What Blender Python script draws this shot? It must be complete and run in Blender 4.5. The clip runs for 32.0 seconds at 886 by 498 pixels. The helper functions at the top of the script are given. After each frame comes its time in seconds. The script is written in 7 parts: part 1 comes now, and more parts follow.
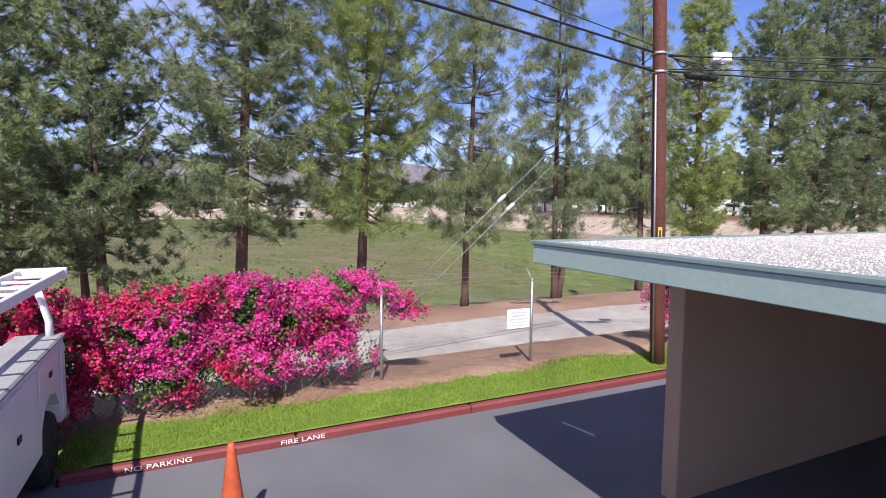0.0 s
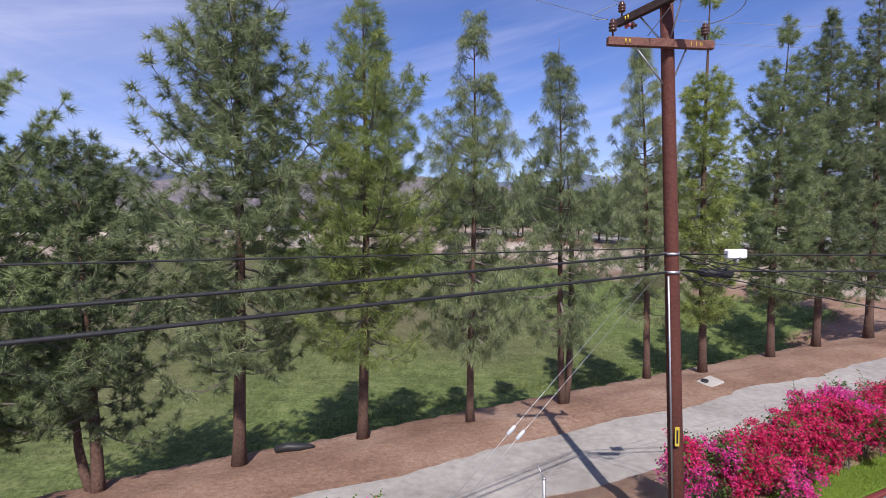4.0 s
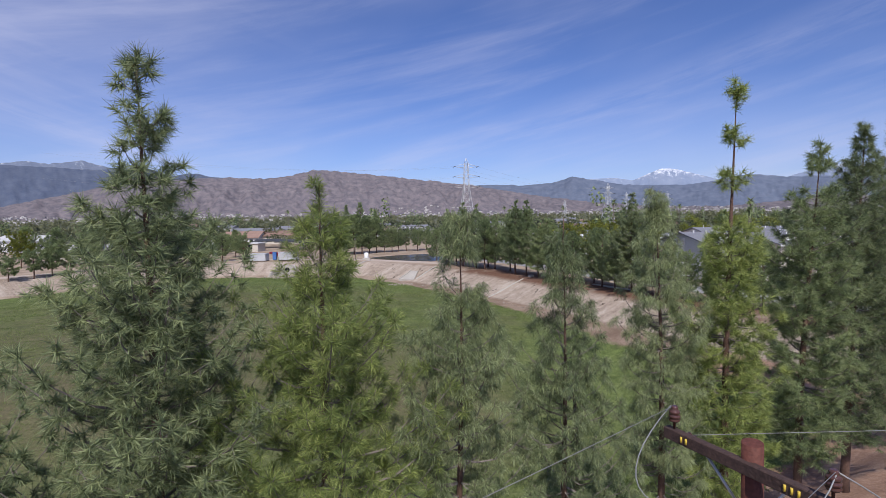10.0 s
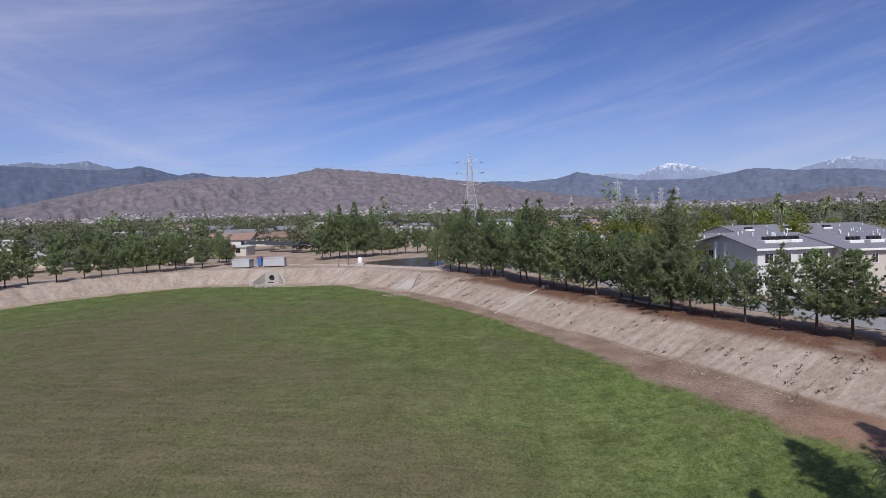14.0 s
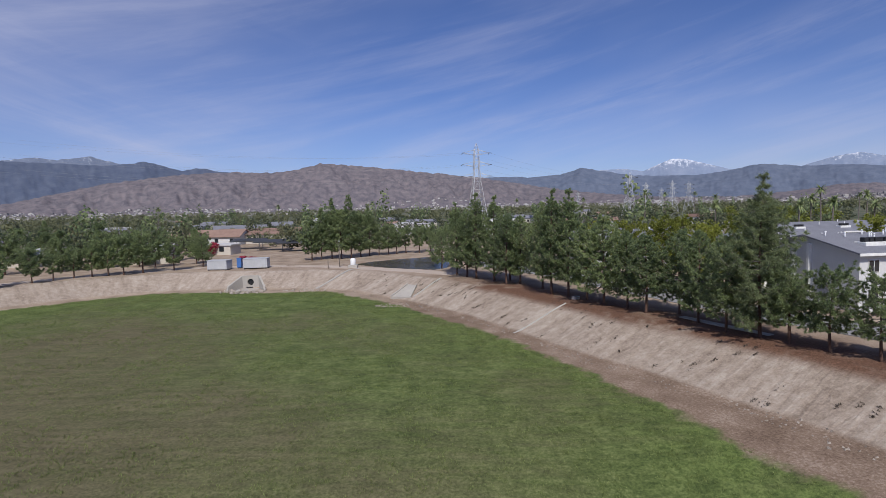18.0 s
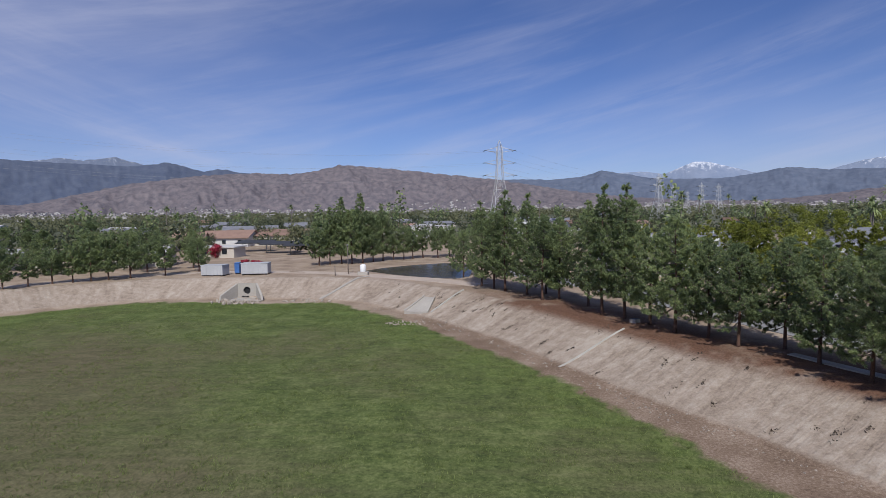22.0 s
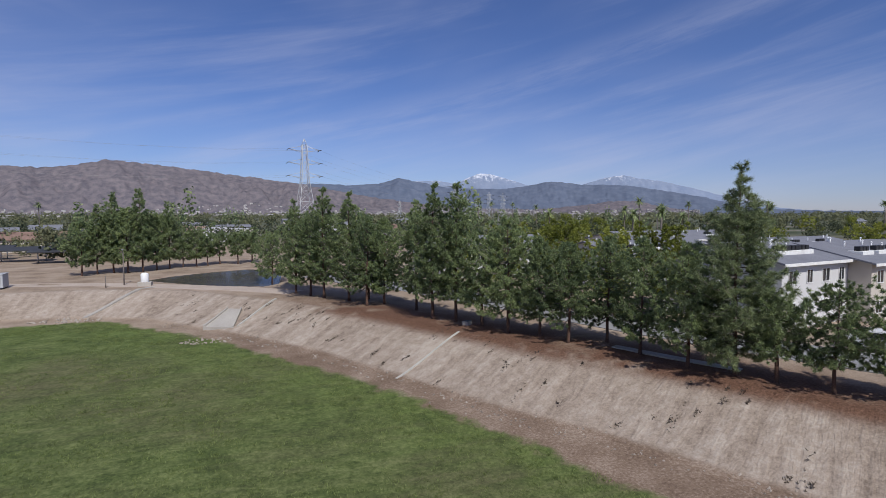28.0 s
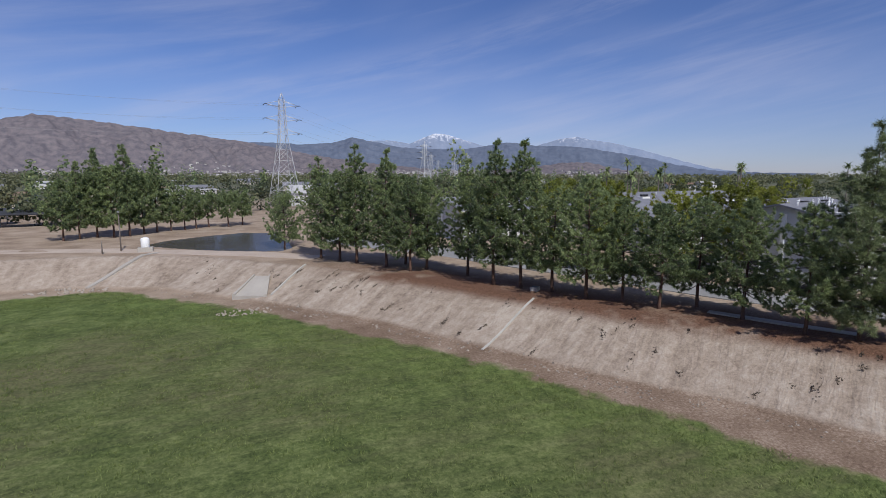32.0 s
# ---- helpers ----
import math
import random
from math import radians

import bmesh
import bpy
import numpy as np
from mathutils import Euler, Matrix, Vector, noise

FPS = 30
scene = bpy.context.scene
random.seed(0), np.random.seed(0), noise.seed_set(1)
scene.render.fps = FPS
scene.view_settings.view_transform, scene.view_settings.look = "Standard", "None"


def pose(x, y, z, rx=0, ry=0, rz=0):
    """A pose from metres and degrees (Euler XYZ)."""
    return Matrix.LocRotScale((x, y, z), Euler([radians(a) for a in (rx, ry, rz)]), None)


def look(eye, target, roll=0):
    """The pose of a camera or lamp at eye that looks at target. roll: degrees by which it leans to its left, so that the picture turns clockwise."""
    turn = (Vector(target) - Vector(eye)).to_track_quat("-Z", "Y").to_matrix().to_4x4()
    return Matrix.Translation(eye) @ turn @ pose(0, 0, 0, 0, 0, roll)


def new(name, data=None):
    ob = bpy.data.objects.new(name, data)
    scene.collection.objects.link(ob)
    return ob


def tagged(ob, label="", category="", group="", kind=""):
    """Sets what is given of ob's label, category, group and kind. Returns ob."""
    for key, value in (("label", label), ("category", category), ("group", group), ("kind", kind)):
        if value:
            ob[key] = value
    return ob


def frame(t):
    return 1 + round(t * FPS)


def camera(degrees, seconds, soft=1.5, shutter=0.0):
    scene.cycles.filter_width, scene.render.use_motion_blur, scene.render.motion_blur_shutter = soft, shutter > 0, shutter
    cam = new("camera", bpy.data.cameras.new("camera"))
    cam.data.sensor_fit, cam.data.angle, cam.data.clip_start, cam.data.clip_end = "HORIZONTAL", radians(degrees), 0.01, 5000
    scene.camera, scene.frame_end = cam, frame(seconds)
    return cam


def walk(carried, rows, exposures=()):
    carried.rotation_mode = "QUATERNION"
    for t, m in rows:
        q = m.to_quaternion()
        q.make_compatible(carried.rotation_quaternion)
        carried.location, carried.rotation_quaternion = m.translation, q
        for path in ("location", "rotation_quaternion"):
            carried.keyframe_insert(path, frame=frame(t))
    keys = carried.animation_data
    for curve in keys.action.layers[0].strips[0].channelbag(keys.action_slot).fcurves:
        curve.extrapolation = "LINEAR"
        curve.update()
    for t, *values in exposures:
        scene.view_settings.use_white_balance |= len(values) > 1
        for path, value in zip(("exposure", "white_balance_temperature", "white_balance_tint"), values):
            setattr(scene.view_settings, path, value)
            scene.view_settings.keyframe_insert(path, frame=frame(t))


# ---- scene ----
cam = camera(79.7, 32.0, soft=0.45)
PATH = [
    (0, (0.177, -0.588, 2.962), (0.155, 1.405, 2.796), 0.5),
    (0.5, (0.208, -0.55, 3.248), (0.18, 1.444, 3.09), 0.2),
    (1, (0.258, -0.502, 3.729), (0.221, 1.491, 3.557), -0.2),
    (1.5, (0.264, -0.412, 4.162), (0.227, 1.58, 3.988), -0.2),
    (2, (0.236, -0.312, 4.54), (0.209, 1.682, 4.385), -0.5),
    (4.5, (0.111, 0.113, 6.642), (0.087, 2.109, 6.512), -1),
    (5, (0.137, 0.134, 7.246), (0.107, 2.129, 7.117), -0.9),
    (5.5, (0.122, 0.142, 7.902), (0.093, 2.137, 7.772), -0.9),
    (6, (0.134, 0.143, 8.517), (0.104, 2.139, 8.391), -0.9),
    (6.5, (0.151, 0.13, 9.134), (0.12, 2.126, 9.015), -1),
    (7, (0.175, 0.133, 9.808), (0.141, 2.129, 9.69), -0.9),
    (7.5, (0.188, 0.198, 10.525), (0.156, 2.194, 10.407), -1),
    (8, (0.234, 0.361, 11.111), (0.2, 2.358, 10.995), -1),
    (8.5, (0.272, 0.716, 11.394), (0.237, 2.712, 11.277), -1),
    (9, (0.316, 1.324, 11.457), (0.277, 3.321, 11.342), -1),
    (9.5, (0.381, 2.172, 11.468), (0.388, 4.169, 11.351), -1.1),
    (10, (0.463, 3.223, 11.47), (0.472, 5.219, 11.346), -0.9),
    (10.5, (0.574, 4.412, 11.442), (0.581, 6.408, 11.319), -1.1),
    (11, (0.699, 5.691, 11.408), (0.701, 7.688, 11.285), -1.2),
    (11.5, (0.819, 7.095, 11.379), (0.819, 9.091, 11.253), -1.2),
    (12, (0.923, 8.594, 11.493), (0.921, 10.589, 11.365), -1.4),
    (12.5, (1.02, 10.08, 11.6), (1.015, 12.076, 11.471), -1.45),
    (13, (1.09, 11.45, 11.8), (1.084, 13.446, 11.668), -1.45),
    (13.5, (1.16, 12.93, 12.03), (1.152, 14.925, 11.894), -1.45),
    (14, (1.18, 14.42, 12.08), (1.171, 16.416, 11.945), -1.45),
    (14.5, (1.165, 15.95, 12.05), (1.155, 17.945, 11.913), -1.45),
    (16.5, (0.987, 22.026, 11.888), (0.966, 24.021, 11.743), -1.4),
    (17, (0.936, 23.96, 11.876), (0.914, 25.954, 11.729), -1.32),
    (17.5, (0.898, 25.911, 11.886), (0.876, 27.906, 11.735), -1.33),
    (18, (0.85, 27.955, 11.864), (0.828, 29.949, 11.714), -1.38),
    (18.5, (0.769, 30.051, 11.83), (0.746, 32.045, 11.68), -1.35),
    (19, (0.639, 32.09, 11.814), (0.572, 34.083, 11.663), -1.3),
    (19.5, (0.499, 33.995, 11.803), (0.309, 35.98, 11.654), -1.35),
    (20, (0.355, 35.703, 11.81), (0.126, 37.685, 11.664), -1.35),
    (20.5, (0.187, 37.141, 11.831), (0.008, 39.127, 11.685), -1.25),
    (21, (0.06, 38.175, 11.806), (-0.112, 40.163, 11.663), -1.17),
    (21.5, (0.033, 38.737, 11.718), (-0.141, 40.724, 11.578), -1.1),
    (22, (0.082, 38.987, 11.613), (-0.006, 40.98, 11.472), -0.98),
    (22.5, (0.149, 39.144, 11.512), (0.235, 41.137, 11.372), -0.85),
    (23, (0.204, 39.301, 11.418), (0.395, 41.287, 11.279), -0.78),
    (23.5, (0.241, 39.462, 11.339), (0.503, 41.44, 11.201), -0.75),
    (24, (0.269, 39.638, 11.28), (0.581, 41.609, 11.143), -0.75),
    (24.5, (0.285, 39.82, 11.241), (0.636, 41.784, 11.106), -0.7),
    (25, (0.272, 40.044, 11.215), (0.699, 41.993, 11.079), -0.65),
    (25.5, (0.232, 40.4, 11.175), (0.69, 42.342, 11.04), -0.65),
    (26, (0.103, 40.892, 11.128), (0.589, 42.827, 10.995), -0.6),
    (26.5, (-0.123, 41.479, 11.096), (0.392, 43.407, 10.963), -0.5),
    (28.5, (-2.317, 44.393, 11.019), (-1.65, 46.274, 10.89), -0.2),
    (29, (-3.008, 45.153, 11.04), (-2.339, 47.034, 10.91), -0.28),
    (29.5, (-3.774, 45.903, 11.039), (-3.103, 47.783, 10.91), -0.27),
    (30, (-4.621, 46.627, 11.002), (-3.925, 48.498, 10.875), -0.2),
    (30.5, (-5.567, 47.333, 10.96), (-4.844, 49.191, 10.8), -0.1),
    (31, (-6.601, 48.041, 10.923), (-5.877, 49.895, 10.735), 0),
    (31.5, (-7.707, 48.751, 10.899), (-6.937, 50.587, 10.713), 0.08),
    (32, (-8.896, 49.459, 10.921), (-8.096, 51.271, 10.647), 0.1),
]
walk(cam, [(t, look(eye, target, roll)) for t, eye, target, roll in PATH],
     exposures=[(0.0, 0.80, 6500, 15), (1.0, 0.66, 6500, 15), (2.0, 0.44, 6450, 15), (5.0, 0.32, 6400, 15), (6.0, 0.26, 6390, 15), (8.0, 0.04, 6360, 14), (9.0, 0.02, 6350, 13), (13.0, -0.08, 6350, 12), (14.0, -0.16, 6370, 12), (17.0, -0.23, 6400, 11), (19.0, -0.26, 6400, 10), (26.0, -0.27, 6350, 9), (32.0, -0.27, 6350, 9)])

# ---- world, sun ----
SUN_ELEV, SUN_AZ = 46.5, 178.0     # degrees above the horizon; compass bearing of the sun from +y, clockwise
world = bpy.data.worlds.new("sky_world")
scene.world = world
world.use_nodes = True
wn, wl = world.node_tree.nodes, world.node_tree.links
wn.clear()


def wnode(kind, **kw):
    n = wn.new(kind)
    for k, v in kw.items():
        n.inputs[k].default_value = v
    return n


sky = wn.new("ShaderNodeTexSky")
sky.sky_type = "NISHITA"
sky.sun_disc = False
sky.sun_elevation = radians(SUN_ELEV)
sky.sun_rotation = radians(SUN_AZ)
sky.altitude, sky.air_density, sky.dust_density, sky.ozone_density = 300, 1.0, 0.15, 5.0
coord = wn.new("ShaderNodeTexCoord")
sep = wn.new("ShaderNodeSeparateXYZ")
wl.new(coord.outputs["Generated"], sep.inputs[0])


def wmath(op, a, b=None):
    n = wn.new("ShaderNodeMath")
    n.operation = op
    for i, v in enumerate((a, b)):
        if v is None:
            continue
        if isinstance(v, (int, float)):
            n.inputs[i].default_value = v
        else:
            wl.new(v, n.inputs[i])
    return n.outputs[0]


azim = wmath("ARCTAN2", sep.outputs["X"], sep.outputs["Y"])
elev = wmath("ARCSINE", sep.outputs["Z"])


def streaks(slope, long_, wide, scale, lo, hi, detail, seed):
    """Wisps of high cloud drawn out along shallow slanting lines of the sky."""
    c = wn.new("ShaderNodeCombineXYZ")
    wl.new(wmath("MULTIPLY", wmath("ADD", azim, wmath("MULTIPLY", elev, slope)), long_), c.inputs[0])
    wl.new(wmath("MULTIPLY", wmath("SUBTRACT", elev, wmath("MULTIPLY", azim, slope)), wide), c.inputs[1])
    c.inputs[2].default_value = seed
    n = wnode("ShaderNodeTexNoise", Scale=scale, Detail=detail, Roughness=0.6, Distortion=0.25)
    wl.new(c.outputs[0], n.inputs["Vector"])
    r = wn.new("ShaderNodeMapRange")
    r.interpolation_type = "SMOOTHSTEP"
    r.inputs["From Min"].default_value, r.inputs["From Max"].default_value = lo, hi
    wl.new(n.outputs["Fac"], r.inputs["Value"])
    return r


def span(v, lo, hi):
    r = wn.new("ShaderNodeMapRange")
    r.interpolation_type = "SMOOTHSTEP"
    r.inputs["From Min"].default_value, r.inputs["From Max"].default_value = lo, hi
    wl.new(v, r.inputs["Value"])
    return r.outputs[0]


rising = streaks(0.21, 1.0, 9.0, 1.5, 0.46, 0.80, 8, 3.7)
falling = streaks(-0.30, 1.2, 7.0, 1.4, 0.44, 0.80, 7, 9.2)
west = wmath("SUBTRACT", 1.0, span(azim, radians(-34), radians(-8)))
wisps = wmath("ADD", wmath("MULTIPLY", rising.outputs[0], 0.62), wmath("MULTIPLY", falling.outputs[0], wmath("MULTIPLY", west, 0.6)))


def trail(az0, el0, az1, el1, width, lo, hi, seed):
    """One drawn-out band of high cloud between two points of the sky, broken along its length."""
    k = (el1 - el0) / (az1 - az0)
    off = wmath("SUBTRACT", wmath("SUBTRACT", elev, wmath("MULTIPLY", azim, k)), radians(el0 - k * az0))
    n = wnode("ShaderNodeTexNoise", Scale=1.0, Detail=6, Roughness=0.65)
    c = wn.new("ShaderNodeCombineXYZ")
    wl.new(wmath("MULTIPLY", azim, 7.0), c.inputs[0])
    wl.new(wmath("MULTIPLY", off, 46.0), c.inputs[1])
    c.inputs[2].default_value = seed
    wl.new(c.outputs[0], n.inputs["Vector"])
    soft_edge = wmath("SUBTRACT", 1.0, span(wmath("ABSOLUTE", wmath("ADD", off, wmath("MULTIPLY", wmath("SUBTRACT", n.outputs["Fac"], 0.5), radians(width * 1.2)))), 0.0, radians(width)))
    ends = wmath("MULTIPLY", span(azim, radians(lo), radians(lo + 9)), wmath("SUBTRACT", 1.0, span(azim, radians(hi - 9), radians(hi))))
    return wmath("MULTIPLY", wmath("MULTIPLY", soft_edge, ends), span(n.outputs["Fac"], 0.18, 0.75))


veil = wmath("ADD", streaks(0.15, 0.8, 2.4, 1.0, 0.36, 0.85, 4, 1.3).outputs[0], wmath("MULTIPLY", west, 0.35))
add = wn.new("ShaderNodeMath")
add.operation = "MULTIPLY_ADD"
wl.new(veil, add.inputs[0])
add.inputs[1].default_value = 0.5
both = wn.new("ShaderNodeMath")
both.operation = "MULTIPLY"
for band, much in ((trail(-40, 9.9, -22, 4.2, 1.3, -60, -18, 2.0), 0.45), (trail(-14, 7.6, 8.8, 13.3, 0.9, -22, 14, 5.0), 0.35), (trail(-5, 6.0, 31, 14.7, 2.4, -12, 58, 8.0), 0.42),
                   (trail(16, 8.0, 40, 12.4, 1.1, 10, 60, 11.0), 0.22), (trail(-44, 12.0, -12, 21.0, 2.2, -66, 4, 14.0), 0.25)):
    wisps = wmath("ADD", wisps, wmath("MULTIPLY", band, much))
wl.new(wisps, both.inputs[0])
both.inputs[1].default_value = 0.55
wl.new(both.outputs[0], add.inputs[2])
amount = wn.new("ShaderNodeMath")
amount.operation = "MULTIPLY"
amount.use_clamp = True
wl.new(add.outputs[0], amount.inputs[0])
amount.inputs[1].default_value = 0.8
deep = wn.new("ShaderNodeMixRGB")
deep.blend_type = "MULTIPLY"
deep.inputs[0].default_value = 1.0
wl.new(sky.outputs[0], deep.inputs[1])
deep.inputs[2].default_value = (0.86, 0.88, 1.22, 1)
cloud = wn.new("ShaderNodeMixRGB")
wl.new(amount.outputs[0], cloud.inputs[0])
wl.new(deep.outputs[0], cloud.inputs[1])
cloud.inputs[2].default_value = (7.4, 7.6, 9.8, 1)
bg = wnode("ShaderNodeBackground", Strength=0.085)
wl.new(cloud.outputs[0], bg.inputs[0])
wout = wn.new("ShaderNodeOutputWorld")
wl.new(bg.outputs[0], wout.inputs[0])

sun_data = bpy.data.lights.new("sun", "SUN")
sun_data.energy, sun_data.angle, sun_data.color = 4.6, radians(0.53), (1.0, 0.95, 0.88)
sun = new("sun", sun_data)
_e, _a = radians(SUN_ELEV), radians(SUN_AZ)
sun_way = Vector((math.sin(_a) * math.cos(_e), math.cos(_a) * math.cos(_e), math.sin(_e)))
sun.matrix_world = look(sun_way * 50, (0, 0, 0))


# ---- materials ----
def material(name, dark, light, rough=0.8, scale=1.0, fine=14.0, mottle=0.5, bump=0.0, bump_scale=40.0, metal=0.0, island=0.0, spread=0.0, spec=0.35):
    """Two scales of variation between two base colours, with relief. island: tint steps from piece to piece of one mesh; spread: from object to object."""
    m = bpy.data.materials.new(name)
    m.use_nodes = True
    nt, lk = m.node_tree.nodes, m.node_tree.links
    b = nt["Principled BSDF"]
    tc = nt.new("ShaderNodeTexCoord")
    big = nt.new("ShaderNodeTexNoise")
    big.inputs["Scale"].default_value, big.inputs["Detail"].default_value = scale, 3
    small = nt.new("ShaderNodeTexNoise")
    small.inputs["Scale"].default_value, small.inputs["Detail"].default_value = fine, 4
    for n in (big, small):
        lk.new(tc.outputs["Object"], n.inputs["Vector"])
    mix = nt.new("ShaderNodeMath")
    mix.operation = "MULTIPLY_ADD"
    lk.new(small.outputs["Fac"], mix.inputs[0])
    mix.inputs[1].default_value = 1 - mottle
    part_ = nt.new("ShaderNodeMath")
    part_.operation = "MULTIPLY"
    lk.new(big.outputs["Fac"], part_.inputs[0])
    part_.inputs[1].default_value = mottle
    lk.new(part_.outputs[0], mix.inputs[2])
    fac = mix.outputs[0]
    for on, node, socket in ((island, "ShaderNodeNewGeometry", "Random Per Island"), (spread, "ShaderNodeObjectInfo", "Random")):
        if on:
            g = nt.new(node)
            s = nt.new("ShaderNodeMath")
            s.operation = "MULTIPLY_ADD"
            lk.new(g.outputs[socket], s.inputs[0])
            s.inputs[1].default_value = on
            sub = nt.new("ShaderNodeMath")
            sub.operation = "SUBTRACT"
            lk.new(fac, sub.inputs[0])
            sub.inputs[1].default_value = on / 2
            lk.new(sub.outputs[0], s.inputs[2])
            fac = s.outputs[0]
    ramp = nt.new("ShaderNodeValToRGB")
    ramp.color_ramp.elements[0].position, ramp.color_ramp.elements[1].position = 0.3, 0.7
    ramp.color_ramp.elements[0].color, ramp.color_ramp.elements[1].color = (*dark, 1), (*light, 1)
    lk.new(fac, ramp.inputs[0])
    lk.new(ramp.outputs[0], b.inputs["Base Color"])
    b.inputs["Roughness"].default_value, b.inputs["Metallic"].default_value = rough, metal
    b.inputs["Specular IOR Level"].default_value = spec
    if bump:
        bn = nt.new("ShaderNodeTexNoise")
        bn.inputs["Scale"].default_value, bn.inputs["Detail"].default_value = bump_scale, 4
        lk.new(tc.outputs["Object"], bn.inputs["Vector"])
        bp = nt.new("ShaderNodeBump")
        bp.inputs["Strength"].default_value, bp.inputs["Distance"].default_value = bump, 0.02
        lk.new(bn.outputs["Fac"], bp.inputs["Height"])
        lk.new(bp.outputs[0], b.inputs["Normal"])
    return m


def leafy(name, dark, light, glow=0.25, rough=0.6, spread=0.25):
    """Leaves and needles: a tint from leaf to leaf, a slower one over the crown, some light let through."""
    m = material(name, dark, light, rough, 0.9, 6.0, 0.6, island=0.5, spread=spread, spec=0.25)
    nt, lk = m.node_tree.nodes, m.node_tree.links
    b, out = nt["Principled BSDF"], nt["Material Output"]
    ramp = [n for n in nt if n.bl_idname == "ShaderNodeValToRGB"][0]
    t = nt.new("ShaderNodeBsdfTranslucent")
    lk.new(ramp.outputs[0], t.inputs[0])
    mx = nt.new("ShaderNodeMixShader")
    mx.inputs[0].default_value = glow
    lk.new(b.outputs[0], mx.inputs[1])
    lk.new(t.outputs[0], mx.inputs[2])
    lk.new(mx.outputs[0], out.inputs["Surface"])
    return m


ASPHALT = material("asphalt", (0.078, 0.079, 0.090), (0.150, 0.151, 0.166), 0.85, 0.5, 60, 0.55, 0.35, 120)
ROAD_SLAB = material("worn_road_concrete", (0.22, 0.20, 0.18), (0.42, 0.395, 0.365), 0.9, 0.5, 5, 0.55, 0.4, 30)
CEMENT = material("cement", (0.29, 0.27, 0.245), (0.45, 0.42, 0.38), 0.85, 0.6, 14, 0.5, 0.3, 50)
RED_KERB = material("red_kerb_paint", (0.12, 0.026, 0.028), (0.21, 0.050, 0.050), 0.6, 1.2, 30, 0.5, 0.3, 80)
WHITE_PAINT = material("white_paint", (0.60, 0.60, 0.58), (0.85, 0.85, 0.83), 0.6, 3, 40, 0.4)
STUCCO = material("tan_stucco", (0.36, 0.24, 0.165), (0.45, 0.31, 0.22), 0.9, 0.8, 50, 0.5, 0.35, 160)
FASCIA = material("green_fascia_paint", (0.23, 0.315, 0.285), (0.30, 0.385, 0.35), 0.6, 1.5, 25, 0.5, 0.05, 40)
DRIP = material("grey_drip_edge", (0.20, 0.275, 0.265), (0.25, 0.33, 0.315), 0.4, 1.5, 25, 0.5, metal=0.4)
GRAVEL_BED = material("roof_gravel_bed", (0.30, 0.28, 0.265), (0.52, 0.495, 0.47), 0.9, 3, 120, 0.12, 0.9, 120)
PEBBLE = material("roof_pebble", (0.27, 0.25, 0.235), (0.60, 0.575, 0.555), 0.9, 5, 60, 0.5, island=0.8)
POLE_WOOD = material("creosoted_pole_wood", (0.060, 0.021, 0.016), (0.145, 0.048, 0.034), 0.75, 0.8, 22, 0.4, 0.5, 30)
ARM_WOOD = material("weathered_crossarm_wood", (0.10, 0.045, 0.035), (0.22, 0.10, 0.075), 0.8, 1.5, 25, 0.4, 0.5, 40)
STEEL = material("galvanised_steel", (0.36, 0.37, 0.38), (0.55, 0.56, 0.57), 0.45, 3, 40, 0.5, metal=0.85)
CABLE = material("black_cable_jacket", (0.012, 0.012, 0.013), (0.03, 0.03, 0.032), 0.6, 3, 30, 0.5)
WIRE = material("weathered_conductor", (0.20, 0.21, 0.21), (0.34, 0.34, 0.34), 0.6, 3, 30, 0.5, metal=0.3)
PORCELAIN = material("brown_porcelain", (0.05, 0.022, 0.018), (0.09, 0.04, 0.03), 0.2, 3, 30, 0.5, spec=0.6)
GREY_PORC = material("grey_porcelain", (0.40, 0.41, 0.42), (0.55, 0.55, 0.55), 0.25, 3, 30, 0.5, spec=0.6)
PINK_PORC = material("pink_polymer", (0.45, 0.12, 0.13), (0.62, 0.22, 0.22), 0.4, 3, 30, 0.5)
WHITE_BOX = material("white_plastic", (0.74, 0.75, 0.76), (0.86, 0.86, 0.86), 0.45, 2, 20, 0.5)
YELLOW_TAG = material("yellow_tag", (0.46, 0.33, 0.04), (0.62, 0.46, 0.07), 0.5, 4, 30, 0.5)
CONE_ORANGE = material("faded_orange_cone", (0.34, 0.060, 0.026), (0.50, 0.105, 0.042), 0.55, 2.5, 20, 0.6, 0.1, 30)
TRUCK_WHITE = material("white_truck_paint", (0.66, 0.67, 0.68), (0.78, 0.79, 0.80), 0.3, 1.0, 12, 0.6, spec=0.5)
RUBBER = material("tyre_rubber", (0.012, 0.012, 0.012), (0.03, 0.03, 0.03), 0.8, 4, 40, 0.5)
DARK_TRIM = material("dark_plastic_trim", (0.012, 0.012, 0.014), (0.03, 0.03, 0.033), 0.5, 3, 30, 0.5)
BARK = material("pine_bark", (0.055, 0.032, 0.024), (0.17, 0.10, 0.075), 0.95, 1.6, 18, 0.4, 1.0, 22)
BARK_GREY = material("grey_branch_bark", (0.10, 0.085, 0.075), (0.24, 0.21, 0.19), 0.95, 1.6, 18, 0.4, 0.7, 22)
NEEDLE = leafy("pine_needles", (0.120, 0.160, 0.082), (0.370, 0.425, 0.215), 0.44)
NEEDLE_YELLOW = leafy("bright_pine_needles", (0.145, 0.200, 0.060), (0.430, 0.490, 0.160), 0.46)
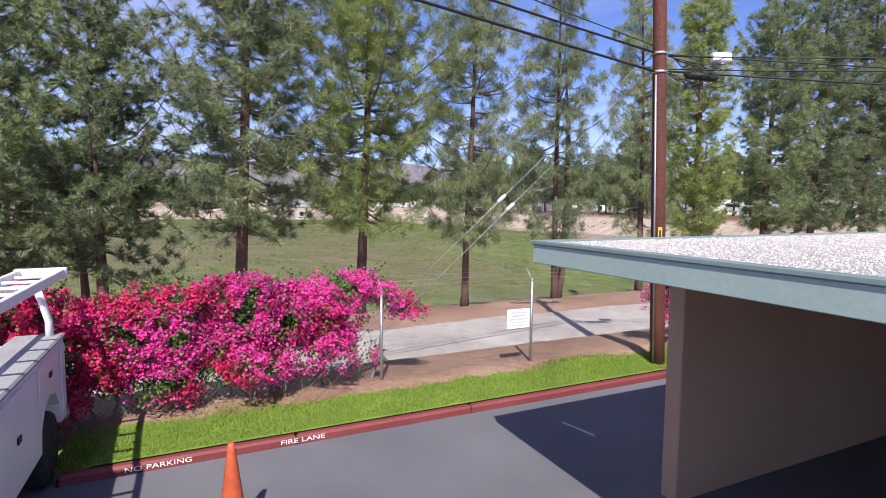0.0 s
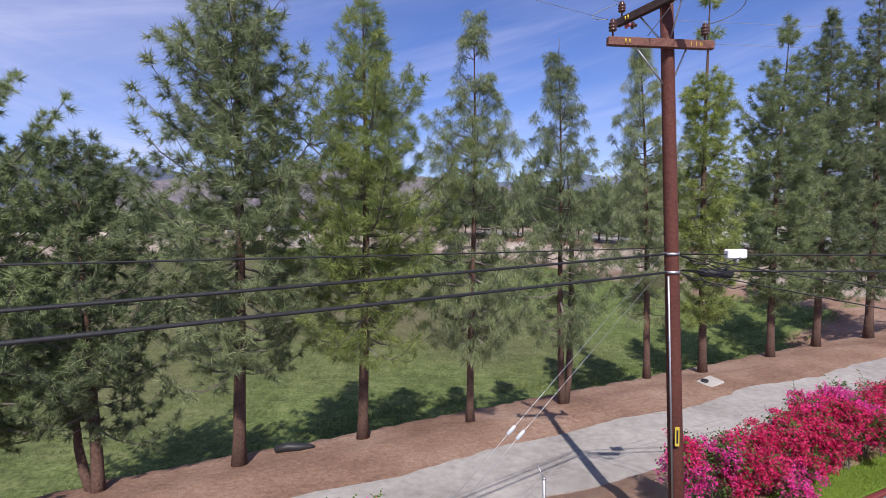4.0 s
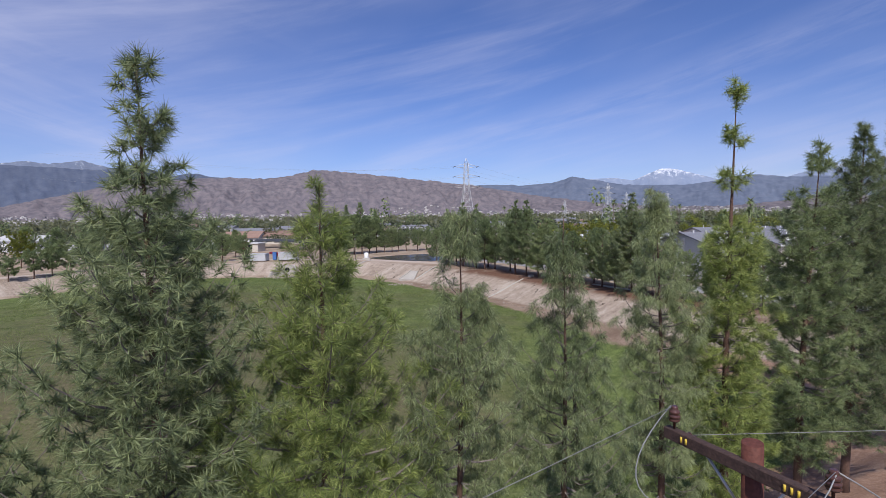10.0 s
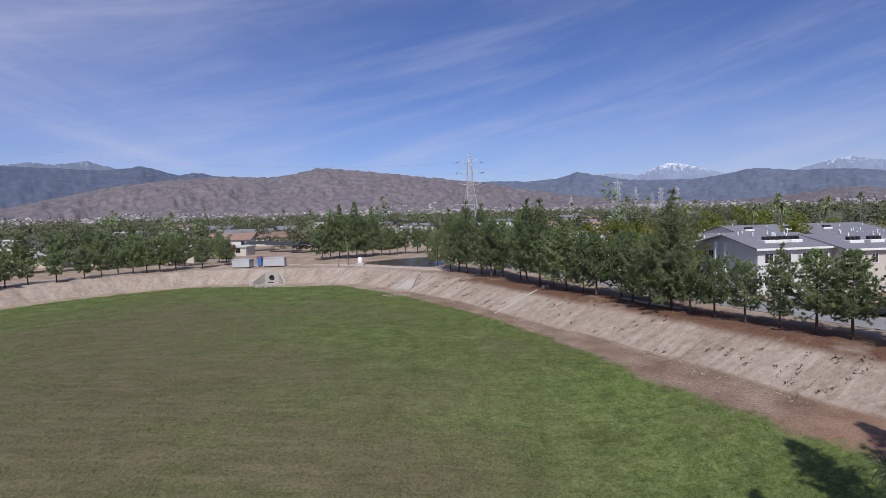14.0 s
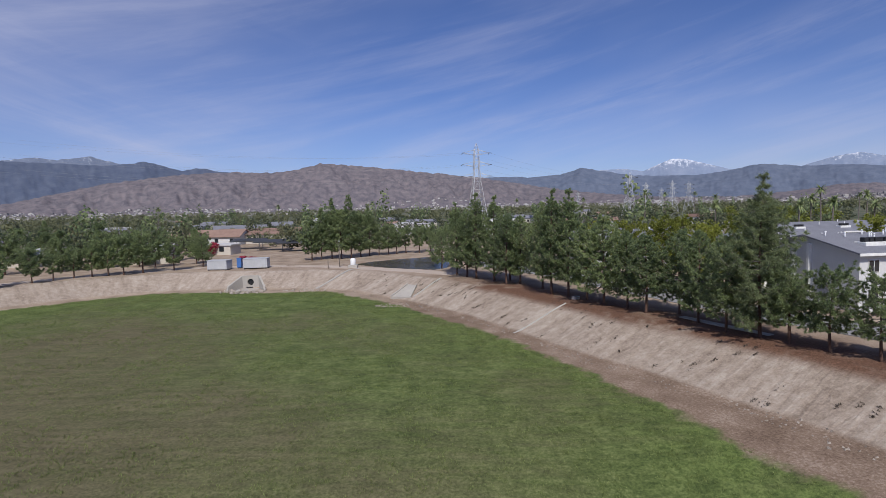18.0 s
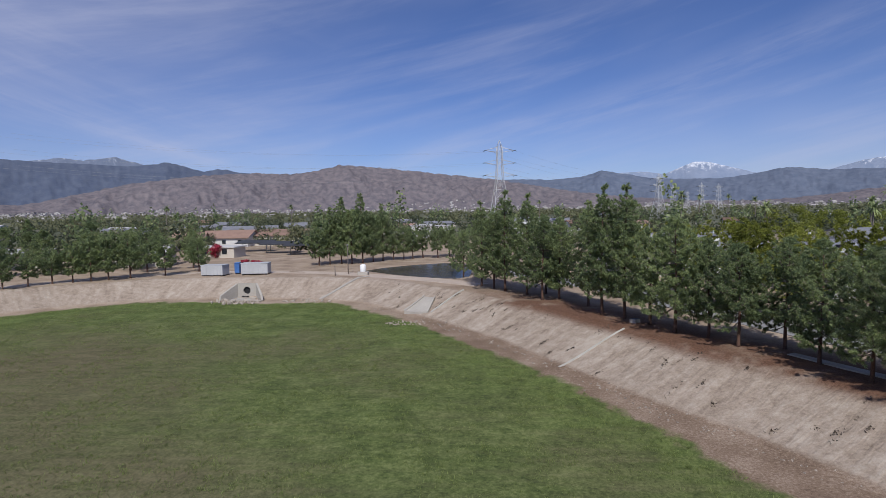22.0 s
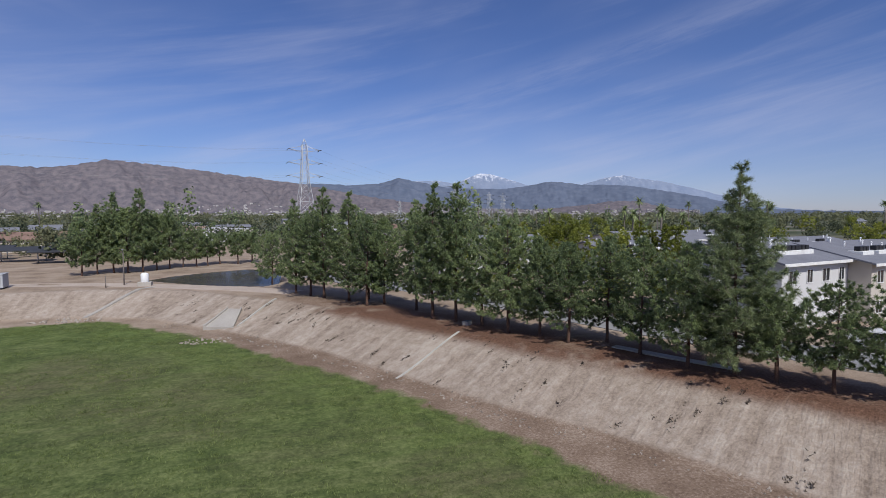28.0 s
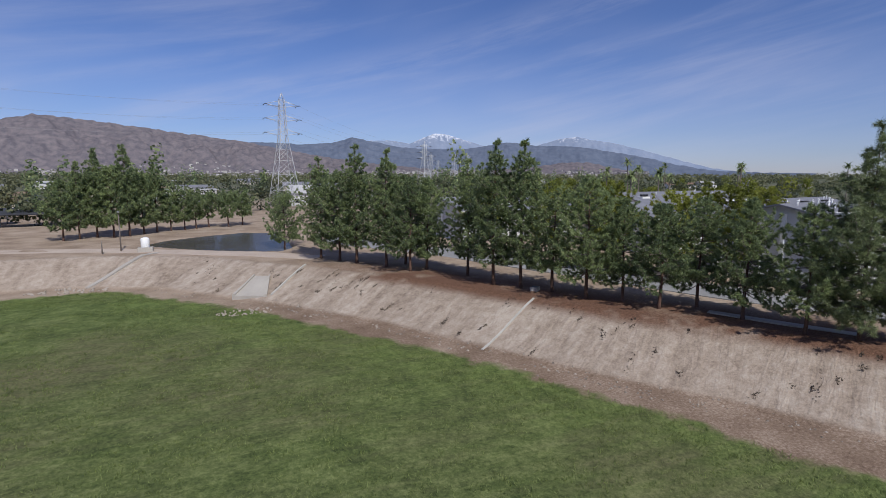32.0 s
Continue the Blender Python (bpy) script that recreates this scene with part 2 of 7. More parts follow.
NEEDLE_DARK = leafy("dark_pine_needles", (0.118, 0.165, 0.080), (0.370, 0.435, 0.200), 0.44)
FOLIAGE = leafy("evergreen_foliage", (0.118, 0.166, 0.086), (0.375, 0.448, 0.205), 0.45, spread=0.2)
FOLIAGE_LIME = leafy("yellow_green_foliage", (0.150, 0.175, 0.032), (0.370, 0.395, 0.080), 0.42, spread=0.5)
FOLIAGE_FAR = leafy("mixed_town_foliage", (0.055, 0.074, 0.044), (0.182, 0.190, 0.104), 0.35, spread=0.6)
PETAL = leafy("magenta_bougainvillea_bracts", (0.64, 0.026, 0.25), (0.95, 0.130, 0.52), 0.42, 0.55, 0.0)
PETAL_RED = leafy("red_bougainvillea_bracts", (0.50, 0.015, 0.09), (0.84, 0.062, 0.23), 0.42, 0.55, 0.0)
BUSH_LEAF = leafy("bougainvillea_leaves", (0.035, 0.075, 0.018), (0.13, 0.20, 0.05), spread=0.0)
GRASS = leafy("lawn_blades", (0.095, 0.155, 0.020), (0.245, 0.325, 0.050), 0.3, spread=0.0)
WEED = leafy("field_weeds", (0.125, 0.165, 0.052), (0.25, 0.30, 0.105), 0.42, spread=0.0)
PALE_DRAIN = material("pale_drain_concrete", (0.36, 0.345, 0.32), (0.52, 0.50, 0.465), 0.8, 0.8, 14, 0.5, 0.2, 50)
STONE = material("riprap_stone", (0.15, 0.125, 0.105), (0.36, 0.315, 0.27), 0.9, 1, 20, 0.5, 0.5, 30, island=0.6)
WALL_WHITE = material("white_apartment_stucco", (0.52, 0.52, 0.52), (0.64, 0.64, 0.64), 0.85, 0.3, 20, 0.5, 0.2, 60)
WALL_BEIGE = material("beige_apartment_stucco", (0.46, 0.42, 0.37), (0.55, 0.51, 0.45), 0.85, 0.3, 20, 0.5, 0.2, 60)
ROOF_GREY = material("grey_asphalt_shingle", (0.135, 0.14, 0.165), (0.23, 0.235, 0.265), 0.9, 0.6, 12, 0.4, 0.4, 30)
ROOF_BROWN = material("brown_tile_roof", (0.16, 0.10, 0.08), (0.30, 0.20, 0.16), 0.9, 0.6, 6, 0.4, 0.4, 30, spread=0.7)
GLASS_DARK = material("dark_window_glass", (0.015, 0.018, 0.022), (0.03, 0.035, 0.04), 0.08, 1, 6, 0.5, spec=0.8)
TOWER_STEEL = material("pale_lattice_steel", (0.50, 0.51, 0.53), (0.64, 0.65, 0.66), 0.5, 0.5, 8, 0.5, metal=0.35)
INSULATOR = material("dark_insulator_string", (0.03, 0.03, 0.035), (0.06, 0.06, 0.07), 0.4, 1, 8, 0.5)
RED_BLOOM = leafy("far_red_blossom", (0.16, 0.015, 0.03), (0.42, 0.04, 0.075), 0.2, spread=0.3)


# ---- mesh helpers ----
def mesh_from(name, verts, faces, mats=(), smooth=False):
    me = bpy.data.meshes.new(name)
    me.from_pydata(verts, [], faces)
    for m in mats:
        me.materials.append(m)
    if smooth:
        me.polygons.foreach_set("use_smooth", [True] * len(me.polygons))
    me.update()
    return me


def tri_mesh(name, pts, mats, per=3, mat_index=None):
    """A mesh of loose triangles (or quads) from an array of corners, n x per x 3."""
    n = len(pts)
    me = bpy.data.meshes.new(name)
    me.vertices.add(n * per)
    me.vertices.foreach_set("co", np.asarray(pts, dtype=np.float32).ravel())
    me.loops.add(n * per)
    me.loops.foreach_set("vertex_index", np.arange(n * per, dtype=np.int32))
    me.polygons.add(n)
    me.polygons.foreach_set("loop_start", np.arange(0, n * per, per, dtype=np.int32))
    for m in mats:
        me.materials.append(m)
    if mat_index is not None:
        me.polygons.foreach_set("material_index", np.asarray(mat_index, dtype=np.int32))
    me.update(calc_edges=True)
    return me


def bm_mesh(name, bm, mats):
    me = bpy.data.meshes.new(name)
    bm.normal_update()
    bm.to_mesh(me)
    bm.free()
    for m in (mats if isinstance(mats, (list, tuple)) else (mats,)):
        me.materials.append(m)
    return me


def part(name, bm, mats, parent, label=""):
    """Links a bmesh or a mesh as one part under a thing."""
    me = bm if isinstance(bm, bpy.types.Mesh) else bm_mesh(name, bm, mats)
    ob = new(name, me)
    ob.parent = parent
    if label:
        ob["label"] = label
    return ob


def thing(name, label, category, at=None, group="", kind=""):
    ob = new(name)
    ob.empty_display_size = 0.2
    if at is not None:
        ob.matrix_basis = at
    return tagged(ob, label, category, group, kind)


def box(bm, lo, hi, bevel=0.0, m=None, mat=0):
    """A bevelled block between two corners, turned by m."""
    lo, hi = Vector(lo), Vector(hi)
    mid, size = (lo + hi) / 2, hi - lo
    t = Matrix.Translation(mid) @ Matrix.Diagonal((*size, 1))
    r = bmesh.ops.create_cube(bm, size=1, matrix=t)
    vs = r["verts"]
    if bevel:
        es = list({e for v in vs for e in v.link_edges})
        rb = bmesh.ops.bevel(bm, geom=es, offset=bevel, segments=1, affect="EDGES")
        vs = list({v for f in rb["faces"] for v in f.verts} | {v for v in vs if v.is_valid})
    if m is not None:
        bmesh.ops.transform(bm, matrix=m, verts=vs)
    for f in {f for v in vs for f in v.link_faces}:
        f.material_index = mat
    return vs


def tube(bm, path, radii, sides=8, caps=True, mat=0):
    """A round bar along a path, its radius from point to point."""
    path = [Vector(p) for p in path]
    rings = []
    side = None
    for i, p in enumerate(path):
        way = (path[min(i + 1, len(path) - 1)] - path[max(i - 1, 0)]).normalized()
        if side is None:
            side = way.orthogonal().normalized()
        side = (side - way * side.dot(way)).normalized()
        up = way.cross(side)
        r = radii[i] if isinstance(radii, (list, tuple)) else radii
        rings.append([bm.verts.new(p + (side * math.cos(2 * math.pi * k / sides) + up * math.sin(2 * math.pi * k / sides)) * r) for k in range(sides)])
    for a, b in zip(rings, rings[1:]):
        for k in range(sides):
            f = bm.faces.new((a[k], a[(k + 1) % sides], b[(k + 1) % sides], b[k]))
            f.smooth = True
            f.material_index = mat
    if caps:
        for ring, flip in ((rings[0], True), (rings[-1], False)):
            f = bm.faces.new(ring[::-1] if flip else ring)
            f.material_index = mat
    return rings


def lathe(bm, profile, sides=20, m=None, mat=0):
    """A turned body from (radius, height) pairs."""
    rings = []
    for r, z in profile:
        rings.append([bm.verts.new((r * math.cos(2 * math.pi * k / sides), r * math.sin(2 * math.pi * k / sides), z)) for k in range(sides)])
    fs = []
    for a, b in zip(rings, rings[1:]):
        for k in range(sides):
            fs.append(bm.faces.new((a[k], a[(k + 1) % sides], b[(k + 1) % sides], b[k])))
    fs.append(bm.faces.new(rings[0][::-1]))
    fs.append(bm.faces.new(rings[-1]))
    for f in fs:
        f.smooth = len(f.verts) == 4
        f.material_index = mat
    if m is not None:
        bmesh.ops.transform(bm, matrix=m, verts=[v for ring in rings for v in ring])


def sag(a, b, drop, n=14):
    a, b = Vector(a), Vector(b)
    return [a.lerp(b, i / n) - Vector((0, 0, 4 * drop * (i / n) * (1 - i / n))) for i in range(n + 1)]


def writing(name, text, size, m, mat, parent=None, label="", squeeze=1.0):
    """Flat lettering in the built-in font, as a mesh."""
    cu = bpy.data.curves.new(name, "FONT")
    cu.body, cu.size, cu.align_x, cu.align_y = text, size, "LEFT", "BOTTOM_BASELINE"
    cu.extrude = 0.001
    tmp = bpy.data.objects.new(name, cu)
    me = bpy.data.meshes.new_from_object(tmp)
    bpy.data.objects.remove(tmp)
    me.materials.clear()
    me.materials.append(mat)
    ob = new(name, me)
    ob.parent = parent
    ob.matrix_basis = m @ Matrix.Diagonal((squeeze, 1, 1, 1))
    if label:
        ob["label"] = label
    return ob


# ---- the plan: the yard runs along a line turned against the world ----
YAW = 25.8
YARD = pose(0.93, 4.15, 0, 0, 0, YAW)
_c, _s = math.cos(radians(YAW)), math.sin(radians(YAW))
KERB_V, FENCE_V = 2.54, 3.8


def uv(u, v, z=0.0):
    return YARD @ Vector((u, v, z))


def poly_distance(px, py, line):
    """Distance of each point from a polyline."""
    best = np.full(px.shape, 1e9)
    for (x0, y0), (x1, y1) in zip(line, line[1:]):
        dx, dy = x1 - x0, y1 - y0
        t = np.clip(((px - x0) * dx + (py - y0) * dy) / (dx * dx + dy * dy), 0, 1)
        best = np.minimum(best, np.hypot(px - x0 - t * dx, py - y0 - t * dy))
    return best


def inside(px, py, ring):
    res = np.zeros(px.shape, bool)
    for (x0, y0), (x1, y1) in zip(ring, ring[1:] + ring[:1]):
        cross = ((y0 > py) != (y1 > py)) & (px < (x1 - x0) * (py - y0) / ((y1 - y0) or 1e-9) + x0)
        res ^= cross
    return res


def smooth(t):
    t = np.clip(t, 0, 1)
    return t * t * (3 - 2 * t)


# the basin: the foot of its banks, and the edge of its grass
FOOT = [(36, 25), (30, 36), (24, 47), (19.9, 56.0), (17.6, 60), (14.6, 66.2), (10.8, 72), (7.3, 78.8), (2.6, 87.7), (-3.4, 96.2), (-8, 101.5),
        (-14, 108.5), (-22, 112), (-35, 113), (-45, 112.5), (-54, 107.5), (-61, 100), (-72, 82), (-82, 60), (-88, 35), (-92, 5), (-95, -28)]
GRASS_EDGE = [(33, 25.2), (26.5, 36), (20.8, 45), (16.3, 53.5), (14.4, 58.5), (12.6, 62.5), (10.9, 66.5), (8.3, 72.5), (4.8, 79), (-0.5, 87.7), (-5, 94.7),
              (-12.2, 103), (-18, 109.5), (-26, 109), (-35, 110.5), (-45, 111), (-53, 106), (-60, 98.5), (-71, 81), (-81, 59), (-87, 35), (-91, 5), (-94, -28)]
POND = [(-17.5, 126.5), (-15, 131.5), (-9, 136.5), (-4, 139), (0, 137), (1.5, 128), (0.8, 117), (-1.5, 114.2), (-8.3, 117.6), (-13, 121.8)]
ROW_FOOT = [tuple(uv(-98, 10.5)[:2]), tuple(uv(36, 10.5)[:2])]
NEAR_ROW = [tuple(uv(u, 14.2 + 3.2 * max(0.0, min(1.0, (u + 6) / 9)))[:2]) for u in (-98, -6, -3, 0, 3, 34)]


def ground_fields(px, py):
    """Height, depth inside the grass, height up the bank, and the yard's own v, at points of the plan."""
    du, dv = px - 0.93, py - 4.15
    u, v = du * _c + dv * _s, -du * _s + dv * _c
    field = inside(px, py, FOOT + ROW_FOOT)
    d_foot = poly_distance(px, py, FOOT)
    bank = np.where(field | (v < 11.0), 0, 0.25 * smooth(d_foot / 6.6) + 0.75 * np.clip(d_foot / 6.6, 0, 1))
    far = v > 11.0
    z = np.where(far & ~field, -0.42 + 2.45 * bank, -0.42)
    floor_drop = 3.2 * smooth((52 - v) / 33) * smooth(d_foot / 14) * (v > 11.0) * smooth((v - 11.3) / 5.0)
    z = np.where(field & far, z - floor_drop, z)
    near = np.interp(v, [-60, 2.42, 2.62, 3.8, 5.4, 5.9, 8.6, 9.2, 10.2, 11.2, 12.6, 14], [-0.08, -0.08, 0.11, 0.2, 0.02, -0.16, -0.2, -0.14, -0.12, -0.3, -0.46, -0.42])
    near = np.where((u < -4.15) & (v > 2.5) & (v < 3.9), np.minimum(near, -0.02), near)
    row = v < 12.0
    z = np.where(row & ~(far & ~field & (d_foot > 0.5)), near, z)
    grass_in = inside(px, py, GRASS_EDGE + NEAR_ROW)
    d_grass = poly_distance(px, py, GRASS_EDGE)
    v_row = 14.2 + 3.2 * np.clip((u + 6) / 9, 0, 1)
    d_row = np.abs(v - v_row)
    g = np.where(grass_in, np.minimum(d_grass, d_row), -np.minimum(d_grass, d_row))
    g = np.where(v < v_row, np.minimum(g, v - v_row), g)
    pond = inside(px, py, POND)
    z = np.where(pond, 2.03 - 1.4 * smooth(poly_distance(px, py, POND + POND[:1]) / 2.0), z)
    return z, g, bank, u, v


def steps(lo, hi, fine, reach, grow=1.16):
    out, s, p = list(np.arange(lo, hi, fine)), fine, hi
    up = []
    while p < reach:
        up.append(p)
        s *= grow
        p += s
    up.append(reach)
    s, p, down = fine, lo, []
    while p > -reach:
        s *= grow
        p -= s
        down.append(max(p, -reach))
    return np.array(sorted(set(down + out + up)))


xs = np.unique(np.concatenate([steps(-94, 44, 0.9, 4700), np.arange(-16, 26, 0.35)]))
ys = np.unique(np.concatenate([steps(-6, 142, 0.9, 4700), np.arange(1, 32, 0.3)]))
gx, gy = np.meshgrid(xs, ys)
gz, g_grass, g_bank, g_u, g_v = ground_fields(gx, gy)
wob = np.array([noise.noise((x * 0.22, y * 0.22, 0.0)) for x, y in zip(gx.ravel(), gy.ravel())]).reshape(gx.shape)
rough_amt = np.where((g_v > 3.4) & (np.hypot(gx, gy) < 260), np.where(g_grass > 0, 0.05, 0.07), 0.0)
rough_amt = np.where((g_v > 5.2) & (g_v < 9.0), 0.0, rough_amt)
gz = gz + wob * rough_amt
far_rise = np.clip((np.hypot(gx, gy - 40) - 400) / 4000, 0, 1) * 6
gz = gz + far_rise - 0.32 * smooth((3.36 - g_v) / 0.25) * (np.abs(g_u) < 22)
nx, ny = len(xs), len(ys)
idx = np.arange(nx * ny).reshape(ny, nx)
quads = np.stack([idx[:-1, :-1], idx[:-1, 1:], idx[1:, 1:], idx[1:, :-1]], -1).reshape(-1, 4)
gme = bpy.data.meshes.new("ground")
gme.vertices.add(nx * ny)
gme.vertices.foreach_set("co", np.stack([gx, gy, gz], -1).astype(np.float32).ravel())
gme.loops.add(quads.size)
gme.loops.foreach_set("vertex_index", quads.astype(np.int32).ravel())
gme.polygons.add(len(quads))
gme.polygons.foreach_set("loop_start", np.arange(0, quads.size, 4, dtype=np.int32))
gme.polygons.foreach_set("use_smooth", [True] * len(quads))
g_along = np.zeros(gx.shape)
best_d, run = np.full(gx.shape, 1e9), 0.0
for (x0, y0), (x1, y1) in zip(FOOT, FOOT[1:]):
    seg = math.hypot(x1 - x0, y1 - y0)
    t = np.clip(((gx - x0) * (x1 - x0) + (gy - y0) * (y1 - y0)) / seg ** 2, 0, 1)
    d = np.hypot(gx - x0 - t * (x1 - x0), gy - y0 - t * (y1 - y0))
    g_along = np.where(d < best_d, run + t * seg, g_along)
    best_d = np.minimum(best_d, d)
    run += seg
g_beyond = np.where(g_bank > 0, best_d, 0.0)
for nm, arr in (("beyond", g_beyond), ("along", g_along), ("grass_depth", g_grass), ("bank", g_bank), ("yard_v", g_v), ("yard_u", g_u)):
    at = gme.attributes.new(nm, "FLOAT", "POINT")
    at.data.foreach_set("value", np.clip(arr, -500, 500).astype(np.float32).ravel())
gme.update(calc_edges=True)


def ground_material():
    m = bpy.data.materials.new("ground_soil_and_grass")
    m.use_nodes = True
    nt, lk = m.node_tree.nodes, m.node_tree.links
    b = nt["Principled BSDF"]
    b.inputs["Roughness"].default_value = 0.95
    b.inputs["Specular IOR Level"].default_value = 0.1
    geo = nt.new("ShaderNodeNewGeometry")

    def nz(scale, detail=4, rough=0.55, sx=1, sy=1, turn=0):
        mp = nt.new("ShaderNodeMapping")
        mp.inputs["Scale"].default_value = (sx, sy, 1)
        mp.inputs["Rotation"].default_value = (0, 0, radians(turn))
        lk.new(geo.outputs["Position"], mp.inputs[0])
        n = nt.new("ShaderNodeTexNoise")
        n.inputs["Scale"].default_value, n.inputs["Detail"].default_value, n.inputs["Roughness"].default_value = scale, detail, rough
        lk.new(mp.outputs[0], n.inputs["Vector"])
        return n.outputs["Fac"]

    def ramp(fac, *stops):
        r = nt.new("ShaderNodeValToRGB")
        el = r.color_ramp.elements
        while len(el) < len(stops):
            el.new(0.5)
        for e, (p, c) in zip(el, stops):
            e.position, e.color = p, (*c, 1)
        lk.new(fac, r.inputs[0])
        return r.outputs[0]

    def math_(op, a, b_, c=None, clamp=False):
        n = nt.new("ShaderNodeMath")
        n.operation, n.use_clamp = op, clamp
        for i, s in enumerate((a, b_, c)):
            if s is None:
                continue
            if isinstance(s, (int, float)):
                n.inputs[i].default_value = s
            else:
                lk.new(s, n.inputs[i])
        return n.outputs[0]

    def attr(name):
        n = nt.new("ShaderNodeAttribute")
        n.attribute_name = name
        return n.outputs["Fac"]

    def mixc(fac, a, b_):
        n = nt.new("ShaderNodeMixRGB")
        lk.new(fac, n.inputs[0])
        lk.new(a, n.inputs[1])
        lk.new(b_, n.inputs[2])
        return n.outputs[0]

    def step_(v, lo, hi):
        n = nt.new("ShaderNodeMapRange")
        n.interpolation_type = "SMOOTHSTEP"
        n.inputs["From Min"].default_value, n.inputs["From Max"].default_value = lo, hi
        lk.new(v, n.inputs["Value"])
        return n.outputs[0]

    # field grass: green with mown rows, brown thin patches towards the middle
    rows = nz(1.6, 5, 0.6, 0.16, 1.0, 14)
    patch = nz(0.045, 3)
    blade = nz(6.0, 6, 0.8)
    tuft = nz(1.5, 5, 0.7)
    fine = nz(2.2, 6, 0.75, 0.22, 1.0, 14)
    clumps = nz(0.42, 5, 0.65)
    g1 = ramp(math_("ADD", math_("ADD", math_("MULTIPLY", blade, 0.34), math_("MULTIPLY", clumps, 0.22)), math_("ADD", math_("MULTIPLY", tuft, 0.24), math_("MULTIPLY", fine, 0.20))), (0.41, (0.045, 0.066, 0.022)), (0.50, (0.098, 0.130, 0.042)), (0.60, (0.190, 0.225, 0.085)))
    dry = ramp(math_("ADD", math_("MULTIPLY", blade, 0.68), math_("MULTIPLY", rows, 0.32)), (0.39, (0.070, 0.060, 0.036)), (0.60, (0.175, 0.148, 0.092)))
    gd = attr("grass_depth")
    near_side = math_("SUBTRACT", 1.0, step_(attr("yard_v"), 28.0, 62.0))
    middle = math_("MULTIPLY", step_(gd, 2.0, 34.0), math_("ADD", 0.20, math_("MULTIPLY", near_side, 0.22)))
    dryness = step_(math_("ADD", math_("ADD", math_("MULTIPLY", patch, 0.85), math_("MULTIPLY", rows, 0.22)), middle), 0.45, 0.86)
    lush = ramp(math_("ADD", math_("MULTIPLY", blade, 0.5), math_("MULTIPLY", tuft, 0.5)), (0.38, (0.055, 0.084, 0.024)), (0.60, (0.160, 0.212, 0.064)))
    g1 = mixc(math_("MULTIPLY", math_("SUBTRACT", 1.0, step_(gd, 1.0, 8.0)), step_(clumps, 0.36, 0.62)), g1, lush)
    grass = mixc(math_("MULTIPLY", dryness, 0.85), g1, dry)
    # soil: brown dirt with pebbles, paler on the banks with runnels down the fall
    d1 = nz(0.35, 4)
    d2 = nz(7.0, 6, 0.8)
    soil = ramp(math_("ADD", math_("MULTIPLY", d1, 0.5), math_("MULTIPLY", d2, 0.5)), (0.35, (0.140, 0.082, 0.058)), (0.50, (0.255, 0.160, 0.115)), (0.66, (0.38, 0.275, 0.21)))
    tan = ramp(math_("ADD", math_("MULTIPLY", d1, 0.5), math_("MULTIPLY", d2, 0.5)), (0.35, (0.20, 0.150, 0.110)), (0.50, (0.32, 0.250, 0.190)), (0.66, (0.43, 0.355, 0.285)))
    toe = ramp(math_("ADD", math_("MULTIPLY", d1, 0.35), math_("MULTIPLY", d2, 0.65)), (0.38, (0.125, 0.086, 0.062)), (0.50, (0.225, 0.162, 0.120)), (0.62, (0.37, 0.295, 0.235)))
    soil = mixc(step_(attr("yard_v"), 24.0, 32.0), soil, toe)
    soil = mixc(math_("MAXIMUM", step_(attr("yard_v"), 80.0, 98.0), step_(attr("beyond"), 9.0, 13.0)), soil, tan)
    bank = attr("bank")
    fall = nt.new("ShaderNodeCombineXYZ")
    lk.new(attr("along"), fall.inputs[0])
    lk.new(math_("MULTIPLY", bank, 1.1), fall.inputs[1])

    def rill(scale, detail):
        n = nt.new("ShaderNodeTexNoise")
        n.inputs["Scale"].default_value, n.inputs["Detail"].default_value, n.inputs["Roughness"].default_value = scale, detail, 0.65
        lk.new(fall.outputs[0], n.inputs["Vector"])
        return n.outputs["Fac"]

    r1, r2 = rill(1.1, 5), rill(0.30, 3)
    pale = ramp(math_("ADD", math_("ADD", math_("MULTIPLY", r1, 0.22), math_("MULTIPLY", r2, 0.25)), math_("ADD", math_("MULTIPLY", nz(1.6, 5, 0.65), 0.25), math_("MULTIPLY", d2, 0.28))),
                (0.40, (0.200, 0.156, 0.122)), (0.49, (0.335, 0.274, 0.222)), (0.58, (0.45, 0.388, 0.328)))
    on_bank = math_("MULTIPLY", step_(bank, 0.02, 0.10), step_(math_("SUBTRACT", 1.0, bank), 0.0, 0.05))
    earth = mixc(on_bank, soil, pale)
    litter = ramp(d2, (0.35, (0.085, 0.045, 0.030)), (0.65, (0.20, 0.115, 0.080)))
    under = math_("MULTIPLY", math_("MULTIPLY", step_(bank, 0.72, 0.93), math_("MULTIPLY", math_("SUBTRACT", 1.0, step_(attr("beyond"), 8.5, 13.0)), math_("SUBTRACT", 1.0, step_(attr("yard_v"), 78.0, 90.0)))), step_(nz(0.3, 3), 0.25, 0.5))
    earth = mixc(under, earth, litter)
    edge = math_("ADD", gd, math_("MULTIPLY", math_("SUBTRACT", nz(0.6, 4), 0.5), 3.2))
    on_grass = step_(edge, -0.5, 0.6)
    col = mixc(on_grass, earth, grass)
    # town far off: greyed greens and tans
    dist = nt.new("ShaderNodeVectorMath")
    dist.operation = "LENGTH"
    lk.new(geo.outputs["Position"], dist.inputs[0])
    far = step_(dist.outputs["Value"], 170, 320)
    town = ramp(nz(0.02, 5, 0.7), (0.38, (0.055, 0.070, 0.040)), (0.55, (0.12, 0.125, 0.085)), (0.68, (0.26, 0.23, 0.19)))
    col = mixc(far, col, town)
    lk.new(col, b.inputs["Base Color"])
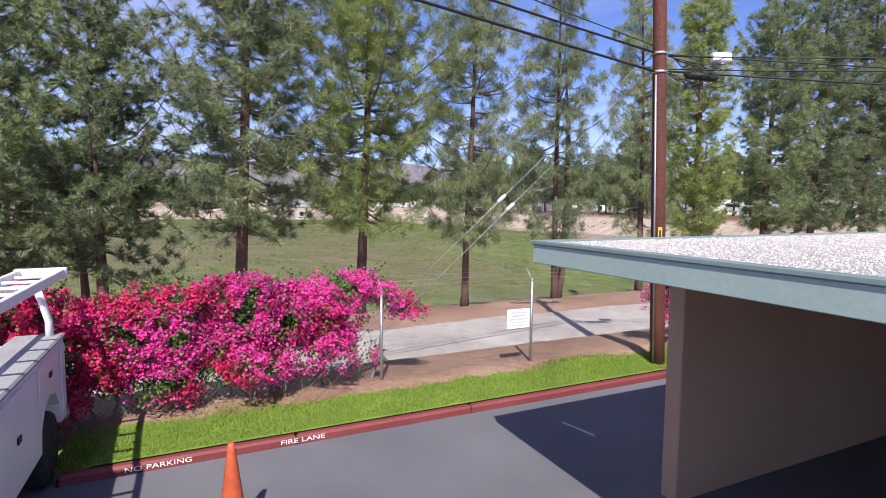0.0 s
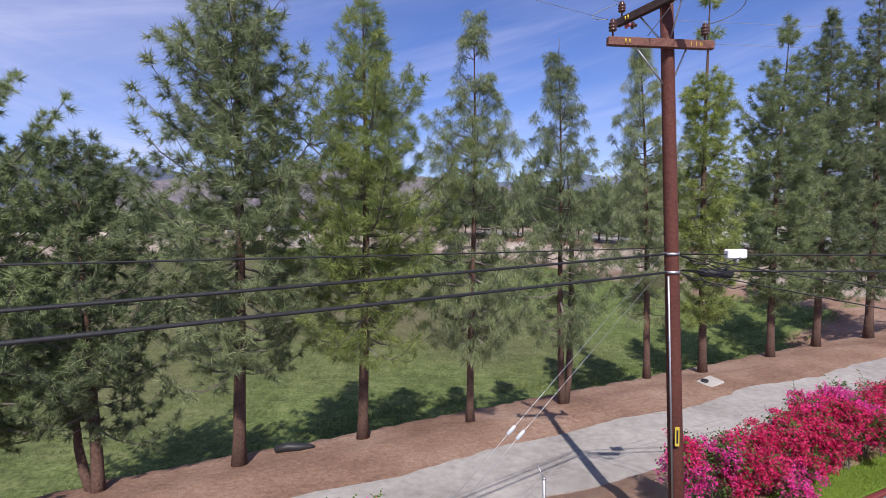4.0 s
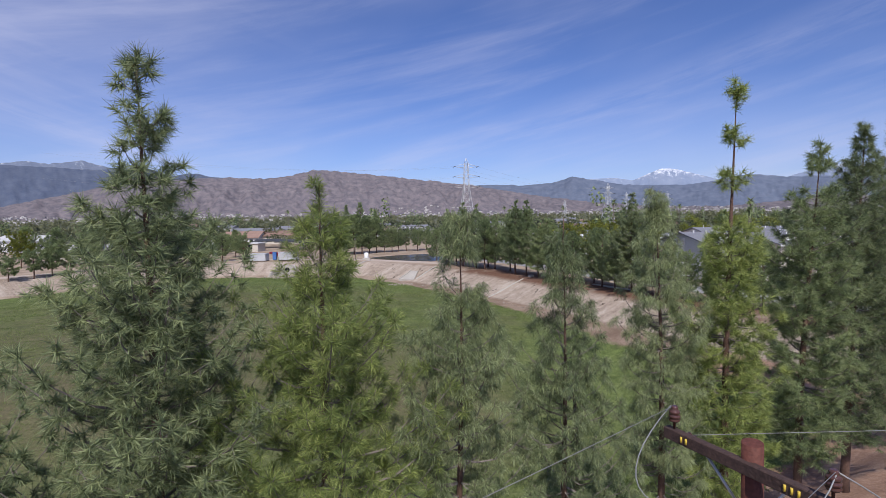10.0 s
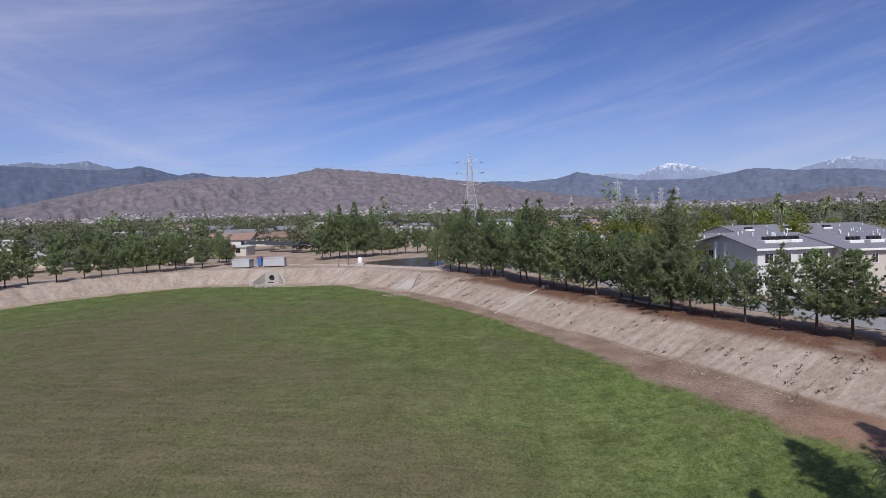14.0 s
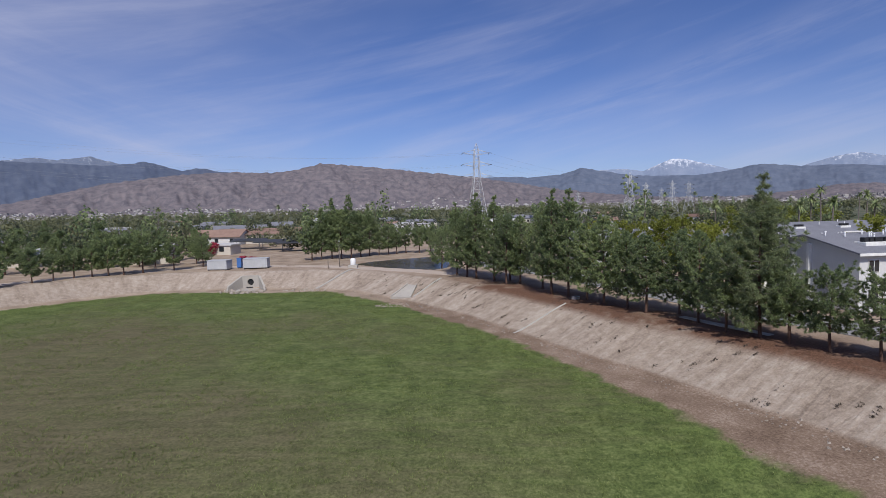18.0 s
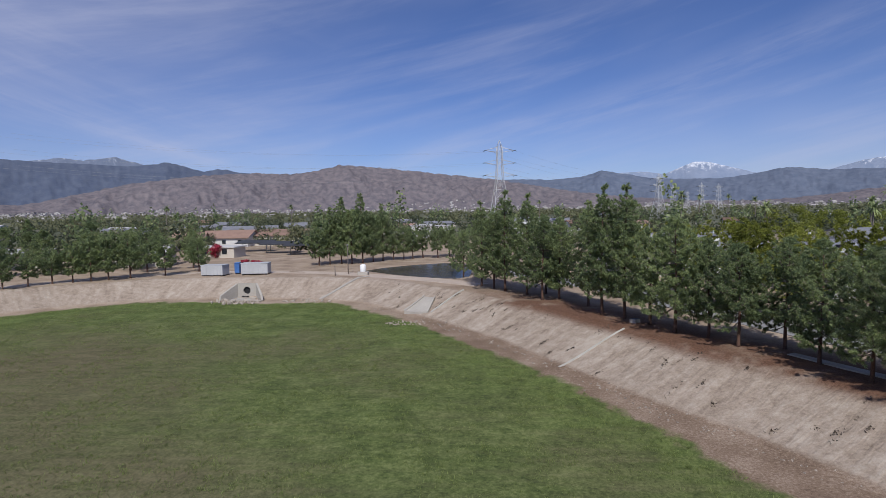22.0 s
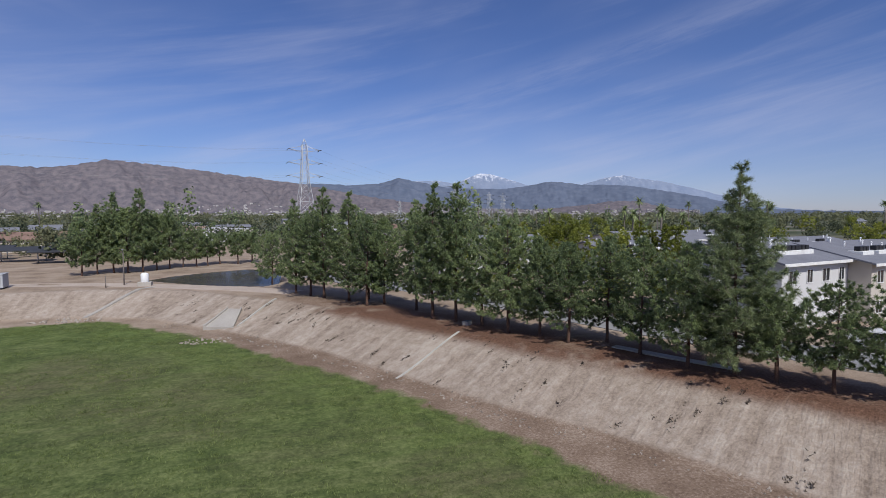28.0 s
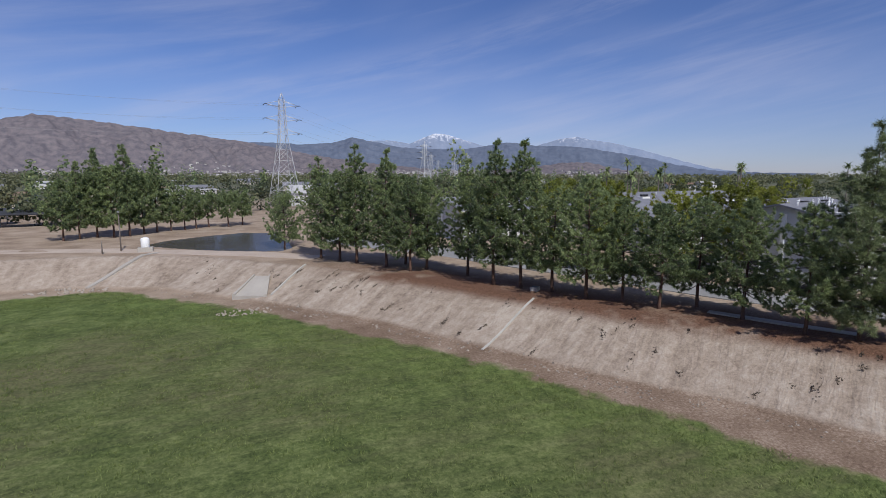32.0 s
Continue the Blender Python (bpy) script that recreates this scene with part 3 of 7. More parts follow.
    bp = nt.new("ShaderNodeBump")
    bp.inputs["Strength"].default_value, bp.inputs["Distance"].default_value = 1.0, 0.12
    lk.new(math_("ADD", math_("ADD", math_("MULTIPLY", nz(3.0, 5, 0.65), 0.6), math_("MULTIPLY", d2, 0.3)), math_("MULTIPLY", r1, math_("MULTIPLY", on_bank, 1.5))), bp.inputs["Height"])
    lk.new(bp.outputs[0], b.inputs["Normal"])
    return m


gme.materials.append(ground_material())
tagged(new("ground", gme), "mown green basin floor with pale bare-earth banks and dirt verges", "ground", kind="structure")


def ground_z(x, y):
    z = float(ground_fields(np.array([[x]]), np.array([[y]]))[0][0, 0])
    return z


# ---- mountains: backdrop ranges on the skyline, distance haze mixed into their colours ----
def mountain_range(name, label, ridge, distance, depth, mat, seed, crag=0.5, layers=30, fall=1.1):
    """A range from a skyline of (bearing, degrees above the horizon), falling towards the viewer with spurs and gullies."""
    brg = np.array([r[0] for r in ridge], float)
    elv = np.array([r[1] for r in ridge], float)
    n = int((brg[-1] - brg[0]) / 0.11)
    verts, faces = [], []
    for i in range(n + 1):
        a = brg[0] + (brg[-1] - brg[0]) * i / n
        e = float(np.interp(a, brg, elv))
        jag = noise.fractal((a * 1.7 + seed, 0.3, 0), 0.9, 2.1, 5) * 0.10 * crag
        for j in range(layers + 1):
            t = j / layers
            r = distance - depth * t
            px, py = math.sin(radians(a)) * r, math.cos(radians(a)) * r
            wx, wy = px + 90 * noise.noise((px / 400, py / 400, seed)), py + 90 * noise.noise((px / 400, py / 400, seed + 9))
            spur = 0.8 * noise.fractal((px / 260 + seed * 3.1, py / 420, seed), 0.75, 2.1, 6) + 0.8 * (0.3 - abs(noise.noise((wx / 170, wy / 300, seed + 5)))) + 0.55 * (0.3 - abs(noise.noise((wx / 70 + wy / 160, wy / 120, seed + 7)))) + 0.3 * (0.3 - abs(noise.noise((wx / 34 - wy / 90, wy / 60, seed + 8))))
            h = (math.tan(radians(max(e + jag, 0.02))) * distance) * (1 - t) ** fall
            h += spur * crag * 54 * math.sin(math.pi * min(1, t * 1.02)) ** 0.8 * min(1.0, e / 2.5)
            verts.append((math.sin(radians(a)) * r, math.cos(radians(a)) * r, 12 + (h if j else h) - 12 * t))
    for i in range(n):
        for j in range(layers):
            k = i * (layers + 1) + j
            faces.append((k, k + 1, k + layers + 2, k + layers + 1))
    me = mesh_from(name, verts, faces, [mat], True)
    return tagged(new(name, me), label, "mountains", kind="structure")


def hill_material(name, dark, light, scale, snow=None, snow_colour=(0.66, 0.69, 0.76)):
    m = material(name, dark, light, 1.0, scale, scale * 7, 0.55, spec=0.0)
    nt, lk = m.node_tree.nodes, m.node_tree.links
    b = nt["Principled BSDF"]
    if snow:
        ramp = [n for n in nt if n.bl_idname == "ShaderNodeValToRGB"][0]
        geo = nt.new("ShaderNodeNewGeometry")
        sx = nt.new("ShaderNodeSeparateXYZ")
        lk.new(geo.outputs["Position"], sx.inputs[0])
        nz = nt.new("ShaderNodeTexNoise")
        nz.inputs["Scale"].default_value, nz.inputs["Detail"].default_value, nz.inputs["Roughness"].default_value = 0.040, 8, 0.75
        mp = nt.new("ShaderNodeMapping")
        mp.inputs["Scale"].default_value = (1, 1, 0.3)
        lk.new(geo.outputs["Position"], mp.inputs[0])
        lk.new(mp.outputs[0], nz.inputs["Vector"])
        ad = nt.new("ShaderNodeMath")
        ad.operation = "MULTIPLY_ADD"
        lk.new(nz.outputs["Fac"], ad.inputs[0])
        ad.inputs[1].default_value = 420
        lk.new(sx.outputs["Z"], ad.inputs[2])
        mr = nt.new("ShaderNodeMapRange")
        mr.inputs["From Min"].default_value, mr.inputs["From Max"].default_value = snow + 196, snow + 268
        lk.new(ad.outputs[0], mr.inputs["Value"])
        mx = nt.new("ShaderNodeMixRGB")
        lk.new(mr.outputs[0], mx.inputs[0])
        lk.new(ramp.outputs[0], mx.inputs[1])
        mx.inputs[2].default_value = (*snow_colour, 1)
        lk.new(mx.outputs[0], b.inputs["Base Color"])
    return m


# foothills: dry brown, greyed towards violet to carry the haze in the colour
BROWN_HAZE_HILL = hill_material("dry_brown_hillside_haze_tint", (0.080, 0.080, 0.102), (0.228, 0.198, 0.204), 0.030)
# far ranges: the blue is distance haze put into the base colours
BLUE_HAZE_HILL = hill_material("forested_range_blue_haze_tint", (0.066, 0.085, 0.136), (0.112, 0.132, 0.182), 0.020)
GREEN_HAZE_HILL = hill_material("green_range_blue_haze_tint", (0.088, 0.112, 0.165), (0.150, 0.175, 0.232), 0.020)
SNOW_HAZE_HILL = hill_material("snow_capped_range_haze_tint", (0.17, 0.22, 0.32), (0.25, 0.29, 0.38), 0.010, snow=318)
SNOW_HAZE_LEFT = hill_material("distant_snow_streaked_range_haze_tint", (0.125, 0.155, 0.225), (0.18, 0.21, 0.28), 0.012, snow=446, snow_colour=(0.55, 0.58, 0.64))

mountain_range("backdrop_snow_peak", "far snow-capped mountain massif, ridges coloured blue for haze", [
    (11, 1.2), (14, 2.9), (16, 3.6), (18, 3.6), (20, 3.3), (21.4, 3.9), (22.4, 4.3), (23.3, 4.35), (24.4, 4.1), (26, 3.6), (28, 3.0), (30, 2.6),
    (33, 3.0), (35.5, 3.7), (37.2, 3.95), (38.6, 3.6), (41, 3.2), (44, 2.4), (47, 1.5), (50, 0.7), (53, 0.3)], 4550, 300, SNOW_HAZE_HILL, 3.0, 0.5)
mountain_range("backdrop_left_peaks", "distant snow-streaked peaks behind a dark range, coloured blue for haze", [
    (-60, 3.0), (-50, 4.2), (-44, 4.6), (-40, 4.8), (-37.5, 5.15), (-36, 5.0), (-34.6, 5.25), (-33.6, 5.4), (-32.6, 5.1), (-31, 4.7), (-26, 3.9), (-20, 3.2)], 4600, 280, SNOW_HAZE_LEFT, 9.0, 0.6)
mountain_range("backdrop_left_range", "dark forested mountain range with blue haze in its colour", [
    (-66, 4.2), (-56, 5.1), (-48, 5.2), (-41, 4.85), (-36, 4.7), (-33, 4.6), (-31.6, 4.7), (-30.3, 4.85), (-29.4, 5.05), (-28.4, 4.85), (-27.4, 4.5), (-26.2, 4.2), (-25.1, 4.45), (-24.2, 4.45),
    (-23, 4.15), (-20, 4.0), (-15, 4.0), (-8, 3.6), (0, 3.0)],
    4250, 500, BLUE_HAZE_HILL, 5.0, 0.6)
mountain_range("backdrop_right_range", "green range beyond the town with blue haze in its colour", [
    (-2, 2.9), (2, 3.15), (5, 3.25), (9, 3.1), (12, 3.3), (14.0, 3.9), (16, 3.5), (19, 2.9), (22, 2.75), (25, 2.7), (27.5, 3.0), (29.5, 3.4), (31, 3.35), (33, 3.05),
    (35.5, 3.0), (38, 2.85), (41, 2.3), (44, 1.75), (47, 1.0), (50, 0.5), (54, 0.3), (58, 0.25)], 4100, 700, GREEN_HAZE_HILL, 1.0, 0.7)
brown_hills = mountain_range("backdrop_brown_hills", "dry brown chaparral foothills with gullies, greyed violet for haze", [
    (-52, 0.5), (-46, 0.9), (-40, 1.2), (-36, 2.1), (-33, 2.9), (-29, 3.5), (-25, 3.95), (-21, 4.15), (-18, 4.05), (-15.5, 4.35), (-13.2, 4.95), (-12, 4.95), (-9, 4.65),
    (-5, 4.25), (-1, 3.75), (3, 3.3), (7, 2.6), (11, 1.9), (16, 1.2), (22, 0.7), (28, 0.5), (33, 0.9), (36, 1.35), (38.5, 1.3), (41, 0.7), (44, 0.3)], 3500, 620, BROWN_HAZE_HILL, 7.0, 1.0)

# houses scattered along the foot of the brown hills, past counting
FAR_HOUSE = material("far_house_walls", (0.16, 0.155, 0.16), (0.44, 0.43, 0.42), 0.9, 0.01, 0.2, 0.5, island=0.8)
house_rng = random.Random(23)
verts, faces = [], []
for v in brown_hills.data.vertices:
    p = v.co
    bearing = math.degrees(math.atan2(p.x, p.y))
    rise = math.degrees(math.atan2(p.z - 14, math.hypot(p.x, p.y)))
    limit = 0.55 + 0.55 * noise.noise((bearing / 6, 1.7, 0)) + (0.35 if -9 < bearing < 4 else 0)
    if not 0.02 < rise < limit or house_rng.random() > (0.30 if bearing < -12 else 0.16):
        continue
    w, d, h = house_rng.uniform(2.5, 7), house_rng.uniform(3, 5), house_rng.uniform(2.5, 4.5)
    k = len(verts)
    verts += [(p.x + sx * w, p.y + sy * d, p.z + z) for z in (-6, h) for sx, sy in ((-1, -1), (1, -1), (1, 1), (-1, 1))]
    faces += [(k + 4, k + 5, k + 6, k + 7)] + [(k + i, k + (i + 1) % 4, k + 4 + (i + 1) % 4, k + 4 + i) for i in range(4)]
tagged(new("hillside_houses", mesh_from("hillside_houses", verts, faces, [FAR_HOUSE])), "scattered pale houses along the foot of the hills", "houses", kind="stuff")


# ---- trees ----
def unit(a):
    return a / np.maximum(np.linalg.norm(a, axis=-1, keepdims=True), 1e-6)


def trunk_mesh(name, rng, height, r0, lean=0.03, sides=9, mat=BARK, top=0.02):
    bm = bmesh.new()
    path, radii = [], []
    ph = rng.uniform(0, 6.28, 2)
    for i in range(13):
        t = i / 12
        path.append((lean * height * math.sin(ph[0] + 2.4 * t) * t, lean * height * math.sin(ph[1] + 2.1 * t) * t, -0.15 + (height + 0.15) * t))
        radii.append(max(top, r0 * (1 - t) ** 0.8 * (1.35 if i == 0 else 1.0)))
    tube(bm, path, radii, sides)
    return bm_mesh(name, bm, mat), [Vector(p) for p in path]


def along(path, t):
    f = max(0, min(0.9999, t)) * (len(path) - 1)
    return path[int(f)].lerp(path[int(f) + 1], f - int(f))


def plant_tree(name, meshes, label, at, group="", category="tree"):
    ob = thing(name, label, category, at, group)
    for nm, me in zip(("trunk", "branchwork", "crown"), meshes):
        if me is not None:
            p = part(nm, me, None, ob)
            if nm != "trunk":
                p["kind"] = "stuff"
    return ob


# the row of pines along the berm
def prisms(a, b, ra, rb):
    """Three-sided twigs from points a to b, n x 3 each, as quads."""
    d = unit(b - a)
    ref = np.where(np.abs(d[:, 2:3]) > 0.9, np.array([[1.0, 0, 0]]), np.array([[0, 0, 1.0]]))
    s1 = unit(np.cross(d, ref))
    s2 = np.cross(d, s1)
    ring = [s1 * math.cos(2.094 * k) + s2 * math.sin(2.094 * k) for k in range(3)]
    return np.concatenate([np.stack([a + ring[k] * ra, a + ring[(k + 1) % 3] * ra, b + ring[(k + 1) % 3] * rb, b + ring[k] * rb], 1) for k in range(3)])


def bursts(rng, pos, way, size, count, width, droop, fine):
    """Long needles bursting out all round each shoot's tip, nodding at their ends; bent kites where fine, else slivers."""
    n = len(pos)
    w = np.repeat(way, count, 0)
    s = np.repeat(size, count)
    d = unit(0.62 * w + unit(rng.normal(size=(n * count, 3))))
    start = np.repeat(pos, count, 0) - w * (rng.random(n * count) * 0.55 * s)[:, None]
    length = (s * rng.uniform(0.75, 1.15, n * count))[:, None]
    side = unit(np.cross(d, rng.normal(size=d.shape))) * width
    mid = start + d * length * 0.52
    tip = mid + unit(d + np.array([0, 0, -droop])) * length * 0.5
    if not fine:
        return np.stack([start - side * 1.3, start + side * 1.3, tip], 1)
    return np.stack([start, mid + side, tip, mid - side], 1)


def long_needle_pine(height, base, radius, seed, r0, mat, head=(0.0, 0.0), profile=((0, 0.55), (0.12, 0.95), (0.3, 1.0), (0.55, 0.82), (0.8, 0.42), (0.93, 0.16), (1, 0.05)),
                     whorl=0.5, per=5, tuft=0.27, needles=60, width=0.0045, droop=0.5, climb=0.45, twig=0.32, thick=2.2, gap=0.10, bare=(), spur=0.0, sway=0.06, fine=False, thin=0.3):
    """A pine of open limbs: whorls that sweep up at their ends, side twigs, and a burst of long needles on every shoot."""
    rng = np.random.default_rng(seed)
    ph = rng.uniform(0, 6.28, 2)
    path = [Vector((head[0] * t + sway * math.sin(ph[0] + 5 * t), head[1] * t + sway * math.sin(ph[1] + 4 * t), -0.15 + (height + 0.15) * t)) for t in [i / 16 for i in range(17)]]
    bm = bmesh.new()
    tube(bm, path, [max(0.016, r0 * (1 - i / 16) ** 0.85 * (1.3 if i == 0 else 1.0)) for i in range(17)], 9)
    if spur:
        tube(bm, [path[-1], path[-1] + Vector((0.02, 0.01, spur))], [0.016, 0.006], 5)
    trunk = bm_mesh("trunk", bm, BARK)
    seg_a, seg_b, seg_ra, seg_rb, pos, way, size = [], [], [], [], [], [], []

    def limb(pts, r_a, r_b):
        for k in range(len(pts) - 1):
            f0, f1 = k / (len(pts) - 1), (k + 1) / (len(pts) - 1)
            seg_a.append(pts[k])
            seg_b.append(pts[k + 1])
            seg_ra.append(r_a + (r_b - r_a) * f0)
            seg_rb.append(r_a + (r_b - r_a) * f1)

    def shoot(p, d, s):
        d = d / max(np.linalg.norm(d), 1e-6)
        pos.append(p)
        way.append(d)
        size.append(s)
        if fine:      # the bare candle in the middle of a tuft
            limb([p - d * 0.06, p + np.array([0, 0, 1.0]) * 0.09 + d * 0.03], 0.006, 0.003)

    up = np.array([0, 0, 1.0])
    z = base
    ts, rs = [p[0] for p in profile], [p[1] for p in profile]
    while z < height - 0.25:
        t = (z - base) / (height - base)
        reach = radius * float(np.interp(t, ts, rs))
        turn = rng.uniform(0, 6.28)
        z += whorl * rng.uniform(0.7, 1.3) * (0.75 + 0.4 * (1 - t))
        if any(a < t < b for a, b in bare):
            continue
        for k in range(per):
            if rng.random() < gap + thin * max(0.0, t - 0.6) / 0.4:
                continue
            a = turn + 6.28 * k / per + rng.normal() * 0.3
            length = max(0.22, reach * rng.uniform(0.55, 1.18))
            root = np.array(along(path, (z + rng.normal() * 0.1 + 0.15) / (height + 0.15)))
            out = np.array([math.cos(a), math.sin(a), 0])
            lift = climb * (1.5 * t - 0.12) + rng.normal() * 0.14
            pts = [root + out * length * f + up * length * (lift * f - 0.16 * math.sin(math.pi * f) * (1 - t) + 0.30 * f ** 3) for f in (0, 0.25, 0.5, 0.75, 1.0)]
            limb(pts, 0.010 + 0.013 * length, 0.006)
            shoot(pts[-1] + up * 0.03, out * 0.6 + up * (0.5 + 0.5 * t), tuft * rng.uniform(0.85, 1.2))
            n = int(length * 0.85 * thick / twig + 0.5)
            for i in range(n):
                f = 1 - 0.85 * (i + rng.random() * 0.8) / max(n, 1)
                g = min(3, int(f * 4))
                p = pts[g] + (pts[g + 1] - pts[g]) * (f * 4 - g)
                hand = 1 if (i + k) % 2 else -1
                side = np.array([-out[1], out[0], 0]) * hand
                tl = twig * rng.uniform(0.6, 1.5) * (1.25 - 0.6 * f) * (1 - 0.6 * max(0.0, t - 0.4))
                d = out * 0.45 + side * rng.uniform(0.2, 1.0) + up * rng.uniform(-0.5, 0.85)
                d = d / np.linalg.norm(d)
                q = p + d * tl
                limb([p, q], 0.006, 0.004)
                shoot(q, d + up * 0.35, tuft * rng.uniform(0.75, 1.15))
                if tl > twig * 1.05:
                    e = d * 0.4 - side * 0.5 + up * 0.4
                    m_ = p + d * tl * 0.5
                    limb([m_, m_ + e * twig * 0.55], 0.005, 0.004)
                    shoot(m_ + e * twig * 0.55, e + up * 0.3, tuft * rng.uniform(0.7, 1.05))
    top = np.array(path[-1])
    for i in range(5):
        shoot(top - up * 0.14 * i, up + rng.normal(size=3) * 0.25, tuft * 1.05)
    tw = tri_mesh("branchwork", prisms(np.array(seg_a), np.array(seg_b), np.array(seg_ra)[:, None], np.array(seg_rb)[:, None]), [BARK_GREY], 4)
    crown = tri_mesh("crown", bursts(rng, np.array(pos), np.array(way), np.array(size), needles, width, droop, fine), [mat], 4 if fine else 3)
    return trunk, tw, crown


def berm_pine(x, y, height, base, radius, seed, label, mat=NEEDLE, r0=0.16, fork=None, **kw):
    m = long_needle_pine(height, base, radius, seed, r0, mat, **kw)
    ob = plant_tree("pine_tree", m, label, pose(x, y, ground_z(x, y)), "pines along the berm")
    if fork:
        bm = bmesh.new()
        fx, fy, fh = fork
        tube(bm, [(fx * 0.2, fy * 0.2, -0.15), (fx * 0.7, fy * 0.7, fh * 0.12), (fx, fy, fh * 0.35), (fx * 1.1, fy * 1.1, fh * 0.7), (fx * 0.6, fy * 0.8, fh)], [0.13, 0.115, 0.10, 0.075, 0.02], 9)
        part("second_stem", bm, BARK, ob, "forked second stem")
    return ob


ROUND = ((0, 0.75), (0.12, 0.97), (0.4, 1.0), (0.65, 0.85), (0.85, 0.5), (1, 0.08))
TALL = ((0, 0.8), (0.06, 0.97), (0.3, 1.0), (0.52, 0.84), (0.66, 0.55), (0.78, 0.26), (0.93, 0.15), (1, 0.04))
BROAD = ((0, 0.6), (0.08, 0.92), (0.25, 1.0), (0.42, 0.88), (0.56, 0.62), (0.68, 0.36), (0.80, 0.19), (0.9, 0.09), (1, 0.03))
SLIM = ((0, 0.8), (0.12, 1.0), (0.42, 0.95), (0.60, 0.62), (0.76, 0.30), (0.94, 0.14), (1, 0.05))
POINTED = ((0, 0.8), (0.1, 1.0), (0.5, 0.92), (0.66, 0.72), (0.78, 0.48), (0.88, 0.24), (1, 0.04))
SPIRE = ((0, 0.8), (0.12, 1.0), (0.4, 0.85), (0.6, 0.45), (0.68, 0.2), (0.85, 0.14), (0.93, 0.18), (1, 0.1))
DENSE = dict(tuft=0.21, needles=52, width=0.0074, whorl=0.30, per=6, twig=0.28, gap=0.08, droop=0.2)
MOP = dict(fine=True, whorl=0.37, per=6, needles=74, width=0.0058, droop=1.2, tuft=0.31, twig=0.34, thick=1.35, gap=0.14)
MID = dict(whorl=0.35, per=6, needles=50, width=0.0066, tuft=0.29)
berm_pine(-10.6, 11.4, 9.4, 1.3, 2.9, 11, "dark broad pine with dense drooping needles", NEEDLE_DARK, 0.2, profile=ROUND, **DENSE)
berm_pine(-8.35, 12.2, 7.9, 1.4, 2.2, 12, "low grey-green pine with a forked trunk", NEEDLE, 0.15, fork=(-0.55, 0.25, 2.6), profile=ROUND, **DENSE)
berm_pine(-5.35, 13.4, 14.5, 2.2, 2.35, 13, "tall narrow grey-green pine above the others", NEEDLE, 0.17, head=(0.6, -0.7), profile=TALL, bare=((0.815, 0.845), (0.90, 0.93)), **MID)
berm_pine(-2.42, 15.0, 12.45, 2.3, 2.75, 14, "bright yellow-green pine with upswept limbs", NEEDLE_YELLOW, 0.16, head=(0.48, -0.95), profile=BROAD, climb=0.62, bare=((0.89, 0.945),), thin=0.45, **{**MID, "fine": True, "needles": 60, "width": 0.0058, "droop": 0.15, "thick": 2.1, "tuft": 0.25})
berm_pine(0.74, 16.0, 11.55, 2.0, 1.8, 15, "slender pine with drooping needle tufts", NEEDLE, 0.12, head=(0.14, -1.18), profile=SLIM, bare=((0.80, 0.845),), **MOP)
berm_pine(3.80, 17.2, 11.0, 2.0, 1.75, 16, "twin-stemmed grey-green pine on the berm", NEEDLE, 0.12, head=(-0.32, -0.75), fork=(0.28, 0.1, 7.5), profile=SLIM, spur=0.55, **MOP)
berm_pine(7.8, 20.4, 12.2, 2.2, 1.5, 17, "dense pine with long drooping needles", NEEDLE, 0.14, head=(-0.7, -0.9), profile=POINTED, **MOP)
berm_pine(10.05, 20.9, 15.6, 2.0, 1.75, 18, "tall pine with a bare upper stem and tufted top", NEEDLE_YELLOW, 0.16, head=(-0.3, -0.9), profile=SPIRE, bare=((0.64, 0.75), (0.78, 0.85), (0.88, 0.935)), **MID)
berm_pine(14.0, 23.0, 14.0, 2.2, 1.75, 19, "tall dark green pine on the berm", NEEDLE_DARK, 0.17, head=(0.1, -0.6), profile=POINTED, bare=((0.84, 0.87),), **MID)
berm_pine(17.2, 24.8, 15.1, 2.2, 1.8, 20, "tall grey-green pine with a pointed top", NEEDLE, 0.18, head=(0, -0.6), profile=POINTED, **MID)
berm_pine(20.9, 26.3, 17.2, 2.2, 1.95, 21, "very tall grey-green pine on the berm", NEEDLE, 0.2, profile=POINTED, **{**MID, "needles": 40, "width": 0.008})
berm_pine(25.0, 28.6, 16.0, 2.2, 2.2, 22, "tall grey-green pine beside the road", NEEDLE, 0.2, profile=POINTED, **{**MID, "needles": 40, "width": 0.008})


# evergreens on the banks: a few builds, shared between the trees of the rows
def bank_kind(seed, height, radius, profile, mat=FOLIAGE, base=1.5, near=True, **kw):
    build = dict(whorl=0.42, per=7, tuft=0.215, needles=48, width=0.0165, twig=0.36, thick=2.3, droop=0.15, climb=0.42, gap=0.12) if near else dict(whorl=0.55, per=6, tuft=0.30, needles=36, width=0.028, twig=0.42, thick=2.5, droop=0.1, climb=0.45, gap=0.12)
    return long_needle_pine(height, base, radius, seed, 0.13, mat, profile=profile, **{**build, **kw})


HEAD = ((0, 0.8), (0.1, 1.0), (0.35, 0.97), (0.6, 0.68), (0.76, 0.38), (0.88, 0.17), (1, 0.05))
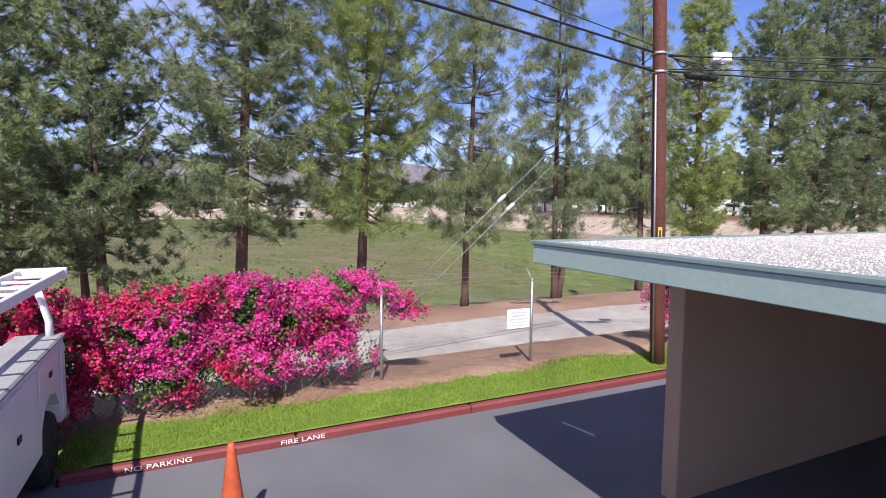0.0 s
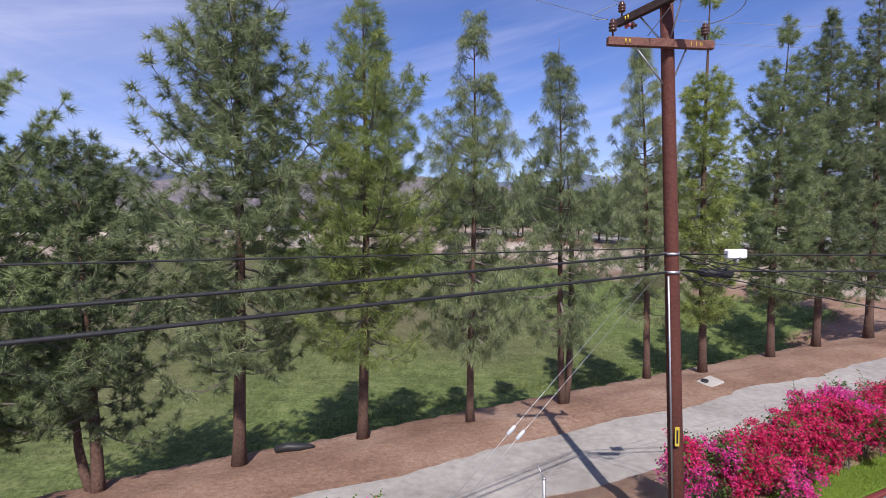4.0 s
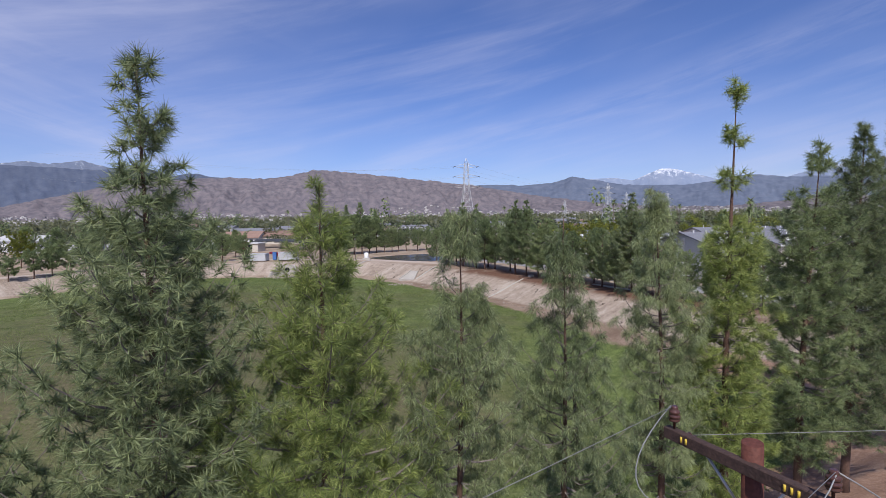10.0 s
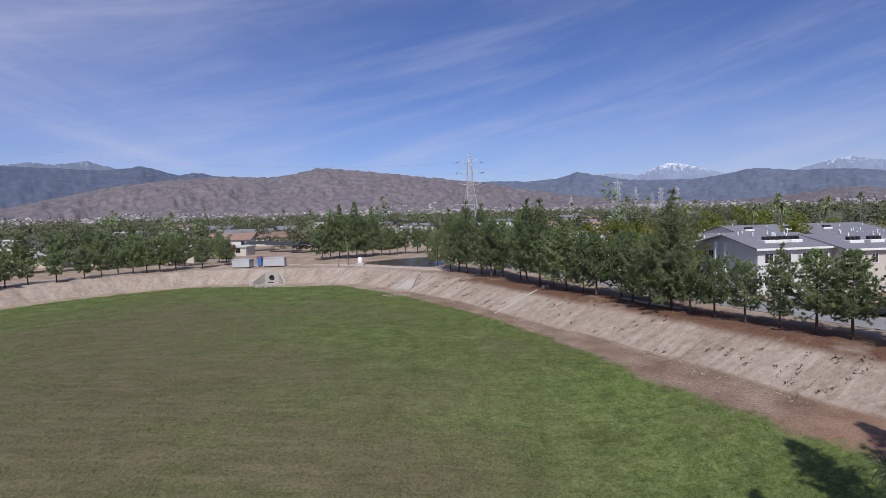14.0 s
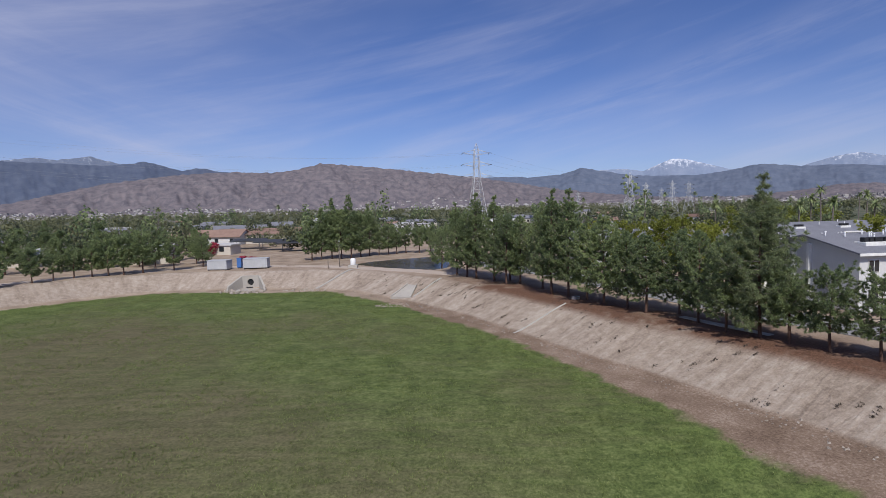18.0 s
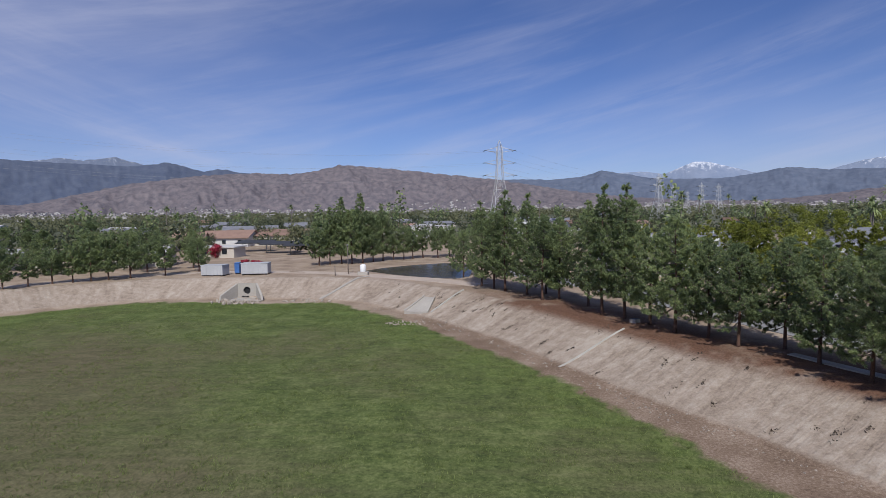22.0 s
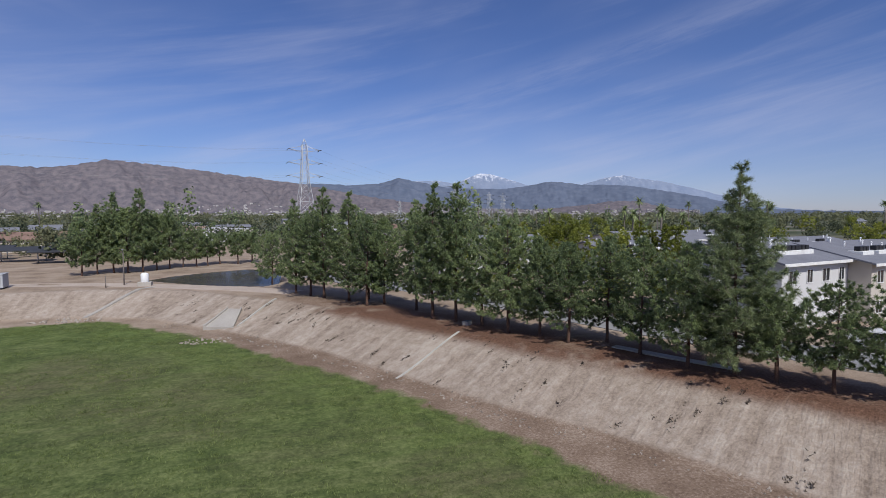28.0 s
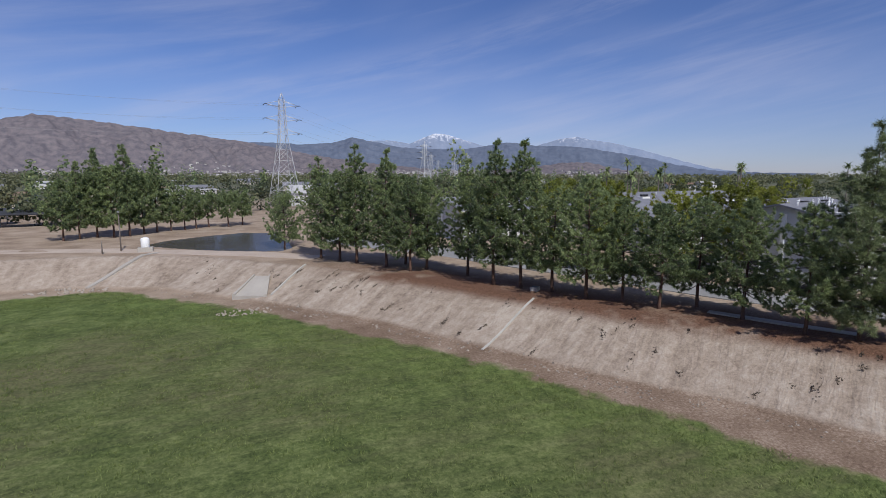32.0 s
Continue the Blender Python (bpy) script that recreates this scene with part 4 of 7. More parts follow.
KINDS = [bank_kind(31, 6.9, 2.55, HEAD), bank_kind(32, 7.9, 2.65, HEAD), bank_kind(33, 10.2, 2.05, TALL, bare=((0.86, 0.89),)), bank_kind(34, 6.2, 2.55, ROUND),
         bank_kind(35, 11.4, 3.1, BROAD, NEEDLE, 0.8, droop=0.6, tuft=0.30, needles=64, width=0.0085, bare=((0.90, 0.925),)), bank_kind(36, 4.4, 1.9, ROUND, base=1.1),
         bank_kind(37, 7.8, 3.0, ROUND, FOLIAGE_LIME, 2.0, False)]
FAR_KINDS = [bank_kind(41, 6.9, 2.5, HEAD, near=False, base=1.1), bank_kind(42, 7.9, 2.5, HEAD, near=False, base=1.1), bank_kind(43, 10.2, 2.0, TALL, near=False, base=1.2), bank_kind(44, 6.2, 2.5, ROUND, near=False, base=1.0),
             KINDS[4], bank_kind(46, 4.4, 1.9, ROUND, base=1.1, near=False), KINDS[6]]
BANK_ROW = [  # x, y, kind, scale, turn
    (35.5, 46.5, 0, 0.97, 0), (33.2, 50, 1, 0.89, 83), (31, 53.1, 0, 0.92, 166), (29.7, 55.1, 0, 0.91, 249), (28.3, 57.3, 2, 0.67, 332), (26.8, 59.7, 3, 0.79, 55), (25.4, 62, 3, 0.82, 138), (24.2, 64.2, 5, 1.02, 221), (23.1, 65.9, 4, 1.01, 304), (21.7, 67.9, 1, 0.90, 27), (21.3, 71.4, 1, 0.92, 110), (21.3, 74.8, 1, 0.92, 193), (18.5, 75.5, 0, 0.98, 276), (17.7, 78.2, 1, 0.90, 359), (16, 80, 1, 1.08, 82), (15.2, 83, 3, 1.12, 165), (13.8, 85.3, 2, 1.12, 248), (12.3, 87.2, 2, 1.13, 331), (12, 91.4, 2, 1.00, 54), (10, 96, 1, 1.06, 137), (8.2, 95.6, 1, 1.07, 220), (6.9, 99, 2, 1.10, 303), (4.6, 101.8, 2, 1.15, 26), (3.4, 104, 1, 1.14, 109), (2, 106.7, 2, 1.04, 192), (-0.4, 118, 3, 1.15, 275), (9, 99.5, 1, 1.10, 358)]
for x, y, k, s, turn in BANK_ROW:
    ob = plant_tree("evergreen_tree", KINDS[k], "tall pointed evergreen standing above the bank row" if k == 4 else "dark green evergreen tree on the bare bank", None, "trees along the bank")
    ob.matrix_basis = pose(x, y, ground_z(x, y), 0, 0, turn) @ Matrix.Diagonal((s, s, s, 1))
LIMES = [(30.5, 80.0, 0.95), (29.0, 93.0, 0.95), (25.0, 88.0, 0.95), (27.5, 82.5, 0.9), (23.5, 96.0, 0.92), (20.5, 104.0, 0.85), (52.0, 92.0, 0.9), (60.0, 82.0, 0.95)]
for i, (x, y, s) in enumerate(LIMES):
    ob = plant_tree("street_tree", KINDS[6], "yellow-green leafy tree beside the apartments", None, "yellow-green trees")
    ob.matrix_basis = pose(x, y, 2.0, 0, 0, 47 * i) @ Matrix.Diagonal((s, s, s, 1))
LEFT_ROW = [(-72, 92), (-70.3, 95.5), (-69.3, 98.5), (-68, 101.5), (-65.5, 104.5), (-63.2, 108.1), (-62.0, 111.0), (-60.3, 113.4), (-58.4, 115.0), (-56.5, 116.2), (-54.6, 117.2), (-52.6, 119.4), (-48.5, 122.2)]
for i, (x, y) in enumerate(LEFT_ROW):
    k, s = ((5, 0.85), (5, 1.0), (3, 0.85))[(i * 7) % 3]
    if i > 8:
        k, s = 3, 0.95 + 0.06 * (i % 3)
    ob = plant_tree("evergreen_tree", FAR_KINDS[k], "small dark tree along the far dirt track", None, "trees along the far track")
    ob.matrix_basis = pose(x, y, ground_z(x, y), 0, 0, 67 * i) @ Matrix.Diagonal((s, s, s, 1))
FAR_GROUP = [(-27.1, 135.6, 0, 0.95), (-25.5, 137.4, 2, 0.85), (-23.6, 138.5, 2, 1.0), (-21.5, 137.6, 1, 1.05), (-19.7, 138.7, 2, 1.05), (-18.0, 140.8, 1, 0.95), (-16.4, 143.0, 2, 0.9),
             (-14.6, 144.6, 3, 0.8), (-12.6, 146.0, 3, 0.85), (-10.9, 147.6, 5, 0.95), (-9.0, 149.4, 5, 1.0), (-5.9, 149.0, 5, 1.0), (-3.5, 151.0, 5, 1.05)]
for i, (x, y, k, s) in enumerate(FAR_GROUP):
    ob = plant_tree("evergreen_tree", FAR_KINDS[k], "dark green evergreen beyond the pond", None, "trees beyond the pond")
    ob.matrix_basis = pose(x, y, ground_z(x, y), 0, 0, 53 * i) @ Matrix.Diagonal((s * 1.1, s * 1.1, s * 1.2, 1))

# larger mixed trees behind the far track
for i, (x, y, k, s) in enumerate(((-92, 108, 0, 1.0), (-87, 114, 6, 0.9), (-83, 119, 0, 1.15), (-78, 121, 3, 1.1), (-74, 126, 2, 0.9), (-70, 124, 0, 1.05), (-66, 129, 1, 0.9), (-60, 131, 0, 1.0), (-55, 128, 3, 1.1), (-50, 134, 0, 0.95),
                                 (-46, 128, 3, 0.9), (-98, 118, 2, 0.9), (-95, 126, 0, 1.2), (-84, 132, 1, 1.0), (-72, 138, 0, 1.2))):
    ob = plant_tree("street_tree" if k == 6 else "evergreen_tree", FAR_KINDS[k], "broad green tree behind the far dirt track", None, "trees behind the far track")
    ob.matrix_basis = pose(x, y, ground_z(x, y), 0, 0, 71 * i) @ Matrix.Diagonal((s, s, s, 1))


# ---- the yard: drive, kerb, verge ----
def yard_slab(name, u0, u1, v0, v1, z0, z1, mat, label, category, bevel=0.0):
    bm = bmesh.new()
    box(bm, (u0, v0, z0), (u1, v1, z1), bevel, YARD)
    return tagged(new(name, bm_mesh(name, bm, mat)), label, category, kind="structure")


yard_slab("drive", -16, 22, -14, KERB_V - 0.002, -0.3, 0.0, ASPHALT, "dark asphalt driveway", "driveway")
yard_slab("apron", -16, -4.12, KERB_V, 3.5, -0.3, -0.004, ASPHALT, "dark asphalt apron beside the hedge", "driveway")
bm = bmesh.new()
rows = []
for i in range(401):
    u = -60 + 0.25 * i
    lo = 5.75 + 0.35 * noise.noise((u * 0.35, 0.0, 4.0)) + 0.12 * noise.noise((u * 1.7, 0.0, 8.0))
    hi = 8.50 + 0.30 * noise.noise((u * 0.30, 7.0, 4.0)) + 0.16 * noise.noise((u * 1.5, 7.0, 8.0))
    rows.append([bm.verts.new((*uv(u, v)[:2], z)) for v, z in ((lo, -0.4), (lo, -0.125), (hi, -0.125), (hi, -0.4))])
for a, b in zip(rows, rows[1:]):
    for k in range(3):
        bm.faces.new((a[k], b[k], b[k + 1], a[k + 1]))
bmesh.ops.recalc_face_normals(bm, faces=bm.faces)
tagged(new("road", bm_mesh("road", bm, ROAD_SLAB)), "pale worn concrete service road with ragged dirt edges", "road", kind="structure")

kerb = tagged(new("kerb"), "red-painted concrete fire lane kerb with white lettering", "kerb", kind="structure")
kerb.matrix_basis = YARD
u = -4.1
while u < 19:
    bm = bmesh.new()
    box(bm, (u, KERB_V, -0.2), (u + 2.44, KERB_V + 0.13, 0.105), 0.028)
    part("kerb_stone", bm, RED_KERB, kerb)
    u += 2.446
for text, u0, width in (("NO PARKING", -3.50, 0.66), ("FIRE LANE", -1.86, 0.53)):
    t = writing("lettering", text, 0.080, pose(u0, KERB_V - 0.004, 0.028, 90, 0, 0), WHITE_PAINT, kerb, "white stencilled words " + text)
    w = t.dimensions.x or 1
    t.matrix_basis = pose(u0, KERB_V - 0.004, 0.028, 90, 0, 0) @ Matrix.Diagonal((width / w, 1, 1, 1))
mark = writing("drive_lettering", "NO PARKING", 0.085, pose(1.74, 6.47, 0.002, 0, 0, -51), WHITE_PAINT)
tagged(mark, "worn white words NO PARKING painted on asphalt", "road marking", kind="structure")


def lawn(name, label, u0, u1, v0, v1, count, height, mat, seed, zfun=None, m=YARD, keep=None):
    rng = np.random.default_rng(seed)
    p = np.stack([rng.uniform(u0, u1, count), rng.uniform(v0, v1, count)], 1)
    if keep is not None:
        p = p[keep(p, rng)]
    n = len(p)
    xy = np.array([(m @ Vector((a, b, 0)))[:2] for a, b in p])
    z = ground_fields(xy[:, 0][None], xy[:, 1][None])[0][0] - 0.01
    root = np.concatenate([xy, z[:, None]], 1)
    ang = rng.uniform(0, 6.28, n)
    side = np.stack([np.cos(ang), np.sin(ang), np.zeros(n)], 1) * (0.10 * height)
    tip = root + np.stack([rng.normal(size=n) * 0.35, rng.normal(size=n) * 0.35, np.ones(n)], 1) * (height * rng.uniform(0.5, 1.2, n))[:, None]
    ob = new(name, tri_mesh(name, np.stack([root - side, root + side, tip], 1), [mat]))
    return tagged(ob, label, "grass", kind="stuff")


bm = bmesh.new()
cols = [[bm.verts.new((*uv(-4.3 + 0.5 * i, v)[:2], ground_z(*uv(-4.3 + 0.5 * i, v)[:2]) + 0.012)) for v in (KERB_V + 0.095, 3.0, 3.25, 3.48 + 0.09 * math.sin(i * 1.3))] for i in range(36)]
for a, b in zip(cols, cols[1:]):
    for k in range(3):
        bm.faces.new((a[k], b[k], b[k + 1], a[k + 1]))
tagged(new("turf", bm_mesh("turf", bm, material("green_turf", (0.075, 0.135, 0.016), (0.16, 0.25, 0.03), 0.9, 2, 30, 0.4, 0.6, 60))), "bright green turf strip behind the kerb", "lawn", kind="structure")
lawn("lawn_grass", "bright green lawn strip behind the red kerb", -4.3, 13, KERB_V + 0.13, 3.72, 70000, 0.062, GRASS, 5,
     keep=lambda p, r: (p[:, 1] < 3.55 + 0.15 * np.sin(p[:, 0] * 2.3) + 0.1 * r.normal(size=len(p))))

# ---- the carport ----
carport = thing("carport", "open carport with tan stucco wall and gravel roof", "carport", YARD)
ROOF_Z = 2.655
# roof and its edges carried back unseen to v = -13, darkening the inside
bm = bmesh.new()
box(bm, (0.07, -13.0, ROOF_Z - 0.12), (14.0, -0.07, ROOF_Z - 0.02))
part("roof_deck", bm, GRAVEL_BED, carport, "flat roof bed of pale gravel")
rng = np.random.default_rng(8)
n = 46000
c = np.stack([rng.uniform(0.09, 7.0, n), -0.08 - 5.4 * rng.random(n) ** 1.2, np.full(n, ROOF_Z - 0.016)], 1)
r = rng.uniform(0.0048, 0.0105, n)[:, None]
a = rng.uniform(0, 6.28, n)
ring = [np.stack([np.cos(a + k * 2.09), np.sin(a + k * 2.09), np.full(n, -0.2)], 1) * r + c for k in range(3)]
tip = c + np.stack([rng.normal(size=n) * 0.3, rng.normal(size=n) * 0.3, np.full(n, 0.75)], 1) * r
pebbles = np.concatenate([np.stack([ring[k], ring[(k + 1) % 3], tip], 1) for k in range(3)])
p = part("roof_gravel", tri_mesh("roof_gravel", pebbles, [PEBBLE]), None, carport, "loose white and grey roof gravel")
p["kind"] = "stuff"
for lo, hi in (((0, -13.0, ROOF_Z - 0.20), (0.05, 0.0, ROOF_Z - 0.035)), ((0.052, -0.05, ROOF_Z - 0.20), (14, 0.0, ROOF_Z - 0.035))):
    bm = bmesh.new()
    box(bm, lo, hi, 0.006)
    part("fascia", bm, FASCIA, carport, "pale green painted fascia board")
for lo, hi in (((-0.015, -13.0, ROOF_Z - 0.033), (0.07, 0.015, ROOF_Z)), ((0.072, -0.07, ROOF_Z - 0.033), (14, 0.015, ROOF_Z))):
    bm = bmesh.new()
    box(bm, lo, hi, 0.005)
    part("drip_edge", bm, DRIP, carport, "grey-green metal drip edge")
bm = bmesh.new()
box(bm, (0.07, -13.0, ROOF_Z - 0.16), (14, -0.07, ROOF_Z - 0.122))
part("soffit", bm, FASCIA, carport, "green painted soffit")
bm = bmesh.new()
box(bm, (1.56, -0.32, -0.02), (14, -0.13, ROOF_Z - 0.162), 0.012)
part("wall", bm, STUCCO, carport, "tan stucco wall")
bm = bmesh.new()
box(bm, (6.1, -12.6, -0.02), (6.28, -0.322, ROOF_Z - 0.162), 0.012)
part("cross_wall", bm, STUCCO, carport, "tan stucco dividing wall")
# unseen wall added across the back to keep daylight out of the carport
bm = bmesh.new()
box(bm, (2.3, -13.0, -0.02), (14, -12.82, ROOF_Z - 0.162), 0.012)
part("unseen_shade_wall", bm, STUCCO, carport, "unseen tan stucco wall added to darken the carport")
bm = bmesh.new()
box(bm, (1.9, -12.8, ROOF_Z - 0.34), (2.02, -0.34, ROOF_Z - 0.163), 0.008)
part("beam", bm, FASCIA, carport, "green painted roof beam")
bm = bmesh.new()
box(bm, (1.9, -12.8, -0.02), (2.02, -12.68, ROOF_Z - 0.342), 0.008)
part("post", bm, FASCIA, carport, "green painted timber post")
yard_slab("carport_floor", 1.45, 14, -13.0, -0.33, -0.05, 0.004, ASPHALT, "dark grey carport floor slab", "floor")

# ---- the utility pole ----
POLE = Vector((3.98, 8.90, 0.12))
HEAD = Vector((3.31, 7.98, 9.34))


def on_pole(z):
    return POLE.lerp(HEAD, (z - POLE.z) / (HEAD.z - POLE.z))


pole = thing("utility_pole", "reddish brown wooden utility pole with two crossarms", "utility pole")
bm = bmesh.new()
tube(bm, [on_pole(-0.2 + 9.54 * i / 8) for i in range(9)], [0.132 - 0.040 * i / 8 for i in range(9)], 14)
part("shaft", bm, POLE_WOOD, pole, "creosoted round timber shaft")


def crossarm(a, b, off, pins, braces):
    a, b = Vector(a), Vector(b)
    way = (b - a).normalized()
    nrm = way.cross(Vector((0, 0, 1))).normalized()
    rot = Matrix((way, nrm, way.cross(nrm) * -1)).transposed().to_4x4()
    bm = bmesh.new()
    box(bm, (-(b - a).length / 2, -0.045, -0.06), ((b - a).length / 2, 0.045, 0.06), 0.008, Matrix.Translation((a + b) / 2) @ rot)
    arm = part("crossarm", bm, ARM_DARK if off else ARM_WOOD, pole, "weathered square timber crossarm")
    for t in pins:
        p = a.lerp(b, t)
        bm = bmesh.new()
        lathe(bm, [(0.012, 0.05), (0.014, 0.14), (0.05, 0.145), (0.06, 0.165), (0.035, 0.18), (0.06, 0.19), (0.06, 0.21), (0.035, 0.225), (0.058, 0.235), (0.055, 0.26), (0.03, 0.275), (0.04, 0.29), (0.025, 0.31)], 14, Matrix.Translation(p))
        part("pin_insulator", bm, PORCELAIN, arm, "dark ribbed pin insulator")
    for t in braces:
        bm = bmesh.new()
        tube(bm, [a.lerp(b, t) + Vector((0, 0, -0.04)), on_pole(((a + b) / 2).z - 0.62)], 0.014, 6)
        part("brace", bm, STEEL, arm, "flat steel brace")
    return arm


mid_hi, mid_lo = on_pole(9.12) + Vector((-0.10, -0.02, 0)), on_pole(8.52) + Vector((-0.16, -0.16, 0))
way_hi, way_lo = Vector((0.40, -0.92, 0.0)).normalized(), Vector((0.99, 0.12, -0.02)).normalized()
ARM_DARK = material("dark_weathered_crossarm_wood", (0.035, 0.022, 0.020), (0.09, 0.055, 0.045), 0.8, 1.5, 25, 0.4, 0.5, 40)
arm_hi = crossarm(mid_hi - way_hi * 0.90, mid_hi + way_hi * 0.90, 1, (0.06, 0.93), (0.27, 0.73))
arm_lo = crossarm(mid_lo - way_lo * 0.80, mid_lo + way_lo * 0.80, 0, (0.05, 0.92), (0.25, 0.75))
for arm, (c, w), ts in ((arm_hi, (mid_hi, way_hi), (-0.66, 0.42)), (arm_lo, (mid_lo, way_lo), (-0.55,))):
    nrm = w.cross(Vector((0, 0, 1))).normalized()
    for t in ts:
        for k in range(3 if t > 0 else 2):
            bm = bmesh.new()
            q = c + w * (t + 0.06 * k) - nrm * 0.048
            side = -nrm if (mid_hi - q).length > -1 else nrm
            tube(bm, [c + w * (t + 0.06 * k) + nrm * 0.049 - Vector((0, 0, 0.03)), c + w * (t + 0.06 * k) + nrm * 0.049 + Vector((0, 0, 0.03))], 0.012, 4)
            part("arm_number", bm, YELLOW_TAG, arm, "yellow number tag bar")
for k, ch in enumerate("110"):
    writing("arm_number", ch, 0.085, Matrix.Translation(mid_lo + way_lo * (0.42 + 0.075 * k) + Vector((0, -0.055, -0.03))) @ pose(0, 0, 0, 90, 0, 7), YELLOW_TAG, arm_lo, "yellow stencilled digit")
# strain insulators on the upper arm's ends
for e, s_ in ((mid_hi - way_hi * 0.80, Vector((0.9, 0.1, -0.02))), (mid_hi + way_hi * 0.90, Vector((0.99, 0.10, -0.03)))):
    for k in range(2):
        bm = bmesh.new()
        d = s_.normalized()
        lathe(bm, [(0.02, 0.0), (0.055, 0.01), (0.06, 0.03), (0.03, 0.05), (0.025, 0.09)], 14, Matrix.Translation(e + d * (0.06 + 0.10 * k) + Vector((0, 0, -0.05))) @ d.to_track_quat("Z", "Y").to_matrix().to_4x4())
        part("strain_insulator", bm, PINK_PORC if k == 0 else PORCELAIN, arm_hi, "pinkish strain insulator disc")
# clamps, conduit and tag on the shaft
for z in (5.45, 5.16):
    bm = bmesh.new()
    lathe(bm, [(0.114, -0.02), (0.120, -0.02), (0.120, 0.02), (0.114, 0.02)], 16, Matrix.Translation(on_pole(z)))
    part("clamp", bm, STEEL, pole, "steel band clamp with hooks")
bm = bmesh.new()
tube(bm, [on_pole(0.2) + Vector((-0.12, -0.13, 0)), on_pole(2.6) + Vector((-0.11, -0.12, 0)), on_pole(5.1) + Vector((-0.10, -0.11, 0))], 0.016, 6)
part("riser_conduit", bm, STEEL, pole, "thin grey riser conduit")
bm = bmesh.new()
box(bm, (-0.035, -0.008, -0.16), (0.035, 0.0, 0.16), 0.002, Matrix.Translation(on_pole(2.45) + Vector((-0.03, -0.152, 0))) @ pose(0, 0, 0, 0, 0, -8))
part("tag", bm, YELLOW_TAG, pole, "yellow vertical pole tag")
bm = bmesh.new()
box(bm, (-0.014, -0.003, -0.11), (0.014, 0.0, 0.11), 0, Matrix.Translation(on_pole(2.45) + Vector((-0.03, -0.162, 0))) @ pose(0, 0, 0, 0, 0, -8))
part("tag_number", bm, DARK_TRIM, pole, "unreadable dark number bar")


def cable(name, label, points, radius, mat, sides=5):
    bm = bmesh.new()
    tube(bm, points, radius, sides)
    return tagged(new(name, bm_mesh(name, bm, mat)), label, "cable")


LEFT, RIGHT = Vector((-0.80, -0.60, 0)), Vector((0.995, 0.09, 0))
for z, dz, r in ((5.45, 0.7, 0.017), (5.16, 1.0, 0.020), (5.55, 1.6, 0.008)):
    s0 = on_pole(z) + Vector((-0.12, -0.09, 0))
    cable("phone_cable", "thick black communication cable strung from the pole", sag(s0, s0 + LEFT * 34 + Vector((0, 0, dz)), 0.12, 20), r, CABLE)
for z, dz, r in ((5.44, 0.3, 0.012), (5.18, 0.2, 0.016)):
    s0 = on_pole(z) + Vector((0.14, 0, 0))
    cable("phone_cable", "black communication cable strung beside the road", sag(s0, s0 + RIGHT * 36 + Vector((0, 0, dz)), 0.35, 20), r, CABLE)
for z, d, dz in ((5.40, Vector((0.86, -0.50, 0)), -0.8), (5.20, Vector((0.80, -0.60, 0)), -1.1)):
    s0 = on_pole(z) + Vector((0.13, -0.06, 0))
    cable("service_drop", "slack black service drop cable", sag(s0, s0 + d * 18 + Vector((0, 0, dz)), 0.5, 16), 0.009, CABLE)
for t, c, w in ((-0.81, mid_hi, way_hi), (0.79, mid_hi, way_hi), (-0.79, mid_lo, way_lo)):
    s0 = c + w * t + Vector((0, 0, 0.30))
    cable("power_line", "thin bare power conductor strung from the crossarm", sag(s0, s0 + LEFT * 40 + Vector((0, 0, 0.6)), 0.5, 20), 0.0032, WIRE)
for t, c, w in ((-0.70, mid_hi, way_hi), (0.98, mid_hi, way_hi), (0.74, mid_lo, way_lo)):
    s0 = c + w * t + Vector((0.12, 0.01, 0.02))
    cable("power_line", "thin bare power conductor strung from the crossarm", sag(s0, s0 + RIGHT * 40 + Vector((0, 0, 0.4)), 0.45, 20), 0.0032, WIRE)
# jumpers between the arms
for a, b, out in ((mid_hi - way_hi * 0.84 + Vector((0, 0, 0.3)), mid_lo - way_lo * 0.79 + Vector((0, 0, 0.3)), Vector((-0.35, -0.1, -0.1))),
                  (mid_hi + way_hi * 0.8 + Vector((0, 0, 0.3)), mid_lo + way_lo * 0.74 + Vector((0, 0, 0.3)), Vector((0.42, -0.2, -0.15))),
                  (mid_hi + way_hi * 0.8 + Vector((0, 0, 0.3)), mid_lo - way_lo * 0.2 + Vector((0, 0, 0.1)), Vector((-0.1, -0.3, -0.1)))):
    pts = [a.lerp(b, i / 10) + out * (4 * (i / 10) * (1 - i / 10)) for i in range(11)]
    bm = bmesh.new()
    tube(bm, pts, 0.006, 5)
    part("jumper_wire", bm, WIRE, pole, "looped jumper wire")
# the tangle at the clamps
rng = np.random.default_rng(4)
for i in range(9):
    a = on_pole(5.42 - 0.28 * (i % 2)) + Vector((0.13, -0.05, 0))
    b = a + Vector((0.55 + 0.5 * rng.random(), 0.1 * rng.normal(), -0.22 * rng.random()))
    bm = bmesh.new()
    tube(bm, [a.lerp(b, k / 6) + Vector((0, 0.05 * math.sin(k + i), -0.16 * rng.random() * math.sin(math.pi * k / 6))) for k in range(7)], 0.008, 5)
    part("cable_loop", bm, CABLE, pole, "loose black cable loop")
splice = thing("splice_case", "white plastic cable splice housing on the strand", "cable box", Matrix.Translation(on_pole(5.44) + Vector((1.05, 0.1, -0.02))) @ pose(0, 0, 0, 0, 0, 5))
bm = bmesh.new()
box(bm, (-0.16, -0.07, -0.075), (0.16, 0.07, 0.075), 0.022)
part("housing", bm, WHITE_BOX, splice)
bm = bmesh.new()
